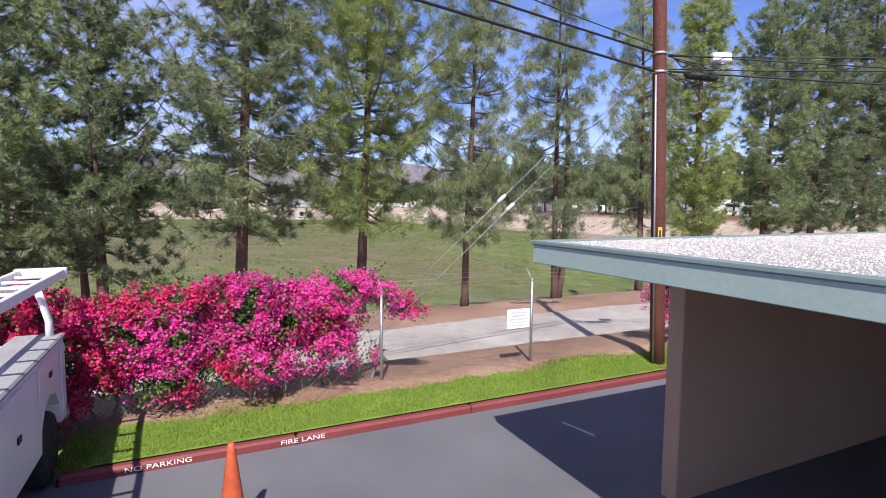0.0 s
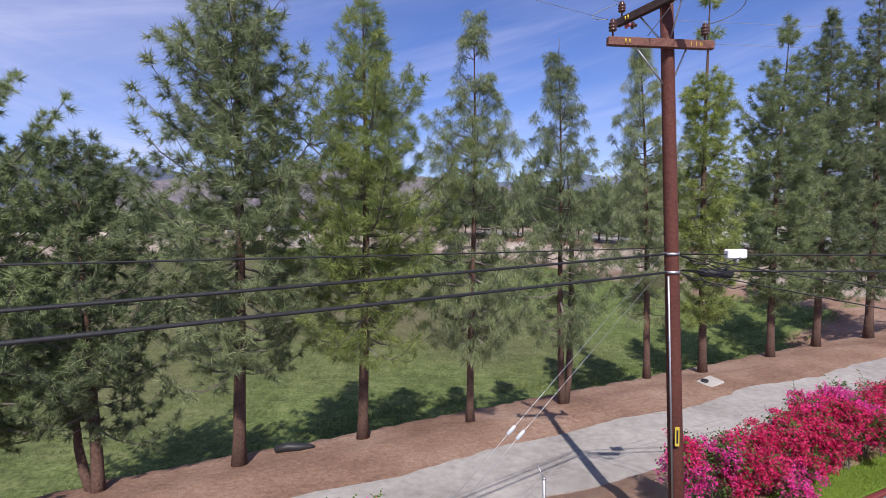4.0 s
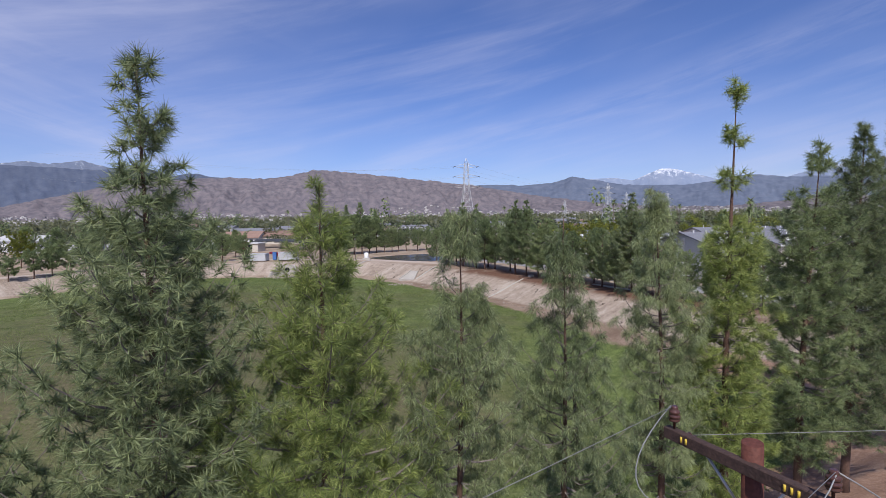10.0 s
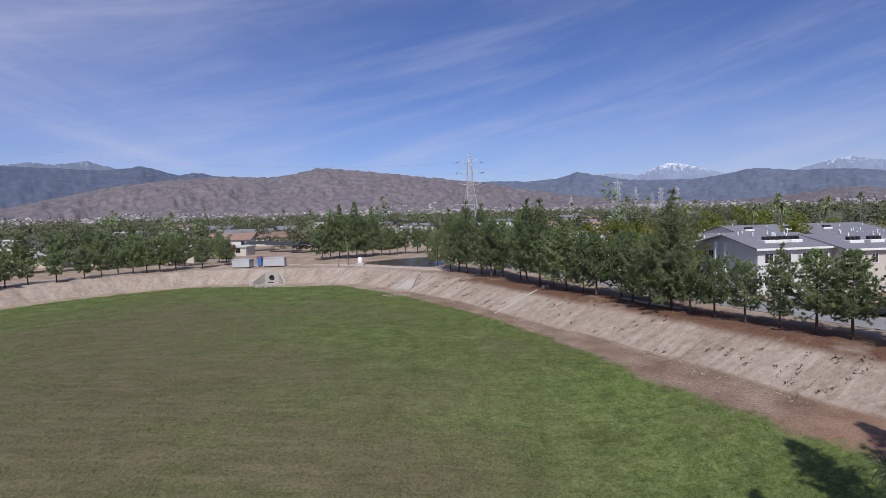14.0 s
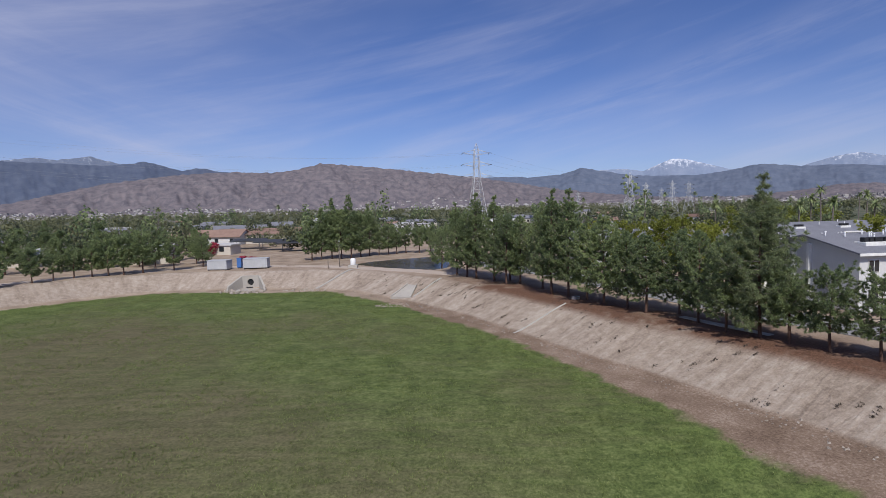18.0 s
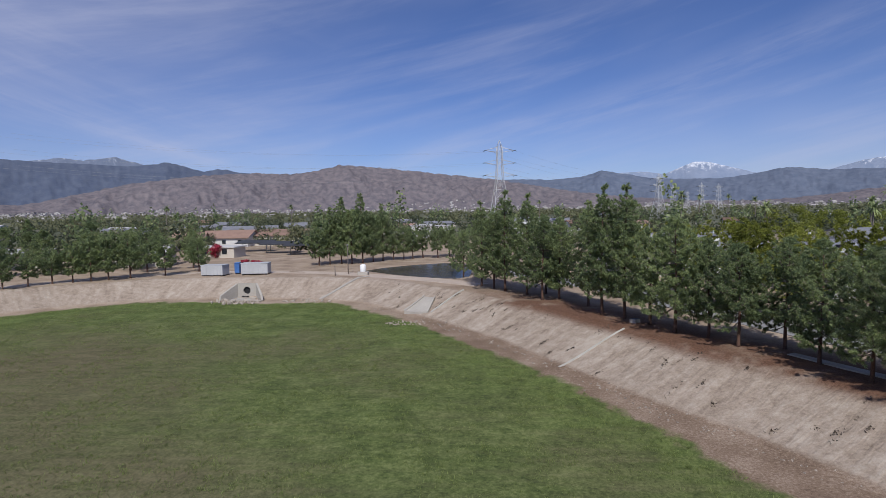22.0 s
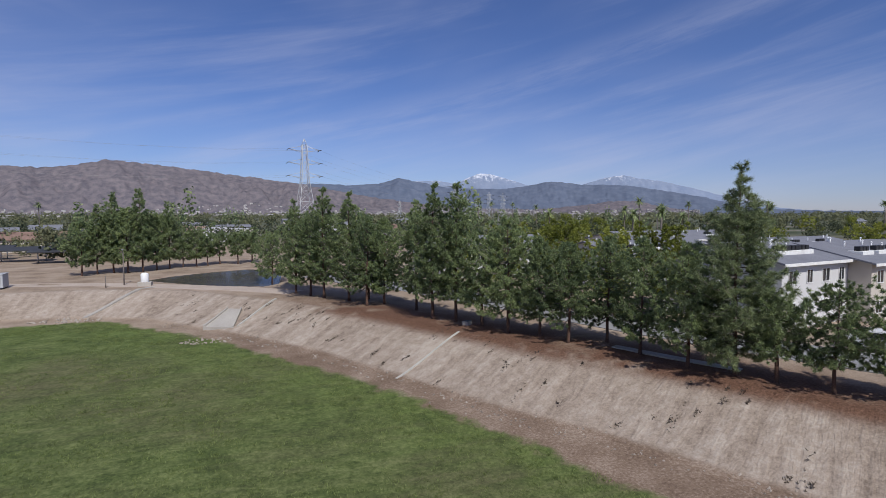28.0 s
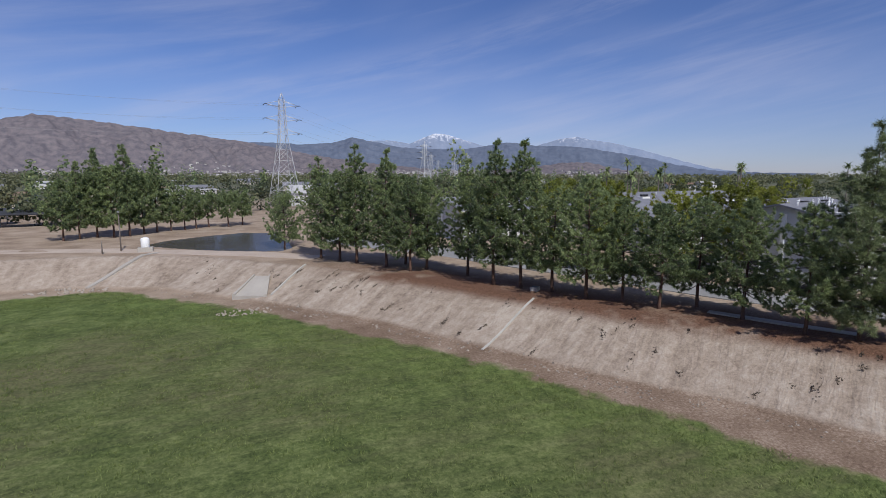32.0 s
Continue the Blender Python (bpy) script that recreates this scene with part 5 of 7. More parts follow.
box(bm, (-0.02, -0.05, -0.14), (0.03, 0.05, -0.077), 0.008)
part("bracket", bm, STEEL, splice)
closure = thing("splice_closure", "long black cable splice closure on the lower strand", "cable box", Matrix.Translation(on_pole(5.16) + Vector((0.72, 0.07, -0.04))) @ pose(0, 0, 0, 0, 4, 5))
bm = bmesh.new()
tube(bm, [(-0.30, 0, 0), (-0.27, 0, 0), (-0.25, 0, 0), (0.25, 0, 0), (0.27, 0, 0), (0.30, 0, 0)], [0.02, 0.035, 0.068, 0.068, 0.035, 0.02], 12)
part("sleeve", bm, CABLE, closure)
for x in (-0.16, 0.0, 0.16):
    bm = bmesh.new()
    lathe(bm, [(0.069, -0.01), (0.074, -0.01), (0.074, 0.01), (0.069, 0.01)], 12, pose(x, 0, 0, 0, 90, 0))
    part("strap", bm, DARK_TRIM, closure)
for z, foot in ((5.48, (-2.1, 6.25)), (5.25, (-1.8, 6.5))):
    a, b = on_pole(z) + Vector((-0.13, -0.05, 0)), Vector((*foot, ground_z(*foot) - 0.05))
    bm = bmesh.new()
    tube(bm, [a, b], 0.0038, 5)
    g = tagged(new("guy_wire", bm_mesh("guy_wire", bm, STEEL)), "taut galvanised guy wire anchored in the lawn", "guy wire")
    bm = bmesh.new()
    lathe(bm, [(0.012, -0.09), (0.028, -0.07), (0.032, 0), (0.028, 0.07), (0.012, 0.09)], 10, Matrix.Translation(a.lerp(b, 0.45)) @ (b - a).to_track_quat("Z", "Y").to_matrix().to_4x4())
    part("strain_ball", bm, GREY_PORC, g, "grey porcelain strain insulator")

# ---- chain-link fence with its sign ----
fence = thing("chain_link_fence", "galvanised chain-link fence on steel posts", "fence", YARD)
POSTS = [-9.4, -6.4, -0.15, 2.64, 5.75, 8.6, 11.6, 14.6]
FZ = [float(ground_fields(np.array([[uv(u, FENCE_V)[0]]]), np.array([[uv(u, FENCE_V)[1]]]))[0][0, 0]) for u in POSTS]
FH = 1.45
for u, z in zip(POSTS, FZ):
    bm = bmesh.new()
    tube(bm, [(u, FENCE_V, z - 0.2), (u, FENCE_V, z + FH)], 0.025, 10)
    lathe(bm, [(0.03, 0), (0.03, 0.02), (0.012, 0.04)], 10, Matrix.Translation((u, FENCE_V, z + FH)))
    tube(bm, [(u, FENCE_V, z + FH), (u - 0.03, FENCE_V + 0.16, z + FH + 0.22)], 0.012, 6)
    part("post", bm, STEEL, fence)
for (u0, z0), (u1, z1) in zip(zip(POSTS, FZ), zip(POSTS[1:], FZ[1:])):
    wires = []
    n = int((u1 - u0) / 0.075)
    k = int(FH / 0.075) + 1
    for i in range(-k, n + 1):
        for sgn in (1, -1):
            a0, a1 = (i * 0.075, i * 0.075 + FH) if sgn > 0 else (i * 0.075 + FH, i * 0.075)
            h0, h1 = 0.02, FH - 0.05
            lo, hi = (a0, h0), (a1, h1)
            L = u1 - u0
            pts = []
            for (pu, ph) in (lo, hi):
                pts.append([pu, ph])
            (pu, ph), (qu, qh) = pts
            if max(pu, qu) <= 0 or min(pu, qu) >= L:
                continue
            for end in (0, 1):
                e, o = pts[end], pts[1 - end]
                lim = 0 if e[0] < 0 else (L if e[0] > L else None)
                if lim is not None:
                    t = (lim - e[0]) / (o[0] - e[0])
                    pts[end] = [lim, e[1] + t * (o[1] - e[1])]
            (pu, ph), (qu, qh) = pts
            zz = lambda uu: z0 + (z1 - z0) * uu / L
            d = 0.0016
            wires.append([(u0 + pu - d, FENCE_V - 0.03, zz(pu) + ph), (u0 + pu + d, FENCE_V - 0.03, zz(pu) + ph), (u0 + qu + d, FENCE_V - 0.03, zz(qu) + qh), (u0 + qu - d, FENCE_V - 0.03, zz(qu) + qh)])
    p = part("mesh_panel", tri_mesh("mesh_panel", np.array(wires), [STEEL], 4), None, fence, "woven diamond wire mesh")
    p["kind"] = "stuff"
for i in range(3):
    bm = bmesh.new()
    tube(bm, [(u, FENCE_V - 0.012 + 0.05 * i, z + FH + 0.04 + 0.07 * i) for u, z in zip(POSTS, FZ)], 0.0018, 4)
    part("strand_wire", bm, STEEL, fence, "thin top strand wire")
FADED_INK = material("faded_sign_ink", (0.38, 0.39, 0.42), (0.56, 0.57, 0.60), 0.7, 6, 60, 0.5)
sign = thing("fence_sign", "white metal warning sign wired to the chain-link fence", "sign", YARD @ pose(2.33, FENCE_V - 0.06, 1.0))
bm = bmesh.new()
box(bm, (-0.23, -0.006, -0.17), (0.23, 0.006, 0.17), 0.004)
part("board", bm, WHITE_PAINT, sign)
for i, (w, z) in enumerate(((0.36, 0.11), (0.30, 0.055), (0.38, -0.005), (0.33, -0.06), (0.26, -0.115))):
    bm = bmesh.new()
    box(bm, (-w / 2, -0.010, z - 0.014), (w / 2, -0.0065, z + 0.014))
    part("text_bar", bm, FADED_INK, sign, "unreadable line of sign text")


# ---- bougainvillea hedges ----
def bougainvillea(name, label, clumps, vmid, seed, red, green, stems):
    """A rambling hedge: woody stems, then clumps of sprays (u, height, depth off the middle, radius), leaves within and bracts on the side that the light meets."""
    rng = np.random.default_rng(seed)
    ob = thing(name, label, "hedge", YARD, "bougainvillea")
    c = np.array(clumps)
    bm = bmesh.new()
    for i in range(stems):
        u, h, d, r = c[rng.integers(len(c))]
        foot = Vector((u + rng.normal() * 0.25, vmid + rng.normal() * 0.12, 0.02))
        end = Vector((u, vmid + d, h))
        pts = [foot.lerp(end, k / 5) + Vector((rng.normal() * 0.06, rng.normal() * 0.05, 0.10 * math.sin(math.pi * k / 5))) for k in range(6)]
        tube(bm, pts, [0.024, 0.019, 0.014, 0.011, 0.008, 0.004], 5, False)
    st = part("stem_tangle", bm, BARK_GREY, ob)
    st["kind"] = "stuff"

    def flakes(q, size, lean):
        d = unit(rng.normal(size=q.shape) + lean)
        s1 = unit(np.cross(d, rng.normal(size=q.shape)))
        s2 = np.cross(d, s1)
        w = (size * rng.uniform(0.6, 1.3, len(q)))[:, None]
        return np.stack([q - s1 * w * 0.5, q + s2 * w * 0.42 + d * w * 0.2, q + s1 * w * 0.5, q - s2 * w * 0.42 + d * w * 0.2], 1)

    def sprays(per_area, each, lean, shell, sizes):
        """Points of small sprays over the clumps' skins."""
        out = []
        for u, h, d, r in c:
            n = max(3, int(per_area * r * r))
            way = unit(rng.normal(size=(n, 3)) + lean)
            tip = np.array([u, vmid + d, h]) + way * (r * rng.uniform(shell[0], shell[1], n))[:, None] * np.array([1, 0.85, 0.9])
            out.append(np.repeat(tip, each, 0) + rng.normal(size=(n * each, 3)) * sizes)
        return np.concatenate(out)

    pp = sprays(520, 16, np.array([0, -0.35, 0.45]), (0.72, 1.15), 0.034)
    tint = np.array([noise.noise((a * 0.8, z * 1.1, seed + 11)) for a, _, z in pp]) + rng.normal(size=len(pp)) * 0.10
    spot = np.array([noise.noise((a * 2.2, z * 2.4, seed + 21)) for a, _, z in pp])
    keep = spot < 0.46 - np.array([green(a) for a, _, _ in pp])
    pp, tint = pp[keep], tint[keep] < np.array([red(a) for a, _, _ in pp[keep]]) - 0.5
    for nm, sel, mat, lab in (("magenta_bract_cover", ~tint, PETAL, "magenta papery bracts"), ("red_bract_cover", tint, PETAL_RED, "crimson papery bracts")):
        if sel.sum():
            b = part(nm, tri_mesh(nm, flakes(pp[sel], 0.040, np.array([0, -0.5, 0.6])), [mat], 4), None, ob, lab)
            b["kind"] = "stuff"
    lp = np.concatenate([sprays(210, 9, np.array([0, 0, 0.1]), (0.2, 0.92), 0.06), sprays(70, 9, np.array([0, -0.2, 0.5]), (0.9, 1.2), 0.05)])
    shoots = np.array([(u + rng.normal() * r * 0.6, vmid + d, h + r * 0.7) for u, h, d, r in c if rng.random() < 0.6])
    k = len(shoots)
    run_ = np.repeat(shoots, 12, 0) + np.repeat(rng.normal(size=(k, 3)) * np.array([0.22, 0.15, 0.08]) + np.array([0, 0, 0.22]), 12, 0) * np.tile(np.linspace(0, 1, 12), k)[:, None]
    lp = np.concatenate([lp, run_ + rng.normal(size=run_.shape) * 0.02])
    b = part("leaf_cover", tri_mesh("leaf_cover", flakes(lp, 0.046, np.array([0, -0.3, 0.8])), [BUSH_LEAF], 4), None, ob, "green leaves between the bracts")
    b["kind"] = "stuff"
    return ob


def hedge_clumps(seed, u0, u1, top, bottom, count, depth, lo, hi):
    rng = np.random.default_rng(seed)
    out = []
    for i in range(count):
        u = rng.uniform(u0, u1)
        t, b = top(u), bottom(u)
        f = rng.random() ** 0.85
        r = rng.uniform(lo, hi)
        out.append((u, b + r * 0.6 + (t - b - r * 1.2) * f, rng.normal() * depth * (1 - 0.4 * f) - 0.05, r))
    return out


NEAR_HEDGE = hedge_clumps(3, -9.5, -0.75, lambda u: 1.83 + 0.10 * math.sin(u * 2.1) + 0.07 * math.sin(u * 5.3 + 1), lambda u: 0.28 + 0.16 * math.sin(u * 3.1) + max(0.0, u + 2.2) * 0.30, 520, 0.22, 0.16, 0.32)
rng = np.random.default_rng(44)
for i in range(17):      # the arm that reaches along the fence top
    f = i / 16
    NEAR_HEDGE.append((-0.85 + 1.28 * f, 1.58 + 0.10 * math.sin(5 * f) - 0.22 * f ** 3 + rng.normal() * 0.06, rng.normal() * 0.16, 0.25 - 0.07 * f))
for u, h, r in ((-0.75, 1.05, 0.17), (-0.55, 0.85, 0.14), (-0.95, 0.72, 0.16), (-0.50, 0.60, 0.12), (-0.62, 0.45, 0.12), (-0.22, 0.62, 0.11), (-0.18, 0.52, 0.09), (-1.15, 0.55, 0.16), (-1.45, 0.50, 0.15), (-0.40, 1.15, 0.12)):
    NEAR_HEDGE.append((u, h, rng.normal() * 0.1 - 0.05, r))
bougainvillea("bougainvillea_hedge", "sprawling magenta bougainvillea covering the chain-link fence", NEAR_HEDGE, 3.92, 3,
              lambda u: 0.78 if u < -3.4 else (0.52 if u < -2.3 else 0.22), lambda u: 0.30 if u < -3.2 else (0.16 if u < -2.0 else 0.04), 60)
bougainvillea("bougainvillea_hedge", "coral and magenta bougainvillea behind the carport",
              hedge_clumps(9, 5.6, 15.0, lambda u: 1.58 + 0.22 * math.sin(u * 1.3 + 1) + 0.07 * (u - 5.5), lambda u: 0.45 + 0.2 * math.sin(u * 2.2), 230, 0.34, 0.18, 0.36), 3.5, 9,
              lambda u: 0.85 if u > 7.2 else 0.45, lambda u: 0.40 if 6.0 < u < 6.9 else (0.30 if u > 10.5 else 0.05), 40)

# ---- traffic cone ----
cone = thing("traffic_cone", "scuffed orange traffic cone standing on the asphalt", "traffic cone", pose(-1.68, 3.80, 0.002, 0, 0, 18))
bm = bmesh.new()
box(bm, (-0.18, -0.18, 0.0), (0.18, 0.18, 0.035), 0.012)
part("base", bm, CONE_ORANGE, cone)
bm = bmesh.new()
lathe(bm, [(0.150, 0.036), (0.142, 0.06), (0.085, 0.46), (0.036, 0.84), (0.028, 0.90), (0.018, 0.905)], 28)
part("body", bm, CONE_ORANGE, cone)

# ---- service truck ----
truck = thing("service_truck", "white utility service truck with ladder rack beside the hedge", "truck", YARD @ pose(-5.12, 0.72, 0.0))
# local frame: x to its side that faces the drive, y to its tail
bm = bmesh.new()
box(bm, (-0.95, -1.05, 0.62), (-0.50, 2.62, 1.42), 0.03)
box(bm, (-0.52, -1.05, 0.62), (0.52, 2.60, 0.80), 0.02)
part("bed", bm, TRUCK_WHITE, truck, "white steel service bed")
bm = bmesh.new()
side = [(-1.05, 0.50), (1.52, 0.50), (1.56, 0.72), (1.72, 0.90), (1.95, 0.96), (2.18, 0.90), (2.33, 0.72), (2.37, 0.50), (2.62, 0.50), (2.62, 1.40), (-1.05, 1.40)]
loop = [bm.verts.new((0.98, y, z)) for y, z in side]
f = bm.faces.new(loop)
bm.normal_update()
if f.normal.x < 0:
    f.normal_flip()
ext = bmesh.ops.extrude_face_region(bm, geom=[f])
bmesh.ops.translate(bm, verts=[v for v in ext["geom"] if isinstance(v, bmesh.types.BMVert)], vec=(-0.44, 0, 0))
bmesh.ops.recalc_face_normals(bm, faces=bm.faces)
part("side_box", bm, TRUCK_WHITE, truck, "white compartment box with wheel arch")
bm = bmesh.new()
box(bm, (0.52, -1.05, 1.402), (1.0, 2.64, 1.46), 0.02)
part("side_top", bm, material("scuffed_grey_lid_coating", (0.20, 0.20, 0.205), (0.32, 0.32, 0.325), 0.7, 2, 30, 0.5, 0.2, 60), truck, "scuffed grey compartment lid")
for y0, y1, z0, z1 in ((-1.0, 0.05, 0.56, 1.36), (0.10, 1.40, 0.56, 1.36), (1.46, 2.30, 1.02, 1.36), (2.40, 2.58, 0.62, 1.36)):
    bm = bmesh.new()
    box(bm, (0.982, y0, z0), (0.998, y1, z1), 0.006)
    d = part("compartment_door", bm, TRUCK_WHITE, truck, "white locker door")
    if y1 - y0 > 0.5:
        bm = bmesh.new()
        box(bm, (1.0, (y0 + y1) / 2 - 0.05, z0 + (z1 - z0) * 0.5 - 0.03), (1.012, (y0 + y1) / 2 + 0.05, z0 + (z1 - z0) * 0.5 + 0.03), 0.004)
        part("latch", bm, DARK_TRIM, d, "dark paddle latch")
bm = bmesh.new()
box(bm, (-0.98, 2.66, 0.42), (0.98, 2.80, 0.56), 0.02)
part("rear_bumper", bm, STEEL, truck)
bm = bmesh.new()
box(bm, (-0.5, 2.60, 0.82), (0.5, 2.645, 1.36), 0.01)
part("tailgate", bm, TRUCK_WHITE, truck)
for sx in (0.90, -0.90):
    bm = bmesh.new()
    box(bm, (sx - 0.05, 2.642, 0.95), (sx + 0.05, 2.665, 1.25), 0.008)
    part("tail_light", bm, RED_KERB, truck, "red tail lamp")
for y in (1.95, -2.35):
    for sx in (1, -1):
        bm = bmesh.new()
        lathe(bm, [(0.20, -0.12), (0.36, -0.115), (0.385, -0.08), (0.385, 0.08), (0.36, 0.115), (0.20, 0.12)], 28, pose(0.84 * sx, y, 0.385, 0, 90, 0))
        w = part("wheel", bm, RUBBER, truck, "black rubber tyre")
        bm = bmesh.new()
        lathe(bm, [(0.05, 0.0), (0.10, 0.03), (0.15, -0.02), (0.19, 0.05), (0.212, 0.06), (0.212, -0.06), (0.05, -0.06)], 24, pose(0.90 * sx, y, 0.385, 0, 90 * sx, 0))
        part("rim", bm, STEEL, w, "pale steel wheel rim")
bm = bmesh.new()
prof = [(-1.10, 0.5), (-1.10, 1.95), (-1.55, 2.02), (-2.15, 1.90), (-2.75, 1.28), (-3.75, 1.16), (-3.95, 1.0), (-3.98, 0.5)]
loop = [bm.verts.new((-0.90, y, z)) for y, z in prof]
f = bm.faces.new(loop)
ext = bmesh.ops.extrude_face_region(bm, geom=[f])
bmesh.ops.translate(bm, verts=[v for v in ext["geom"] if isinstance(v, bmesh.types.BMVert)], vec=(1.80, 0, 0))
bmesh.ops.recalc_face_normals(bm, faces=bm.faces)
bmesh.ops.bevel(bm, geom=bm.edges[:], offset=0.04, segments=2, affect="EDGES")
part("cab", bm, TRUCK_WHITE, truck, "white pickup cab and bonnet")
for x in (-0.925, 0.905):
    bm = bmesh.new()
    vs = [bm.verts.new((x + 0.01, y, z)) for y, z in ((-1.25, 1.30), (-1.25, 1.85), (-1.60, 1.90), (-2.10, 1.80), (-2.55, 1.32))]
    bm.faces.new(vs)
    ext = bmesh.ops.extrude_face_region(bm, geom=bm.faces[:])
    bmesh.ops.translate(bm, verts=[v for v in ext["geom"] if isinstance(v, bmesh.types.BMVert)], vec=(0.01, 0, 0))
    part("side_window", bm, GLASS_DARK, truck, "dark side window")
for y in (2.50, -0.9):
    for sx in (0.88, -0.88):
        bm = bmesh.new()
        tube(bm, [(sx, y, 1.44), (sx, y + 0.02, 1.62), (sx * 0.97, y - 0.10, 1.86), (sx * 0.93, y - 0.14, 2.02)], 0.04, 8)
        part("rack_upright", bm, TRUCK_WHITE, truck, "white bent rack tube")
    bm = bmesh.new()
    tube(bm, [(-0.84, y - 0.14, 2.03), (0.84, y - 0.14, 2.03)], 0.035, 8)
    part("rack_bar", bm, TRUCK_WHITE, truck, "white rack cross bar")
ladder = thing("ladder", "white fibreglass ladder lying on the truck rack", "ladder", YARD @ pose(-4.6, 0.95, 2.07))
for x in (0, 0.42):
    bm = bmesh.new()
    box(bm, (x, -2.6, 0.0), (x + 0.045, 2.62, 0.10), 0.008)
    part("rail", bm, WHITE_BOX, ladder)
for i in range(12):
    bm = bmesh.new()
    box(bm, (0.047, -2.4 + 0.43 * i, 0.035), (0.418, -2.36 + 0.43 * i, 0.065), 0.005)
    part("rung", bm, WHITE_BOX, ladder)
bm = bmesh.new()
box(bm, (-0.02, 2.625, -0.005), (0.485, 2.69, 0.115), 0.01)
part("end_cap", bm, WHITE_BOX, ladder)

# ---- odds and ends on the berm ----
lid = thing("culvert_lid", "pale concrete slab tilted on the dirt berm", "concrete slab", pose(9.5, 19.0, ground_z(9.5, 19.0) + 0.02, 8, -6, 30))
bm = bmesh.new()
box(bm, (-0.38, -0.30, -0.06), (0.38, 0.30, 0.07), 0.03)
part("slab", bm, CEMENT, lid)
bm = bmesh.new()
lathe(bm, [(0.10, 0.0), (0.13, 0.0), (0.13, 0.04), (0.10, 0.04)], 16, pose(-0.2, 0.1, 0.071))
part("collar", bm, DARK_TRIM, lid)
tarp = thing("rolled_tarp", "black plastic sheeting rolled up on the berm", "tarp", pose(-4.3, 14.25, ground_z(-4.3, 14.25) + 0.06, 0, 0, 14))
bm = bmesh.new()
tube(bm, [(-0.45, 0, 0), (-0.42, 0.0, 0.02), (-0.1, 0.03, 0.05), (0.2, -0.02, 0.03), (0.5, 0.02, 0.0), (0.62, 0.02, -0.02)], [0.03, 0.10, 0.13, 0.11, 0.08, 0.03], 10)
part("sheet", bm, DARK_TRIM, tarp)


# ---- the basin's banks: outlet, spillway, drains, stones ----
outlet = thing("outlet_headwall", "pale concrete pipe outlet headwall with sloping wing walls", "headwall", pose(-31.6, 113.6, -0.35, 0, 0, 2))
bm = bmesh.new()
ringo = [(1.3 * sx, z) for sx, z in ((-1, 0), (1, 0), (1, 2.15), (-1, 2.15))]
outer = [bm.verts.new((x, 0, z)) for x, z in ringo]
hole = [bm.verts.new((0.52 * math.cos(a), 0, 1.1 + 0.52 * math.sin(a))) for a in (2 * math.pi * k / 20 for k in range(20))]
es = [bm.edges.new((outer[k], outer[(k + 1) % 4])) for k in range(4)] + [bm.edges.new((hole[k], hole[(k + 1) % 20])) for k in range(20)]
bmesh.ops.triangle_fill(bm, use_beauty=True, edges=es)
for f in [f for f in bm.faces if (f.calc_center_median() - Vector((0, 0, 1.1))).length < 0.45 and all((v.co - Vector((0, 0, 1.1))).length < 0.6 for v in f.verts)]:
    bm.faces.remove(f)
ext = bmesh.ops.extrude_face_region(bm, geom=bm.faces[:])
bmesh.ops.translate(bm, verts=[v for v in ext["geom"] if isinstance(v, bmesh.types.BMVert)], vec=(0, 0.3, 0))
bmesh.ops.recalc_face_normals(bm, faces=bm.faces)
part("headwall", bm, CEMENT, outlet, "pale cast concrete face wall")
bm = bmesh.new()
lathe(bm, [(0.54, -0.02), (0.60, -0.02), (0.60, 1.6), (0.54, 1.6)], 24, pose(0, 0.31, 1.1, -90, 0, 0))
part("pipe", bm, DARK_TRIM, outlet, "dark round drain pipe")
for sx in (-1, 1):
    bm = bmesh.new()
    prof = [(0.0, 0.0), (0.0, 2.1), (-2.3, 0.75), (-2.5, 0.0)]
    vs = [bm.verts.new((sx * (1.3 + -y * 0.62), y, z)) for y, z in prof]
    bm.faces.new(vs)
    ext = bmesh.ops.extrude_face_region(bm, geom=bm.faces[:])
    bmesh.ops.translate(bm, verts=[v for v in ext["geom"] if isinstance(v, bmesh.types.BMVert)], vec=(sx * 0.28, 0.1, 0))
    bmesh.ops.recalc_face_normals(bm, faces=bm.faces)
    part("wing_wall", bm, CEMENT, outlet, "sloping concrete wing wall")
bm = bmesh.new()
box(bm, (-1.6, -2.4, -0.1), (1.6, -0.02, 0.12), 0.02)
part("apron_slab", bm, CEMENT, outlet)
bm = bmesh.new()
tube(bm, [(-0.5, -0.6, 0.32), (0.5, -0.6, 0.30)], 0.09, 8)
part("trash_bar", bm, DARK_TRIM, outlet, "dark debris bar across the outlet")


def stones(name, label, centre, radius, count, size, seed, squash=(1.0, 0.6)):
    """A heap of broken rock; each stone a bent block."""
    rng = np.random.default_rng(seed)
    heap = thing(name, label, "stones", kind="")
    shapes = []
    for k in range(5):
        bm = bmesh.new()
        bmesh.ops.create_icosphere(bm, subdivisions=1, radius=1.0)
        for v in bm.verts:
            v.co *= rng.uniform(0.65, 1.15)
        shapes.append(bm_mesh("stone", bm, STONE))
    for i in range(count):
        a, r = rng.uniform(0, 6.28), radius * math.sqrt(rng.random())
        x, y = centre[0] + math.cos(a) * r * squash[0], centre[1] + math.sin(a) * r * squash[1]
        s = size * rng.uniform(0.45, 1.2)
        ob = new("stone", shapes[i % 5])
        ob.parent = heap
        ob.matrix_basis = pose(x, y, ground_z(x, y) + s * 0.25, rng.uniform(0, 360), rng.uniform(0, 360), rng.uniform(0, 360)) @ Matrix.Diagonal((s, s * 0.8, s * 0.55, 1))
    return heap


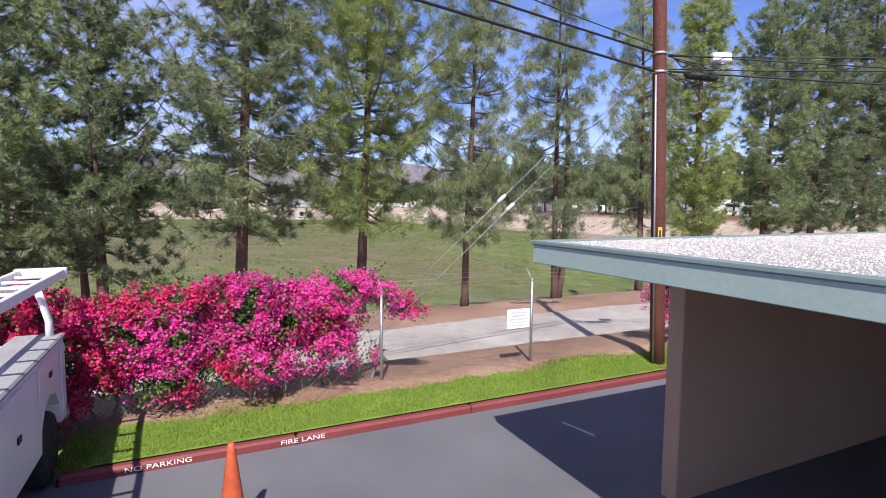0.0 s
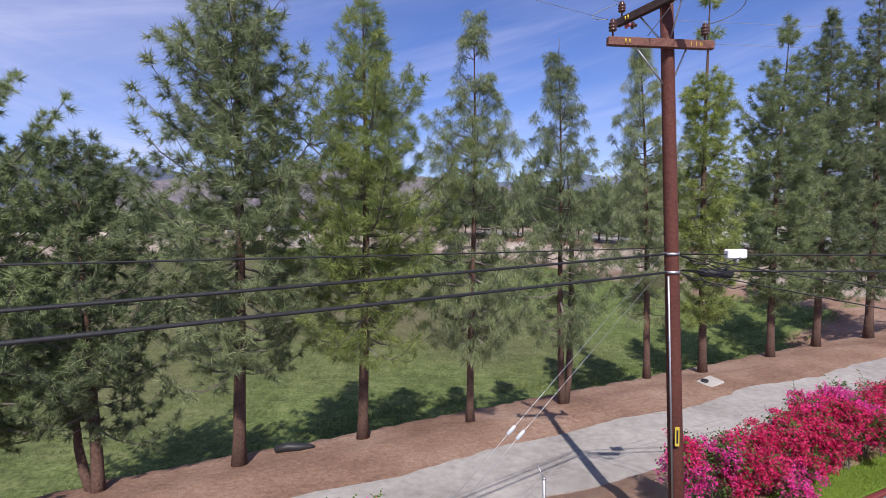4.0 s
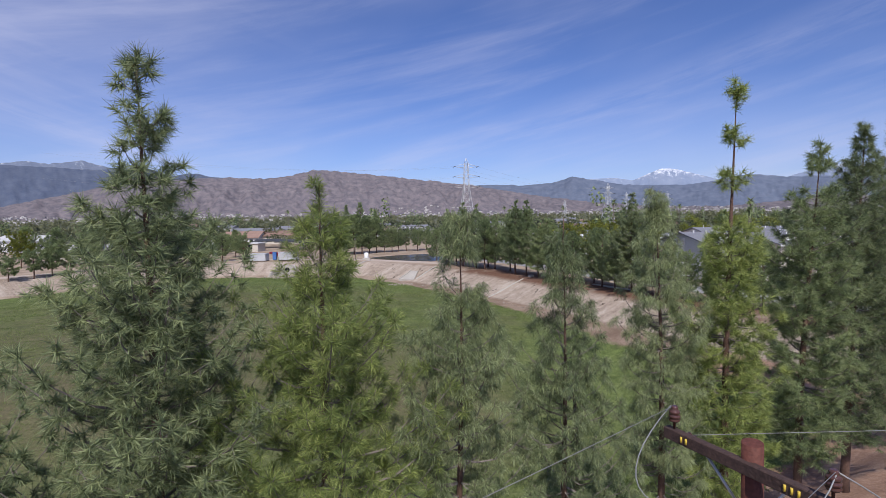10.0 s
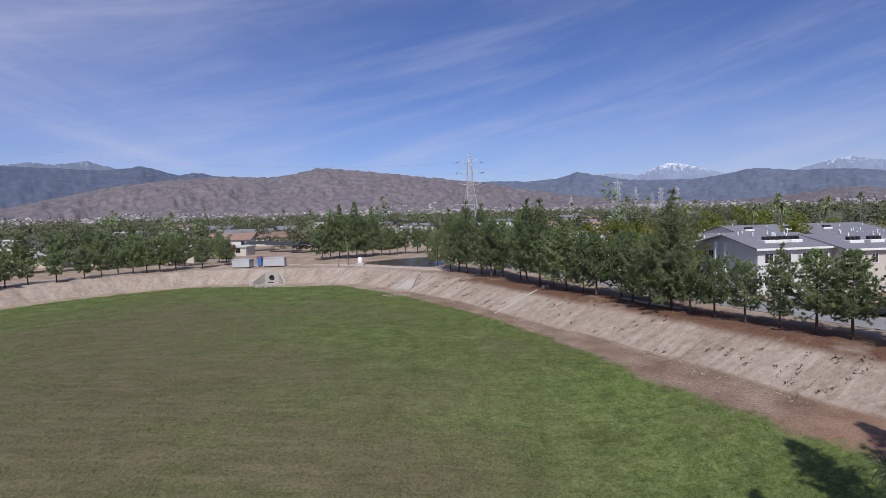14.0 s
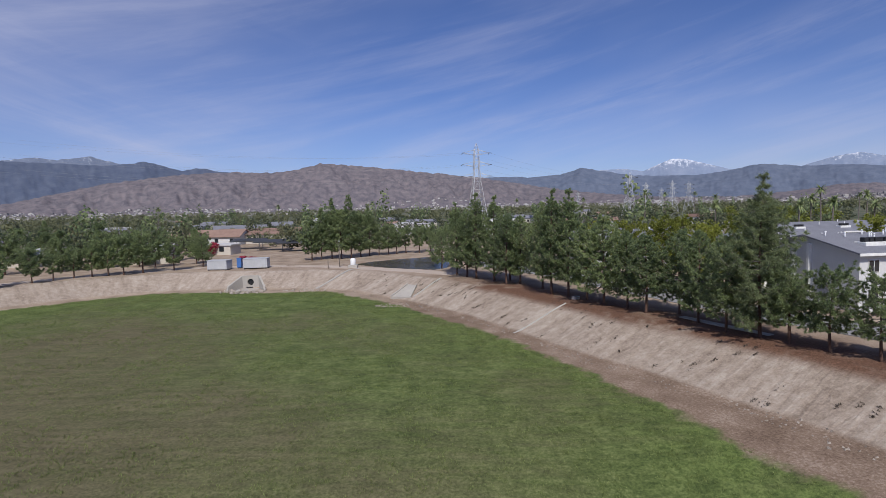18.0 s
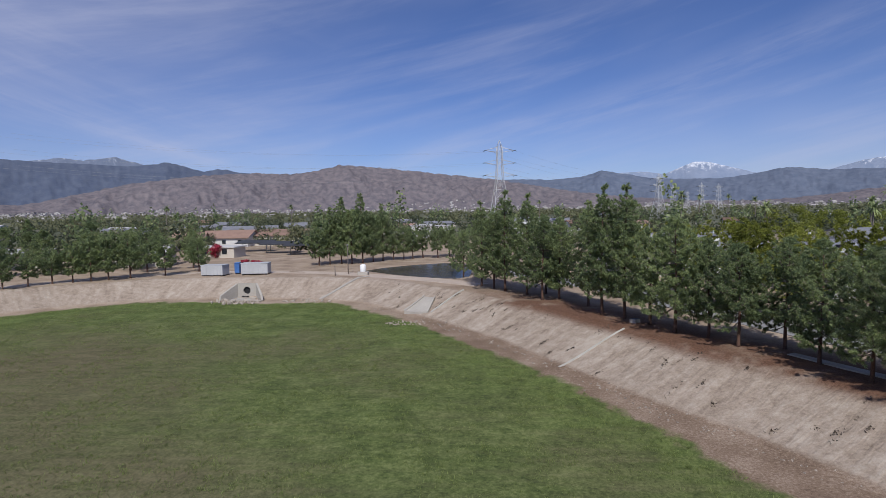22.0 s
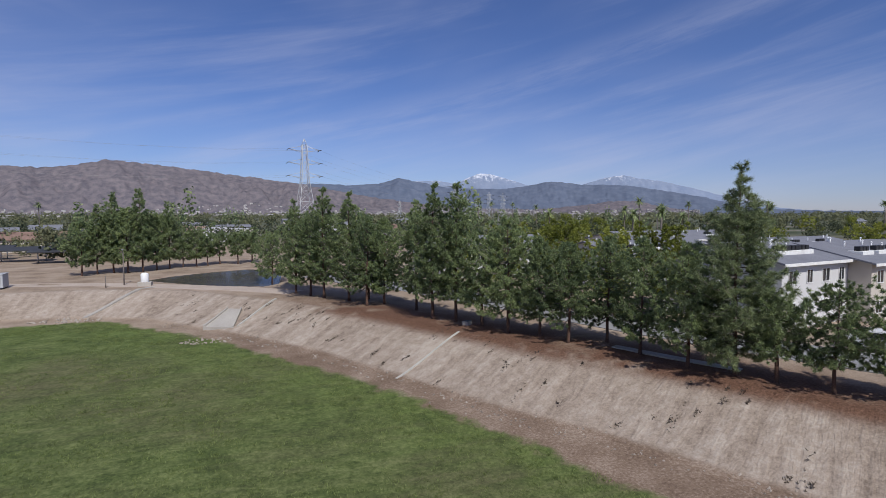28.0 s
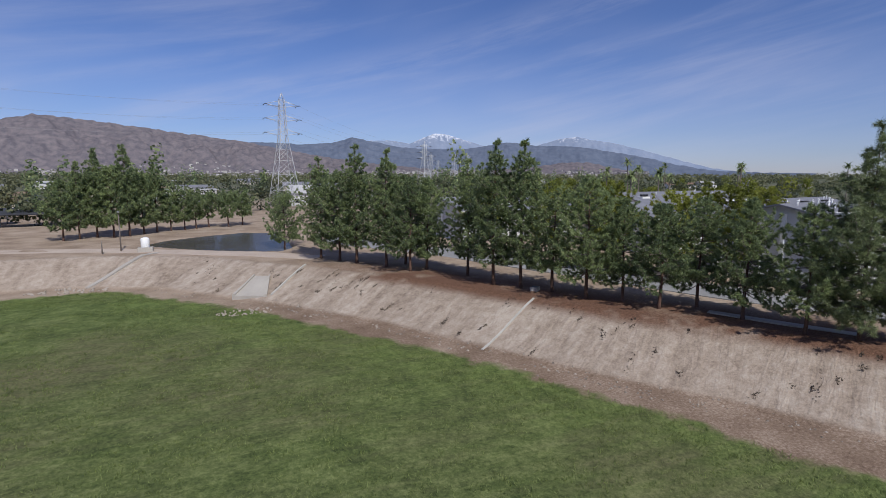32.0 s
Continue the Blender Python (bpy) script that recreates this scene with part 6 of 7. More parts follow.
stones("riprap_heap", "broken pale rock dumped below the outlet", (-31.5, 110.4), 3.6, 70, 0.34, 61)
stones("riprap_heap", "broken pale rock below the bank spillway", (-6.6, 95.6), 2.2, 46, 0.17, 62, (1.0, 0.55))
stones("riprap_heap", "scattered rubble along the bank foot", (-21.5, 110.8), 4.2, 40, 0.26, 63, (1.0, 0.3))
rng = np.random.default_rng(66)
rub = []
for (x0, y0), (x1, y1) in zip(FOOT[2:11], FOOT[3:12]):
    for i in range(70):
        t = rng.random()
        rub.append((x0 + (x1 - x0) * t + rng.normal() * 0.5 - 0.3, y0 + (y1 - y0) * t + rng.normal() * 0.5, rng.uniform(0.04, 0.13)))
ra = np.array(rub)
rz = ground_fields(ra[:, 0][None], ra[:, 1][None])[0][0]
c = np.stack([ra[:, 0], ra[:, 1], rz], 1)
r = ra[:, 2:3]
n = len(ra)
a = rng.uniform(0, 6.28, n)
ring4 = [np.stack([np.cos(a + k * 1.571), np.sin(a + k * 1.571), np.full(n, -0.1)], 1) * r * rng.uniform(0.7, 1.2, (n, 1)) + c for k in range(4)]
tip = c + np.stack([rng.normal(size=n) * 0.3, rng.normal(size=n) * 0.3, np.full(n, 0.75)], 1) * r
tagged(new("bank_rubble", tri_mesh("bank_rubble", np.concatenate([np.stack([ring4[k], ring4[(k + 1) % 4], tip], 1) for k in range(4)]), [STONE])),
       "loose pale rubble along the foot of the bank", "rubble", kind="stuff")


def drape(name, label, category, pts, width, lift, mat, kerbs=0.0, steps_=26, flare=1.0):
    """A slab laid down the bank along a line of the plan, with raised kerbs if asked for."""
    bm = bmesh.new()
    a, b = Vector((*pts[0], 0)), Vector((*pts[1], 0))
    way = (b - a).normalized()
    side = Vector((-way.y, way.x, 0))
    prof = [(-width / 2, -0.25), (-width / 2, lift + kerbs)] + ([(-width / 2 + 0.12, lift + kerbs), (-width / 2 + 0.12, lift), (width / 2 - 0.12, lift), (width / 2 - 0.12, lift + kerbs)] if kerbs else []) + [(width / 2, lift + kerbs), (width / 2, -0.25)]
    rows = []
    for i in range(steps_ + 1):
        p = a.lerp(b, i / steps_)
        z = max(ground_z(*(p + side * o)[:2]) for o in (-width / 2, 0, width / 2))
        wide = flare + (1 - flare) * i / steps_
        rows.append([bm.verts.new(p + side * o * wide + Vector((0, 0, z + h))) for o, h in prof])
    for r0, r1 in zip(rows, rows[1:]):
        for k in range(len(prof) - 1):
            bm.faces.new((r0[k], r1[k], r1[k + 1], r0[k + 1]))
    bm.faces.new(rows[0])
    bm.faces.new(rows[-1][::-1])
    bmesh.ops.recalc_face_normals(bm, faces=bm.faces)
    return tagged(new(name, bm_mesh(name, bm, mat)), label, category)


drape("bank_drain", "narrow pale concrete drain channel down the bank", "drain", ((7.0, 79.1), (12.7, 81.8)), 0.13, 0.11, PALE_DRAIN)
drape("bank_drain", "narrow pale concrete drain channel down the bank", "drain", ((-4.1, 99.2), (-0.3, 102.9)), 0.14, 0.13, PALE_DRAIN)
drape("bank_spillway", "wide pale concrete spillway chute on the bank", "spillway", ((-5.9, 99.9), (-4.5, 103.0)), 1.6, 0.16, CEMENT, 0.16, flare=2.0)
drape("bank_drain", "old pale concrete drain strip on the bank", "drain", ((-20.5, 111.5), (-14.5, 118.0)), 0.5, 0.10, CEMENT, 0.0)

# inlet box at the head of the drain
inlet = thing("drain_inlet", "small grey concrete inlet box among the trees", "drain inlet", pose(14.2, 83.9, ground_z(14.2, 83.9), 0, 0, 38))
bm = bmesh.new()
box(bm, (-0.35, -0.3, -0.2), (0.35, 0.3, 0.28), 0.03)
part("box", bm, CEMENT, inlet)
bm = bmesh.new()
box(bm, (-0.28, -0.24, 0.281), (0.28, 0.24, 0.30), 0.005)
part("grate", bm, DARK_TRIM, inlet)

# pond
bm = bmesh.new()
vs = [bm.verts.new((x + (x + 4) * 0.03, y, 1.90)) for x, y in POND]
bm.faces.new(vs)
WATER = material("dark_pond_water", (0.048, 0.043, 0.036), (0.070, 0.062, 0.052), 0.25, 0.2, 2, 0.5, 0.25, 3.0, spec=0.12)
tagged(new("pond_water", bm_mesh("pond_water", bm, WATER)), "still dark pond water behind the embankment", "pond", kind="structure")

# lane and footpath behind the bank trees
def ribbon(name, label, category, pts, width, z, mat, thick=0.12):
    bm = bmesh.new()
    rows = []
    for i, p in enumerate(pts):
        p = Vector((*p, 0))
        way = (Vector((*pts[min(i + 1, len(pts) - 1)], 0)) - Vector((*pts[max(i - 1, 0)], 0))).normalized()
        s = Vector((-way.y, way.x, 0)) * width / 2
        rows.append([bm.verts.new(p - s + Vector((0, 0, z))), bm.verts.new(p + s + Vector((0, 0, z))), bm.verts.new(p + s + Vector((0, 0, z - thick))), bm.verts.new(p - s + Vector((0, 0, z - thick)))])
    for a, b in zip(rows, rows[1:]):
        for k in range(4):
            bm.faces.new((a[k], a[(k + 1) % 4], b[(k + 1) % 4], b[k]))
    bm.faces.new(rows[0])
    bm.faces.new(rows[-1][::-1])
    bmesh.ops.recalc_face_normals(bm, faces=bm.faces)
    return tagged(new(name, bm_mesh(name, bm, mat)), label, category, kind="structure")


LANE = material("grey_lane_asphalt", (0.20, 0.20, 0.205), (0.30, 0.30, 0.305), 0.9, 0.4, 12, 0.5, 0.3, 60)
ribbon("lane", "pale grey lane between the bank trees and the apartments", "road", [(52, 34), (45, 45), (38, 56), (33, 65.5), (29.5, 72), (26.5, 79), (23, 88), (19.5, 97), (16, 106), (10, 116), (6, 124)], 5.2, 2.08, LANE)
ribbon("footpath", "narrow concrete strip among the bank trees", "path", [(24.3, 66.5), (22.6, 70.0), (20.9, 73.6)], 0.7, 2.10, CEMENT)
ribbon("track", "pale dirt track along the top of the embankment", "track", [(-80, 84), (-73, 97), (-66, 109), (-58, 118.5), (-49, 124.5), (-40, 126.5), (-30, 125.6), (-20, 122.6), (-12, 117.6), (-4, 112.6), (2, 107.6)], 3.4, 2.055, material("pale_compacted_dirt", (0.34, 0.27, 0.22), (0.52, 0.44, 0.37), 0.95, 0.3, 8, 0.5, 0.4, 20))

# by the pond: white pump box, poles
pump = thing("pump_box", "white utility box on a concrete pad beside the pond", "utility box", pose(-15.9, 119.9, 2.05))
bm = bmesh.new()
box(bm, (-0.8, -0.6, -0.1), (0.8, 0.6, 0.5), 0.04)
part("pad", bm, CEMENT, pump)
bm = bmesh.new()
lathe(bm, [(0.45, 0.502), (0.47, 0.55), (0.47, 1.45), (0.40, 1.58), (0.2, 1.66)], 20)
part("tank", bm, WHITE_BOX, pump)
for x, y, h, lab in ((-18.6, 121.6, 4.6, "weathered wooden pole beside the pond track"), (-20.2, 119.6, 1.5, "short pale marker post beside the track")):
    bm = bmesh.new()
    tube(bm, [(x, y, 1.7), (x, y, 2.05 + h)], [0.08, 0.06], 10)
    p = tagged(new("wooden_post", bm_mesh("wooden_post", bm, BARK_GREY)), lab, "post")
    if h > 3:
        bm = bmesh.new()
        box(bm, (x - 0.1, y - 0.35, 2.05 + h - 0.1), (x + 0.1, y + 0.35, 2.05 + h + 0.06), 0.02)
        part("cap_bar", bm, STEEL, p)


def container(at, w, d, h, mat, lab):
    ob = thing("storage_container", lab, "container", at)
    bm = bmesh.new()
    box(bm, (-w / 2, -d / 2, 0.08), (w / 2, d / 2, h), 0.05)
    part("body", bm, mat, ob)
    bm = bmesh.new()
    box(bm, (-w / 2 - 0.05, -d / 2 - 0.05, h + 0.002), (w / 2 + 0.05, d / 2 + 0.05, h + 0.1), 0.02)
    part("lid", bm, mat, ob)
    for i in range(int(w / 0.6)):
        bm = bmesh.new()
        box(bm, (-w / 2 + 0.3 + 0.6 * i, -d / 2 - 0.04, 0.15), (-w / 2 + 0.38 + 0.6 * i, -d / 2 - 0.001, h - 0.1), 0.01)
        part("rib", bm, mat, ob)
    for sx in (-1, 1):
        bm = bmesh.new()
        box(bm, (sx * (w / 2 - 0.25) - 0.12, -d / 2, -0.15), (sx * (w / 2 - 0.25) + 0.12, d / 2, 0.078), 0.01)
        part("skid", bm, DARK_TRIM, ob)
    return ob


GREY_BIN = material("pale_grey_painted_steel", (0.36, 0.37, 0.39), (0.48, 0.49, 0.51), 0.6, 0.6, 10, 0.5)
BLUE_BIN = material("blue_plastic", (0.05, 0.13, 0.36), (0.08, 0.19, 0.46), 0.5, 0.6, 10, 0.5)
container(pose(-40.0, 121.6, 2.1, 0, 0, -4), 3.6, 2.2, 1.6, GREY_BIN, "low pale grey steel bin on the embankment")
container(pose(-33.9, 123.0, 2.1, 0, 0, 6), 4.2, 2.3, 1.7, GREY_BIN, "long pale grey steel bin on the embankment")
container(pose(-37.2, 123.6, 2.1, 0, 0, 0), 0.8, 0.8, 1.7, BLUE_BIN, "small blue container between grey bins")


# ---- field plants ----
def weeds(name, label, count, seed, area, height, mat, edge):
    rng = np.random.default_rng(seed)
    p = np.stack([rng.uniform(area[0], area[1], count), rng.uniform(area[2], area[3], count)], 1)
    z, g, _, _, _ = ground_fields(p[:, 0][None], p[:, 1][None])
    z, g = z[0], g[0]
    clump = np.array([noise.noise((x * 0.35, y * 0.35, seed)) for x, y in p])
    keep = (g > edge[0]) & (g < edge[1]) & (clump > edge[2])
    p, z = p[keep], z[keep]
    n = len(p)
    per = 5
    root = np.repeat(np.concatenate([p, z[:, None]], 1), per, 0) + rng.normal(size=(n * per, 3)) * np.array([0.10, 0.10, 0])
    ang = rng.uniform(0, 6.28, n * per)
    side = np.stack([np.cos(ang), np.sin(ang), np.zeros(n * per)], 1) * (0.16 * height)
    tip = root + np.stack([rng.normal(size=n * per) * 0.5, rng.normal(size=n * per) * 0.5, np.ones(n * per)], 1) * (height * rng.uniform(0.4, 1.2, n * per))[:, None]
    ob = new(name, tri_mesh(name, np.stack([root - side, root + side, tip], 1), [mat]))
    return tagged(ob, label, "grass", kind="stuff")


weeds("field_grass", "rough green grass and weeds of the basin floor", 75000, 71, (-62, 32, 16, 112), 0.12, WEED, (0.2, 80, -0.15))
weeds("edge_weeds", "taller green weeds along the field edge", 26000, 72, (-40, 18, 52, 112), 0.11, WEED, (0.0, 5.0, -0.1))
weeds("berm_weeds", "low green weeds behind the berm", 12000, 73, (-14, 28, 12, 36), 0.18, WEED, (-0.6, 4.0, -0.1))

# dead scrub on the banks
rng = np.random.default_rng(75)
pts = []
for (x0, y0), (x1, y1) in zip(FOOT[1:11], FOOT[2:12]):
    L = math.hypot(x1 - x0, y1 - y0)
    nx_, ny_ = (y1 - y0) / L, -(x1 - x0) / L
    for i in range(int(L * 2.6)):
        t, o = rng.random(), rng.uniform(0.8, 5.8)
        cx, cy = x0 + (x1 - x0) * t + nx_ * o, y0 + (y1 - y0) * t + ny_ * o
        if noise.noise((cx * 0.25, cy * 0.25, 2.0)) < 0.02:
            continue
        run_ = rng.uniform(0.1, 0.5) if rng.random() < 0.75 else rng.uniform(0.8, 1.9)
        for k in range(16):
            f = rng.normal() * 0.4
            pts.append((cx + nx_ * f * run_ + rng.normal() * 0.07, cy + ny_ * f * run_ + rng.normal() * 0.07))
pts = np.array(pts)
zz = ground_fields(pts[:, 0][None], pts[:, 1][None])[0][0]
root = np.concatenate([pts, zz[:, None]], 1)
n = len(root)
ang = rng.uniform(0, 6.28, n)
side = np.stack([np.cos(ang), np.sin(ang), np.zeros(n)], 1) * 0.05
tip = root + np.stack([rng.normal(size=n) * 0.08, rng.normal(size=n) * 0.08, rng.uniform(0.04, 0.16, n)], 1)
tagged(new("bank_scrub", tri_mesh("bank_scrub", np.stack([root - side, root + side, tip], 1), [material("dead_grey_scrub", (0.045, 0.036, 0.030), (0.12, 0.095, 0.075), 0.95, 2, 12, 0.5, island=0.5)])),
       "dark dead scrub caught on the bare bank", "scrub", kind="stuff")


# ---- the apartments ----
def gable_roof(bm, x0, x1, y0, y1, eave, ridge, over=0.5, thick=0.14):
    ym = (y0 + y1) / 2
    pr = [(y0 - over, eave - over * (ridge - eave) / (ym - y0)), (ym, ridge), (y1 + over, eave - over * (ridge - eave) / (y1 - ym))]
    top = [[bm.verts.new((x, y, z + thick)) for y, z in pr] for x in (x0 - over, x1 + over)]
    low = [[bm.verts.new((x, y, z)) for y, z in pr] for x in (x0 - over, x1 + over)]
    for k in range(2):
        bm.faces.new((top[0][k], top[0][k + 1], top[1][k + 1], top[1][k]))
        bm.faces.new((low[0][k + 1], low[0][k], low[1][k], low[1][k + 1]))
    for a, b in ((0, 0), (1, 1)):
        for k in range(2):
            bm.faces.new((top[a][k], low[a][k], low[a][k + 1], top[a][k + 1]))
    for k in (0, 2):
        bm.faces.new((top[0][k], top[1][k], low[1][k], low[0][k]))
    bmesh.ops.recalc_face_normals(bm, faces=bm.faces)


def window(parent, cx, y, cz, w, h, axis="y"):
    """A framed sash set on a wall; its frame, pane and bar."""
    m = Matrix.Identity(4) if axis == "y" else pose(0, 0, 0, 0, 0, -90)
    base = Matrix.Translation((cx, y, cz)) @ m if axis == "y" else Matrix.Translation((cx, y, cz)) @ m
    bm = bmesh.new()
    for lo, hi in (((-w / 2 - 0.06, -0.05, -h / 2 - 0.06), (w / 2 + 0.06, 0.0, -h / 2)), ((-w / 2 - 0.06, -0.05, h / 2), (w / 2 + 0.06, 0.0, h / 2 + 0.06)),
                   ((-w / 2 - 0.06, -0.05, -h / 2), (-w / 2, 0.0, h / 2)), ((w / 2, -0.05, -h / 2), (w / 2 + 0.06, 0.0, h / 2)), ((-0.025, -0.045, -h / 2), (0.025, -0.003, h / 2))):
        box(bm, lo, hi, 0, base)
    fr = part("window", bm, WHITE_PAINT, parent, "white-framed sliding window")
    bm = bmesh.new()
    box(bm, (-w / 2, -0.02, -h / 2), (w / 2, -0.004, h / 2), 0, base)
    part("pane", bm, GLASS_DARK, fr, "dark glass pane")


def apartment(x, y, turn, length, depth, eave, ridge, wall, label, floors=2, units=3, pil=True):
    """A block with a low gabled shingle roof, windows, pilasters, vents and rooftop coolers; its origin at a front corner."""
    ob = thing("apartment_building", label, "building", pose(x, y, 1.9, 0, 0, turn), "apartments")
    e, r = eave - 1.9, ridge - 1.9
    bm = bmesh.new()
    pent = [(0, -0.3), (depth, -0.3), (depth, e), (depth / 2, r), (0, e)]
    a = [bm.verts.new((0, yy, zz)) for yy, zz in pent]
    b = [bm.verts.new((length, yy, zz)) for yy, zz in pent]
    bm.faces.new(a[::-1])
    bm.faces.new(b)
    for k in range(5):
        bm.faces.new((a[k], a[(k + 1) % 5], b[(k + 1) % 5], b[k]))
    bmesh.ops.recalc_face_normals(bm, faces=bm.faces)
    part("wall", bm, wall, ob)
    bm = bmesh.new()
    gable_roof(bm, 0, length, 0, depth, e + 0.003, r + 0.003)
    roof = part("roof", bm, ROOF_GREY, ob, "low-pitched grey shingle roof")
    bm = bmesh.new()
    box(bm, (-0.55, -0.56, e - 0.22), (length + 0.55, -0.502, e + 0.02), 0.01)
    part("fascia", bm, WHITE_PAINT, ob, "white eave board")
    for fl in range(floors):
        cz = e - 1.15 - 2.55 * fl
        if cz < 0.6:
            continue
        n = int(length / 2.1)
        for i in range(n):
            window(ob, 1.4 + i * (length - 2.4) / max(1, n - 1), -0.002, cz, 0.75 if i % 2 else 1.0, 1.0)
        for yy in (depth * 0.72,):
            window(ob, -0.002, yy, cz, 0.9, 1.0, "x")
    if pil:
        for yy in (depth * 0.46, depth * 0.62, depth * 0.97):
            bm = bmesh.new()
            box(bm, (-0.32, yy - 0.16, -0.2), (-0.002, yy + 0.16, e + 0.55), 0.02)
            part("pilaster", bm, WHITE_PAINT, ob, "white full-height pilaster")
    slope = (r - e) / (depth / 2)
    for i in range(units):
        cx, cy = 3.0 + i * (length - 5) / max(1, units), depth * 0.18
        z0 = e + slope * cy + 0.12
        bm = bmesh.new()
        box(bm, (cx - 0.95, cy - 0.6, z0 - 0.3), (cx + 0.95, cy + 0.6, z0 + 0.22), 0.03)
        cb = part("cooler_curb", bm, WHITE_PAINT, roof, "white rooftop equipment curb")
        for k in range(3):
            bm = bmesh.new()
            box(bm, (cx - 0.78 + 0.56 * k, cy - 0.3, z0 + 0.222), (cx - 0.36 + 0.56 * k, cy + 0.2, z0 + 0.62), 0.03)
            part("condenser", bm, DARK_TRIM, ob, "dark rooftop condenser")
    rng_ = np.random.default_rng(int(x * 7 + y))
    for i in range(9):
        cx, cy = rng_.uniform(1, length - 1), rng_.uniform(0.25, 0.48) * depth
        z0 = e + slope * cy + 0.1
        bm = bmesh.new()
        tube(bm, [(cx, cy, z0 - 0.1), (cx, cy, z0 + 0.4)], 0.06, 8)
        lathe(bm, [(0.10, 0), (0.10, 0.06), (0.02, 0.12)], 8, Matrix.Translation((cx, cy, z0 + 0.4)))
        part("roof_vent", bm, WHITE_BOX, roof, "white roof vent pipe")
    return ob


apartment(35.9, 73.4, 9, 9.5, 11, 7.25, 8.5, WALL_WHITE, "white stucco apartment block with grey shingle roof")
apartment(45.6, 73.2, 9, 16, 12, 7.0, 8.3, WALL_BEIGE, "beige stucco apartment block with grey shingle roof", units=4, pil=False)
apartment(37.0, 94.0, 6, 18, 12, 6.2, 7.6, WALL_WHITE, "white stucco apartment block behind yellow-green trees")
apartment(22.5, 114.0, 4, 20, 12, 6.2, 7.7, WALL_WHITE, "white stucco apartment block beyond the bank trees")
apartment(62.0, 96.0, 8, 24, 12, 6.2, 7.4, WALL_WHITE, "white stucco apartment block with broad grey roof")
apartment(60.0, 120.0, 4, 30, 13, 6.4, 7.8, WALL_WHITE, "white stucco apartment block farther off")


# ---- the town ----
def house(x, y, turn, w, d, h, rise, wall, roof_mat, label, flat=False):
    ob = thing("house", label, "house", pose(x, y, ground_z(x, y) - 0.05, 0, 0, turn), "houses of the town")
    bm = bmesh.new()
    box(bm, (-w / 2, -d / 2, -0.3), (w / 2, d / 2, h))
    if not flat:
        a = [bm.verts.new((-w / 2, yy, zz)) for yy, zz in ((-d / 2, h), (d / 2, h), (0, h + rise))]
        b = [bm.verts.new((w / 2, yy, zz)) for yy, zz in ((-d / 2, h), (d / 2, h), (0, h + rise))]
        bm.faces.new(a)
        bm.faces.new(b[::-1])
    part("wall", bm, wall, ob)
    bm = bmesh.new()
    if flat:
        box(bm, (-w / 2 - 0.3, -d / 2 - 0.3, h + 0.002), (w / 2 + 0.3, d / 2 + 0.3, h + 0.3), 0.03)
    else:
        gable_roof(bm, -w / 2, w / 2, -d / 2, d / 2, h + 0.01, h + rise + 0.01, 0.6)
    part("roof", bm, roof_mat, ob)
    n = max(2, int(w / 4))
    for i in range(n):
        bm = bmesh.new()
        cx = -w / 2 + (i + 0.5) * w / n
        box(bm, (cx - 0.6, -d / 2 - 0.04, 0.9), (cx + 0.6, -d / 2 - 0.002, 2.1))
        part("window", bm, GLASS_DARK, ob, "dark window")
    return ob


rng = np.random.default_rng(77)
ROOF_PALE = material("pale_flat_roof", (0.30, 0.30, 0.31), (0.48, 0.48, 0.48), 0.8, 0.2, 4, 0.5, spread=0.4)
# named ones in plain view
house(-62, 139, 8, 9, 6, 2.8, 1.2, WALL_BEIGE, ROOF_PALE, "low beige house with pale roof beyond the track")
house(-56, 158, -6, 9, 5, 2.3, 0.5, WALL_BEIGE, ROOF_PALE, "small beige shed with pale roof", True)
house(-88, 138, 14, 14, 7, 2.6, 1.0, WALL_BEIGE, ROOF_PALE, "long beige mobile home beyond the trees")
house(-14.1, 240, 3, 16, 9, 4.2, 0.3, WALL_WHITE, ROOF_PALE, "white flat-roofed building in the town", True)
house(-62, 205, 5, 26, 10, 3.2, 1.6, WALL_BEIGE, ROOF_BROWN, "long low building with brown tile roof")
house(-33, 262, 0, 22, 9, 3.4, 1.4, WALL_BEIGE, ROOF_BROWN, "low building with brown tile roof")
for i in range(44):
    a = radians(rng.uniform(-50, 12) if i % 3 else rng.uniform(12, 58))
    r = rng.uniform(170, 620)
    x, y = math.sin(a) * r, 40 + math.cos(a) * r
    if y < 150 or (x > 15 and y < 200):
        continue
    kind = int(rng.integers(0, 3))
    house(x, y, rng.uniform(-25, 25), rng.uniform(10, 20), rng.uniform(7, 10), rng.uniform(2.8, 4.2), rng.uniform(0.9, 2.0), (WALL_WHITE, WALL_BEIGE, WALL_WHITE)[kind],
          (ROOF_BROWN, ROOF_GREY, ROOF_PALE)[kind], ("brown-roofed house among town trees", "grey-roofed house among town trees", "pale-roofed house among town trees")[kind])
# dark solar carports and fence beyond the bins
for i, (x, y) in enumerate(((-55, 176), (-46, 169), (-38, 163))):
    ob = thing("shade_canopy", "dark parking canopy beyond the dirt track", "canopy", pose(x, y, ground_z(x, y), 0, 0, 4))
    bm = bmesh.new()
    box(bm, (-4.7, -2.5, 2.4), (4.7, 2.5, 2.6), 0.02, pose(0, 0, 0, 6, 0, 0))
    part("panel", bm, material("dark_canopy_panel", (0.030, 0.032, 0.038), (0.055, 0.058, 0.066), 0.7) if i == 0 else bpy.data.materials["dark_canopy_panel"], ob)
    for sx in (-3.6, 3.6):
        bm = bmesh.new()
        tube(bm, [(sx, 0, -0.2), (sx, 0, 2.42)], 0.1, 8)
        part("post", bm, STEEL, ob)


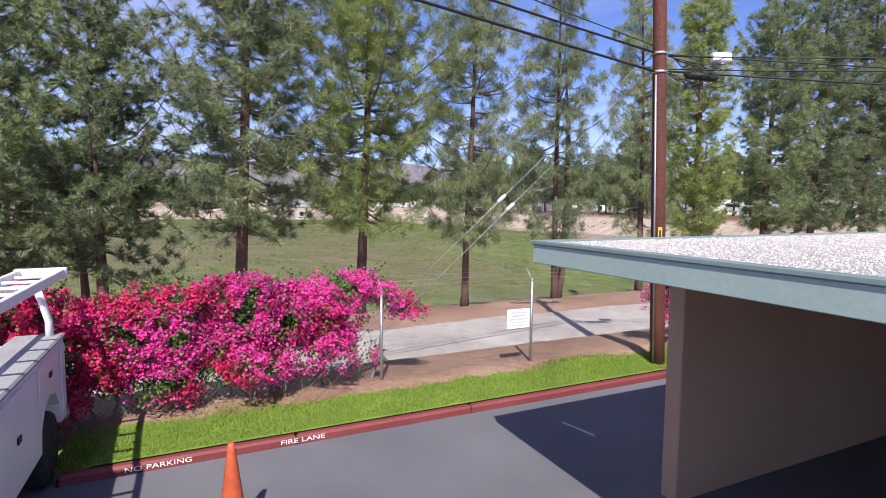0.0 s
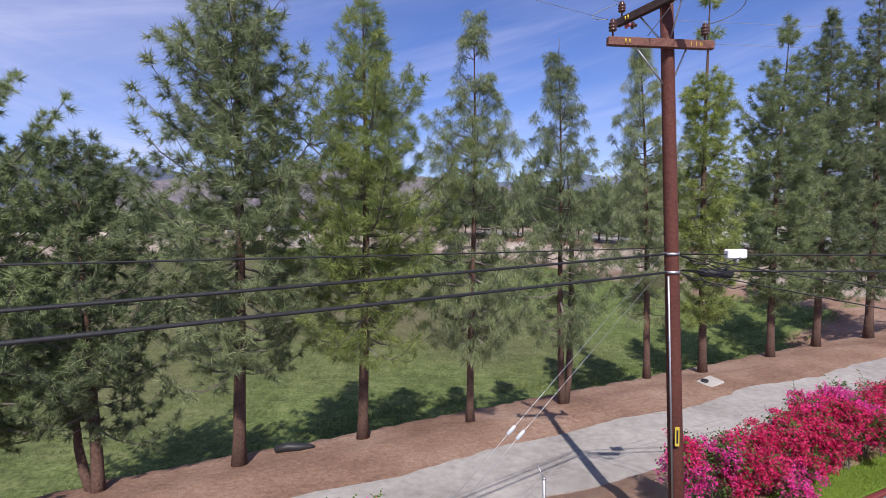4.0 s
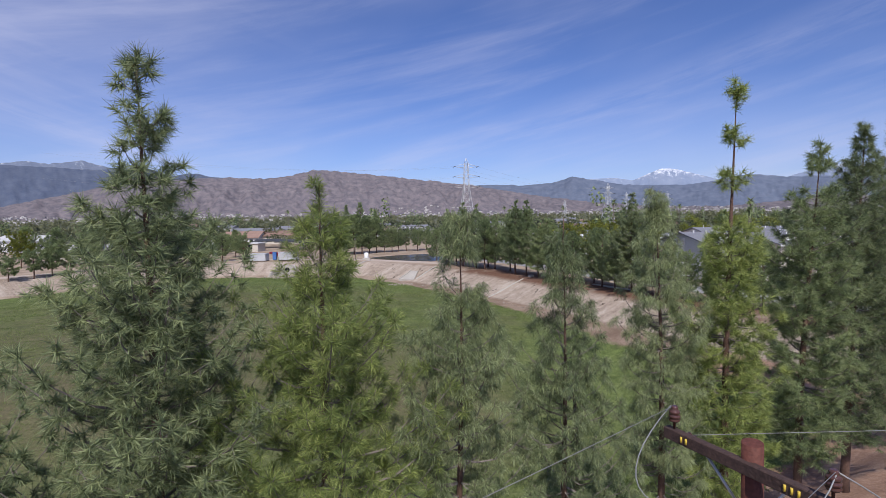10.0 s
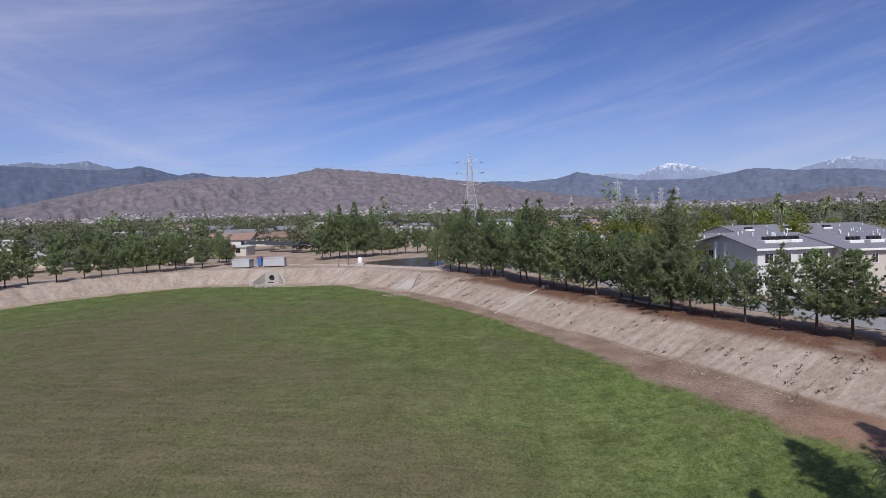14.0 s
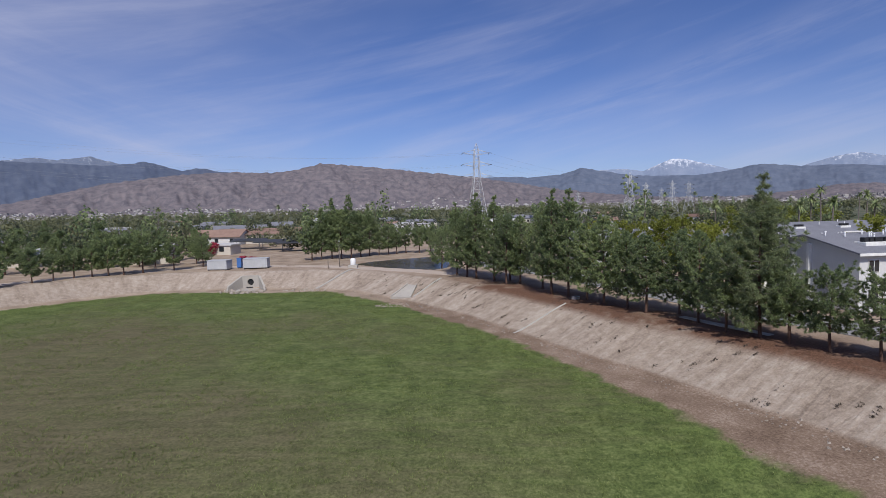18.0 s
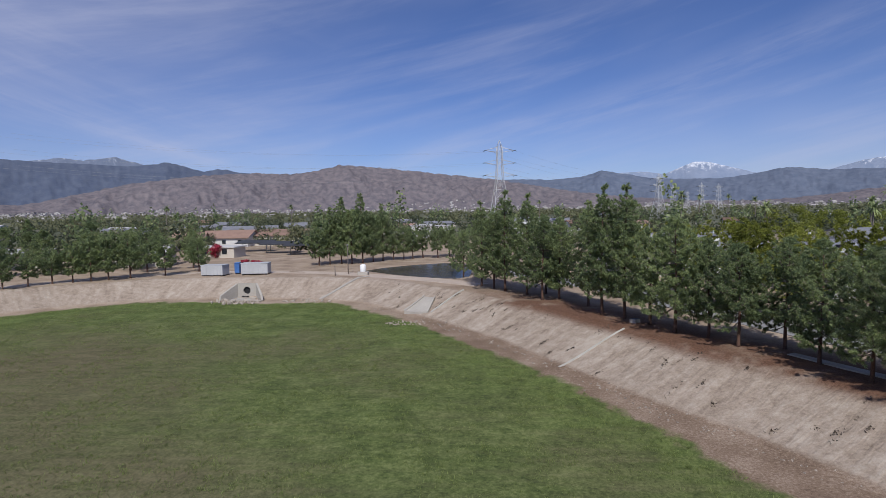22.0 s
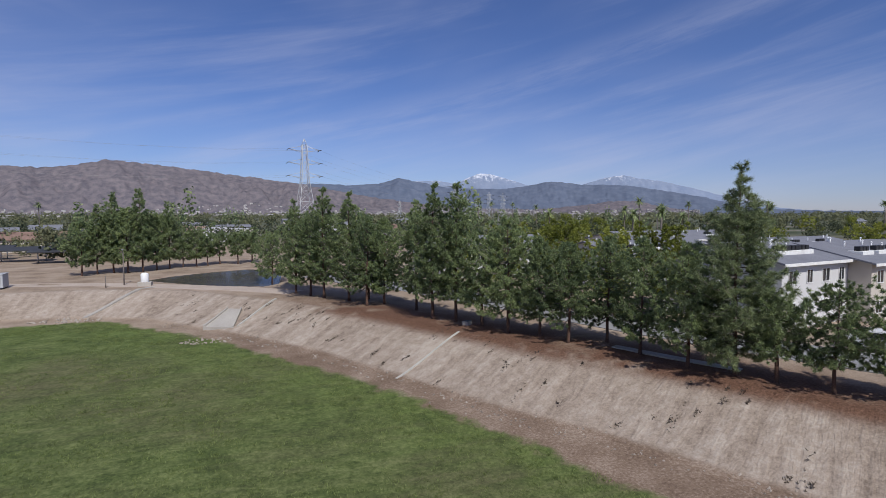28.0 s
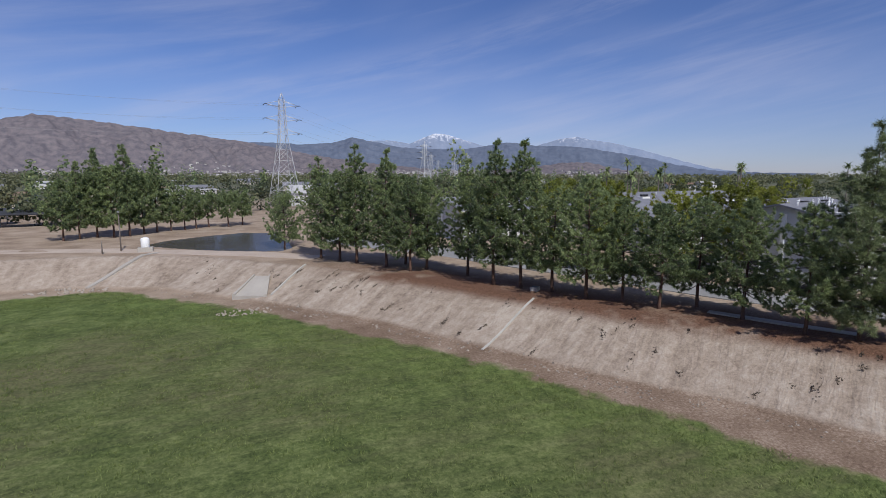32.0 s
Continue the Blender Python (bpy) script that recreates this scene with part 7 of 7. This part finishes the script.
def crowd(name, label, count, seed, bearing, reach, size, mat, tall=1.0, per=70, skip=None, leaf=0.095):
    """Far trees, past counting: clumps of leaf flakes on the plain."""
    rng_ = np.random.default_rng(seed)
    a = np.radians(rng_.uniform(bearing[0], bearing[1], count))
    r = reach[0] + (reach[1] - reach[0]) * rng_.random(count) ** 1.3
    x, y = np.sin(a) * r, 40 + np.cos(a) * r
    ok = y > 128
    if skip is not None:
        ok &= ~skip(x, y)
    x, y, r = x[ok], y[ok], r[ok]
    n = len(x)
    z = ground_fields(x[None], y[None])[0][0] + np.clip((np.hypot(x, y - 40) - 400) / 4000, 0, 1) * 6
    s = size * rng_.uniform(0.6, 1.35, n) * (1 + r / 2600)
    lobes = 5
    cx = np.repeat(np.stack([x, y, z + s * tall * 0.62], 1), lobes, 0)
    ls = np.repeat(s, lobes)
    cx = cx + rng_.normal(size=cx.shape) * np.stack([ls * 0.28, ls * 0.28, ls * 0.22 * tall], 1)
    k = per // lobes
    c = np.repeat(cx, k, 0)
    cs = np.repeat(ls, k)
    d = unit(rng_.normal(size=c.shape))
    p = c + d * (cs * 0.30 * rng_.uniform(0.6, 1.1, len(c)))[:, None] * np.array([1, 1, 0.9 * tall])
    s1 = unit(np.cross(d + 0.6 * rng_.normal(size=d.shape), rng_.normal(size=d.shape)))
    s2 = unit(np.cross(d, s1))
    w = (cs * leaf)[:, None]
    return tagged(new(name, tri_mesh(name, np.stack([p - s1 * w, p + s2 * w, p + s1 * w, p - s2 * w], 1), [mat], 4)), label, "trees", kind="stuff")


near_bare = lambda x, y: ((y < 160) & (x > -52) & (x < 6)) | ((x > 18) & (y < 150)) | ((x > -75) & (x < -40) & (y < 136))
crowd("town_trees", "mixed green trees of the town beyond the basin", 430, 81, (-56, 62), (95, 420), 5.0, FOLIAGE_FAR, 0.95, 260, near_bare, 0.050)
crowd("town_trees", "dense belt of town trees towards the hills", 1150, 82, (-56, 62), (380, 1500), 6.4, FOLIAGE_FAR, 0.75, 70)
crowd("hill_foot_trees", "trees at the foot of the hills", 1600, 83, (-56, 62), (1500, 2900), 9, FOLIAGE_FAR, 0.7, 25)
crowd("town_trees", "dark rounded trees in front of the town houses", 46, 88, (-37, -9), (125, 205), 5.2, FOLIAGE_FAR, 0.9, 500, lambda x, y: (y < 157) | ((y < 182) & (x > -62) & (x < -34)), 0.042)
crowd("lime_trees", "yellow-green street trees in the town", 40, 84, (18, 60), (120, 330), 5.6, FOLIAGE_LIME, 0.9, 700, lambda x, y: y < 140, 0.036)
crowd("tall_cypresses", "dark narrow cypress trees in the town", 60, 85, (-50, 40), (140, 420), 3.6, NEEDLE_DARK, 2.6, 120, near_bare)
crowd("red_bloom", "low red-flowering bushes beyond the dirt track", 4, 86, (-23.6, -21.4), (104, 110), 1.7, RED_BLOOM, 0.5, 700, None, 0.05)
crowd("red_bloom", "tall crimson-flowering bush among the town trees", 3, 87, (-26.4, -25.4), (128, 133), 2.5, RED_BLOOM, 0.9, 700, None, 0.05)


# small pale houses up the hill foot, past counting
rng = np.random.default_rng(90)
n = 420
a = np.radians(rng.uniform(-44, 40, n))
r = rng.uniform(1700, 2650, n)
c = np.stack([np.sin(a) * r, 40 + np.cos(a) * r, np.clip((r - 400) / 4000, 0, 1) * 6 + rng.uniform(4, 22, n) * np.clip((r - 1900) / 700, 0, 1) + 5], 1)
w = rng.uniform(3.5, 9, n)[:, None]
hgt = rng.uniform(2.5, 5.0, n)[:, None]
ux, uz = np.array([1.0, 0, 0]), np.array([0, 0, 1.0])
uy = np.array([0, 1.0, 0.25])
walls = np.stack([c - ux * w - uz * hgt, c + ux * w - uz * hgt, c + ux * w + uz * hgt, c - ux * w + uz * hgt], 1)
tops = np.stack([c - ux * w + uz * hgt, c + ux * w + uz * hgt, c + ux * w + uz * hgt + uy * w, c - ux * w + uz * hgt + uy * w], 1)
tagged(new("hillside_houses", tri_mesh("hillside_houses", np.concatenate([walls, tops]), [material("pale_far_houses", (0.20, 0.19, 0.19), (0.42, 0.40, 0.39), 0.9, 0.01, 0.1, 0.5, island=0.8)], 4)),
       "pale houses scattered along the foot of the hills", "houses", kind="stuff")


# ---- palms ----
def palm_meshes(height, seed, crown=2.0):
    rng_ = np.random.default_rng(seed)
    tm, path = trunk_mesh("trunk", rng_, height, 0.22, 0.015, 8, BARK_GREY, 0.14)
    top = path[-1]
    quads_ = []
    for i in range(46):
        a, up = rng_.uniform(0, 6.28), rng_.uniform(-0.7, 1.0)
        out = np.array([math.cos(a), math.sin(a), 0])
        side = np.array([-math.sin(a), math.cos(a), 0])
        p = np.array(top)
        d = out * math.cos(up) + np.array([0, 0, math.sin(up)])
        for k in range(4):
            q = p + d * crown / 4
            w0, w1 = 0.26 * (1 - k / 4.4), 0.26 * (1 - (k + 1) / 4.4)
            quads_.append([p - side * w0, p + side * w0, q + side * w1, q - side * w1])
            d = d + np.array([0, 0, -0.26])
            d /= np.linalg.norm(d)
            p = q
    return tm, None, tri_mesh("crown", np.array(quads_), [NEEDLE_DARK], 4)


PALMS = [palm_meshes(12.5, 91), palm_meshes(9.5, 92, 2.3), palm_meshes(14.0, 93)]
for i, (x, y, k, s) in enumerate(((90, 156, 0, 1.0), (104, 180, 1, 1.1), (72, 170, 1, 1.0), (68, 210, 0, 1.1), (60, 260, 2, 0.9), (125, 190, 0, 0.9), (132, 196, 1, 1.2), (138, 190, 0, 1.0),
                                  (95, 260, 2, 1.0), (112, 250, 0, 1.0), (150, 170, 2, 0.9), (156, 174, 1, 1.2), (165, 182, 0, 1.0), (40, 330, 2, 1.0), (-70, 250, 2, 0.9), (-38, 300, 0, 1.1),
                                  (-110, 230, 0, 1.0), (180, 150, 2, 0.9), (186, 158, 0, 1.0), (140, 330, 2, 1.1), (75, 131, 1, 1.0), (70.5, 134, 1, 0.95), (98, 150, 1, 0.9))):
    ob = plant_tree("palm_tree", PALMS[k], "tall fan palm rising over the town", None, "palms of the town", "palm")
    ob.matrix_basis = pose(x, y, ground_z(x, y), 0, 0, 37 * i) @ Matrix.Diagonal((s, s, s, 1))


# ---- transmission towers ----
def lattice_tower(x, y, height, base, turn, label, thick):
    ob = thing("transmission_tower", label, "pylon", pose(x, y, 2.0, 0, 0, turn), "transmission line")

    def half(t):
        return base / 2 * ((1 - t / 0.62) * 0.72 + 0.28) if t < 0.62 else base / 2 * 0.28 * (1 - 0.45 * (t - 0.62) / 0.38)

    levels = [0, 0.16, 0.30, 0.42, 0.52, 0.60, 0.67, 0.74, 0.81, 0.88, 0.94]
    ring_ = lambda t: [Vector((sx * half(t), sy * half(t), t * height)) for sx, sy in ((-1, -1), (1, -1), (1, 1), (-1, 1))]
    for k in range(4):
        bm = bmesh.new()
        tube(bm, [ring_(t)[k] - Vector((0, 0, 0.3 if t == 0 else 0)) for t in levels], thick, 5)
        part("leg", bm, TOWER_STEEL, ob)
    for t0, t1 in zip(levels, levels[1:]):
        a, b = ring_(t0), ring_(t1)
        bm = bmesh.new()
        for k in range(4):
            for p, q in ((a[k], b[(k + 1) % 4]), (a[(k + 1) % 4], b[k]), (b[k], b[(k + 1) % 4])):
                tube(bm, [p, q], thick * 0.55, 4, False)
        part("lattice_panel", bm, TOWER_STEEL, ob, "crossed lattice bracing")
    bm = bmesh.new()
    for k in range(4):
        tube(bm, [ring_(0.94)[k], (0, 0, height)], thick * 0.7, 4)
    part("peak", bm, TOWER_STEEL, ob)
    for t, w in ((0.64, 0.155), (0.76, 0.150), (0.88, 0.145)):
        for sx in (-1, 1):
            bm = bmesh.new()
            tip = Vector((sx * w * height, 0, t * height + 0.02 * height))
            for k in ((1, 2) if sx > 0 else (0, 3)):
                tube(bm, [ring_(t)[k], tip], thick * 0.7, 4)
                tube(bm, [ring_(t + 0.05)[k], tip], thick * 0.6, 4)
            arm = part("arm", bm, TOWER_STEEL, ob, "tapered lattice arm")
            bm = bmesh.new()
            tube(bm, [tip + Vector((0, -0.6 - 1.2, -0.25)), tip, tip + Vector((0, 0.6 + 1.2, -0.25))], thick * 1.0, 6)
            part("insulator_string", bm, INSULATOR, arm, "dark insulator string")
    return ob


lattice_tower(10.3, 199, 30.5, 7.2, 12, "pale steel lattice transmission tower behind the trees", 0.085)
for x, y, h in ((104, 331, 28), (178, 450, 28), (158, 452, 27), (200, 470, 28), (245, 640, 28), (150, 640, 26)):
    lattice_tower(x, y, h, 7.5, 20, "distant pale steel transmission tower over the town", 0.11)
for dz, dx in ((0.66, 4.6), (0.78, 4.5), (0.90, 4.3)):
    for sx in (-1, 1):
        a = Vector((10.3 + sx * dx * 0.98, 199 + sx * dx * 0.2, 2 + 30.5 * dz))
        b = Vector((104 + sx * dx * 0.9, 331, 2 + 28 * dz))
        cable("transmission_line", "thin high-voltage conductor between towers", sag(a, b, 3.0, 14), 0.014, WIRE, 4)
        c_ = a + Vector((-120, -40, 2))
        cable("transmission_line", "thin high-voltage conductor leaving the tower", sag(a, c_, 3.0, 14), 0.012, WIRE, 4)


# ---- parked cars ----
CAR_PAINTS = [material("white_car_paint", (0.62, 0.63, 0.64), (0.72, 0.73, 0.74), 0.3, 1, 8, 0.5, spec=0.5), material("dark_car_paint", (0.03, 0.035, 0.045), (0.05, 0.055, 0.065), 0.3, 1, 8, 0.5, spec=0.5),
              material("silver_car_paint", (0.34, 0.35, 0.36), (0.44, 0.45, 0.46), 0.3, 1, 8, 0.5, metal=0.4, spec=0.5)]


def car(at, paint, label):
    ob = thing("parked_car", label, "car", at, "parked cars")
    bm = bmesh.new()
    prof = [(-2.2, 0.35), (-2.2, 0.78), (-1.3, 0.92), (-0.55, 1.42), (0.9, 1.44), (1.7, 0.98), (2.15, 0.90), (2.2, 0.35)]
    f = bm.faces.new([bm.verts.new((x, -0.85, z)) for x, z in prof])
    ext = bmesh.ops.extrude_face_region(bm, geom=[f])
    bmesh.ops.translate(bm, verts=[v for v in ext["geom"] if isinstance(v, bmesh.types.BMVert)], vec=(0, 1.7, 0))
    bmesh.ops.recalc_face_normals(bm, faces=bm.faces)
    bmesh.ops.bevel(bm, geom=bm.edges[:], offset=0.07, segments=2, affect="EDGES")
    part("body", bm, paint, ob)
    for sy in (-0.865, 0.857):
        bm = bmesh.new()
        box(bm, (-0.75, sy, 0.95), (1.2, sy + 0.008, 1.34))
        part("side_glass", bm, GLASS_DARK, ob, "dark side glass")
    for x in (-1.4, 1.4):
        for sy in (-0.82, 0.82):
            bm = bmesh.new()
            lathe(bm, [(0.18, -0.1), (0.31, -0.1), (0.33, -0.06), (0.33, 0.06), (0.31, 0.1), (0.18, 0.1)], 18, pose(x, sy, 0.33, 90, 0, 0))
            part("wheel", bm, RUBBER, ob)
    return ob


for i, (x, y, t) in enumerate(((35.0, 66.0, 112), (36.8, 62.6, 112), (38.8, 59.4, 112), (40.6, 56.0, 112), (31.8, 76.0, 112))):
    car(pose(x + 1.6, y + 0.6, 2.02, 0, 0, t), CAR_PAINTS[(i * 2) % 3], ("white", "silver", "dark")[(i * 2) % 3] + " car parked beside the apartment lane")
